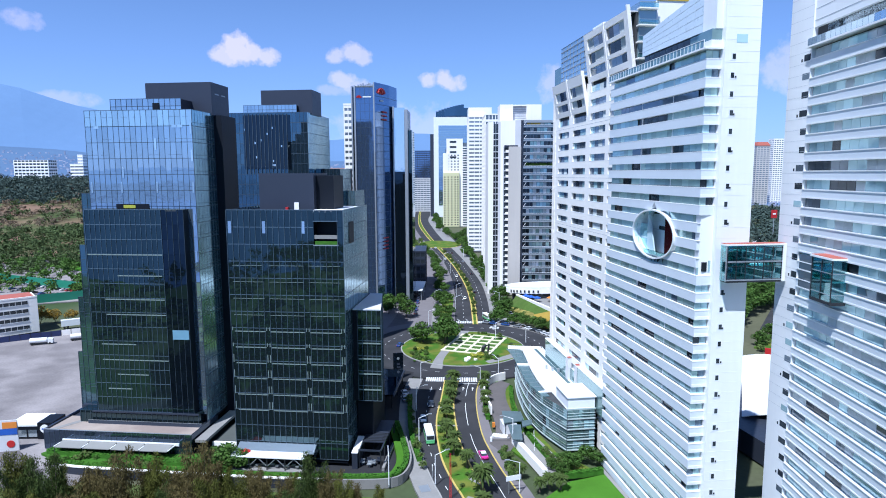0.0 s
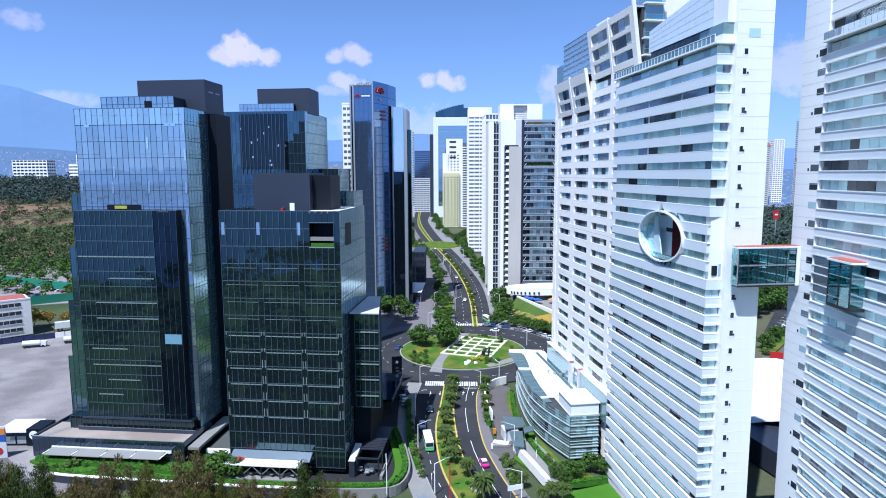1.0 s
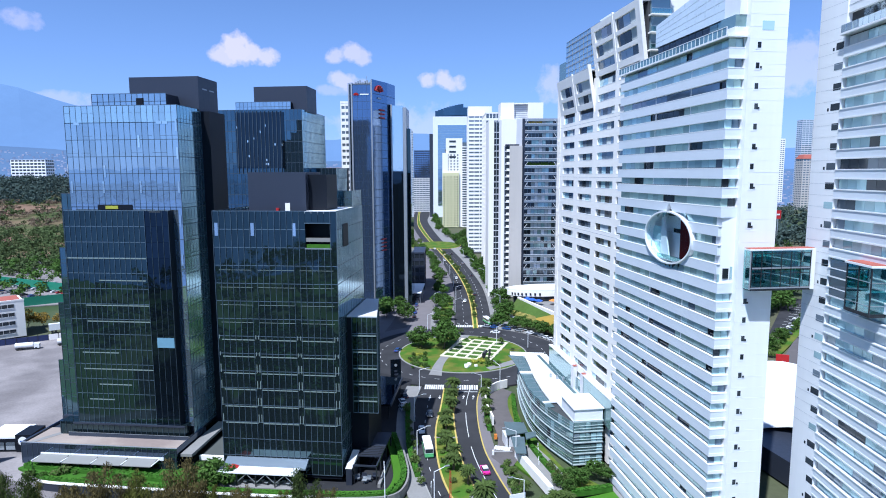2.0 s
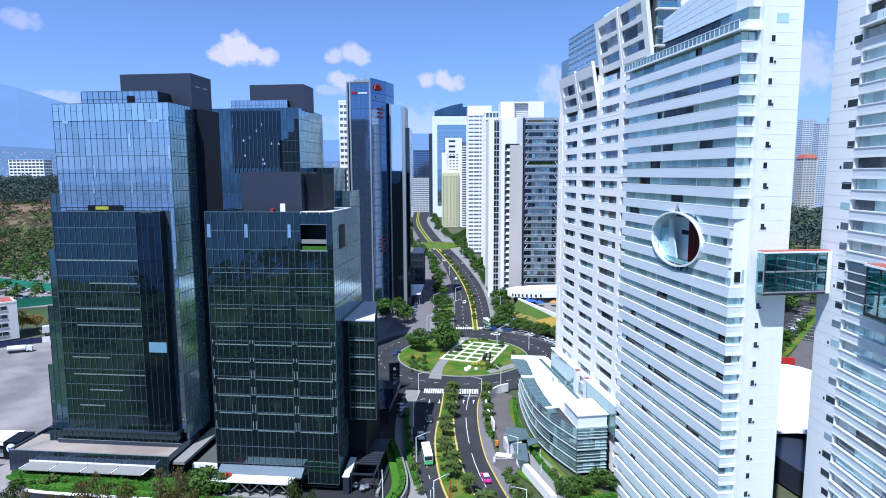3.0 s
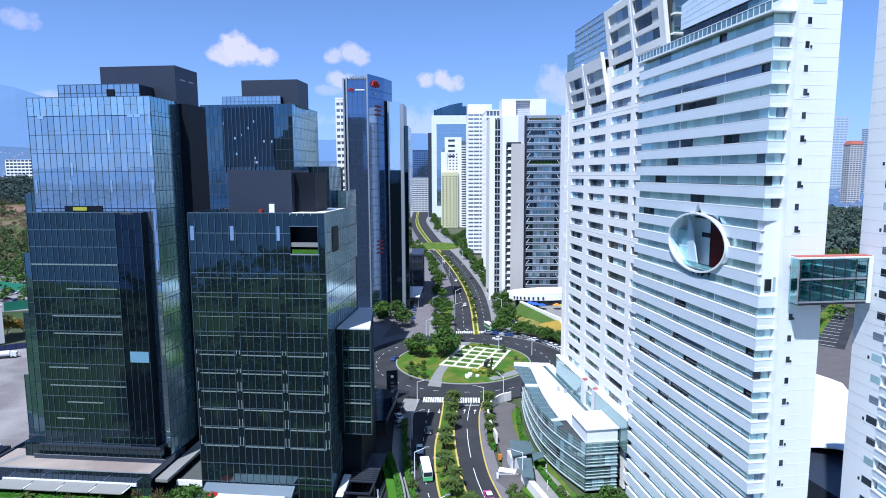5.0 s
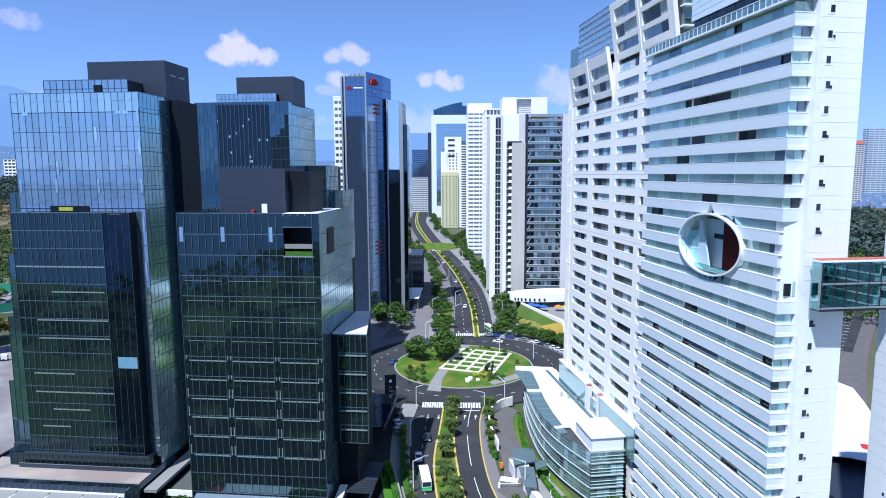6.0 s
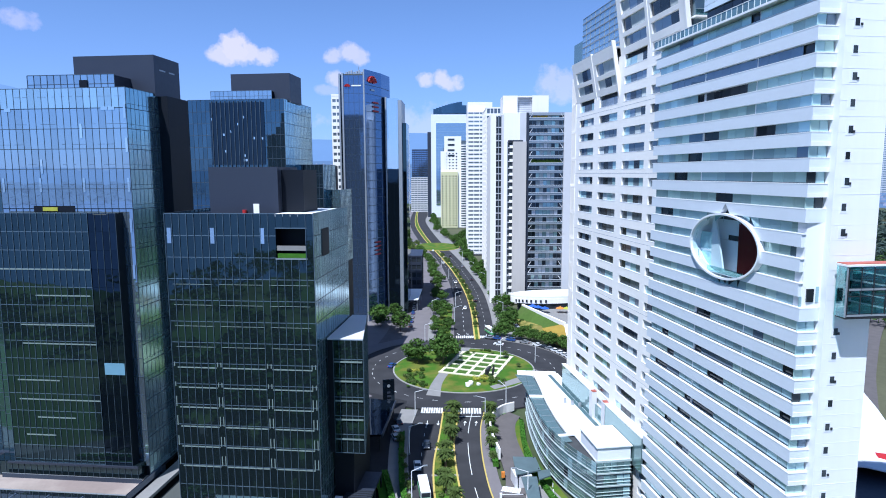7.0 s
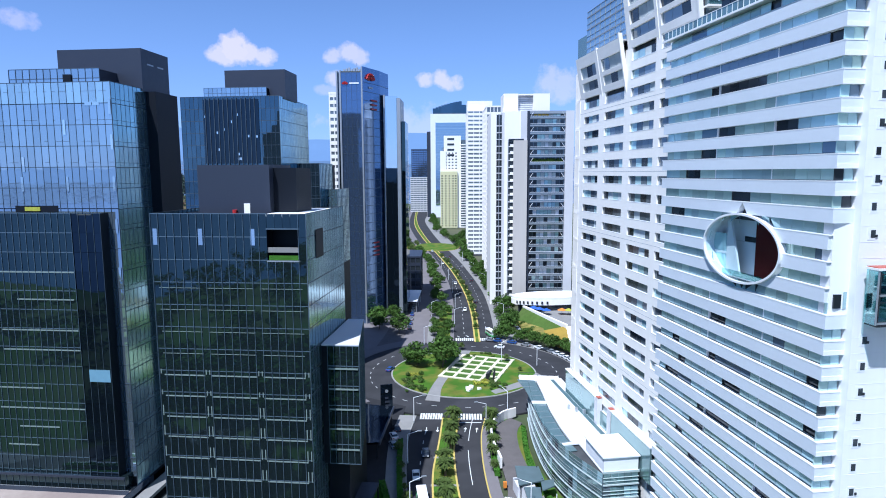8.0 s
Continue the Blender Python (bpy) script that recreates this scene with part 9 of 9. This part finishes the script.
car("pink_paint", 33.2 - 3.0, 150.5, 92)
car("car_white", 17.0, 176.5, -93)
car("car_dark", 20.6, 188.0, -97)
car("car_blue", 15.0, 258, 60)
copy_thing(models["car_white"], pose(61.5, 280.5, 0.03, 0, 0, 152))["group"] = "cars"
car("car_white", 59.3, 352, -104)
car("car_dark", 68.8, 371, 76)
car("car_white", 66.5, 430, -100)
car("car_dark", 79.0, 440, 80)
car("car_white", 70.5, 520, -96)
car("car_silver", 82.5, 500, 84)
car("car_dark", 82.0, 560, 84)
car("car_white", 71.5, 600, -92)
car("car_white", 13.0, 199.6, 100)
car("car_silver", 12.6, 194.0, 100)
car("car_dark", 14.0, 204.5, 100)
copy_thing(bus, pose(17.3, 163.5, 0.02, 0, 0, -90))
copy_thing(bus, pose(62.0, 300.0, 0.02, 0, 0, 100))
copy_thing(tanker, pose(-141, 284, 0, 0, 0, 12))
copy_thing(tanker, pose(-127, 290, 0, 0, 0, 20))
g = random.Random(44)
cols = ["car_white", "car_dark", "car_silver", "car_white", "car_blue", "car_red", "car_silver"]
for k in range(20):
    f = k / 19
    car(g.choice(cols), -250 + 84 * f, 459 - 58 * f + g.uniform(-0.6, 0.6), 60 + g.uniform(-5, 5))
for k in range(8):
    f = k / 7
    car(g.choice(cols), -228 + 50 * f, 428 - 38 * f, 60 + g.uniform(-5, 5))
for k in range(12):
    car(g.choice(cols), 76.5 + (k % 3) * 3.0 + g.uniform(-0.3, 0.3), 304 + (k // 3) * 5.6 + g.uniform(-0.4, 0.4), 96, z=0.14)
for k in range(14):
    a = radians(8 + 4.4 * k)
    if g.random() < 0.75:
        car(g.choice(cols), ISLAND[0] + 43.2 * math.cos(a), ISLAND[1] + 43.2 * math.sin(a), math.degrees(a) + 90, z=0.13)
for k in range(6):
    car(g.choice(cols), 193 + 4.8 * k, 259 + 4.9 * k, 130 + g.uniform(-4, 4))
for k in range(7):
    car(g.choice(cols), 27 + 1.2 * k, 318 + 9 * k, 82)
for m_ in list(models.values()) + [bus, tanker]:
    for c_ in list(m_.children_recursive):
        bpy.data.objects.remove(c_)
    bpy.data.objects.remove(m_)
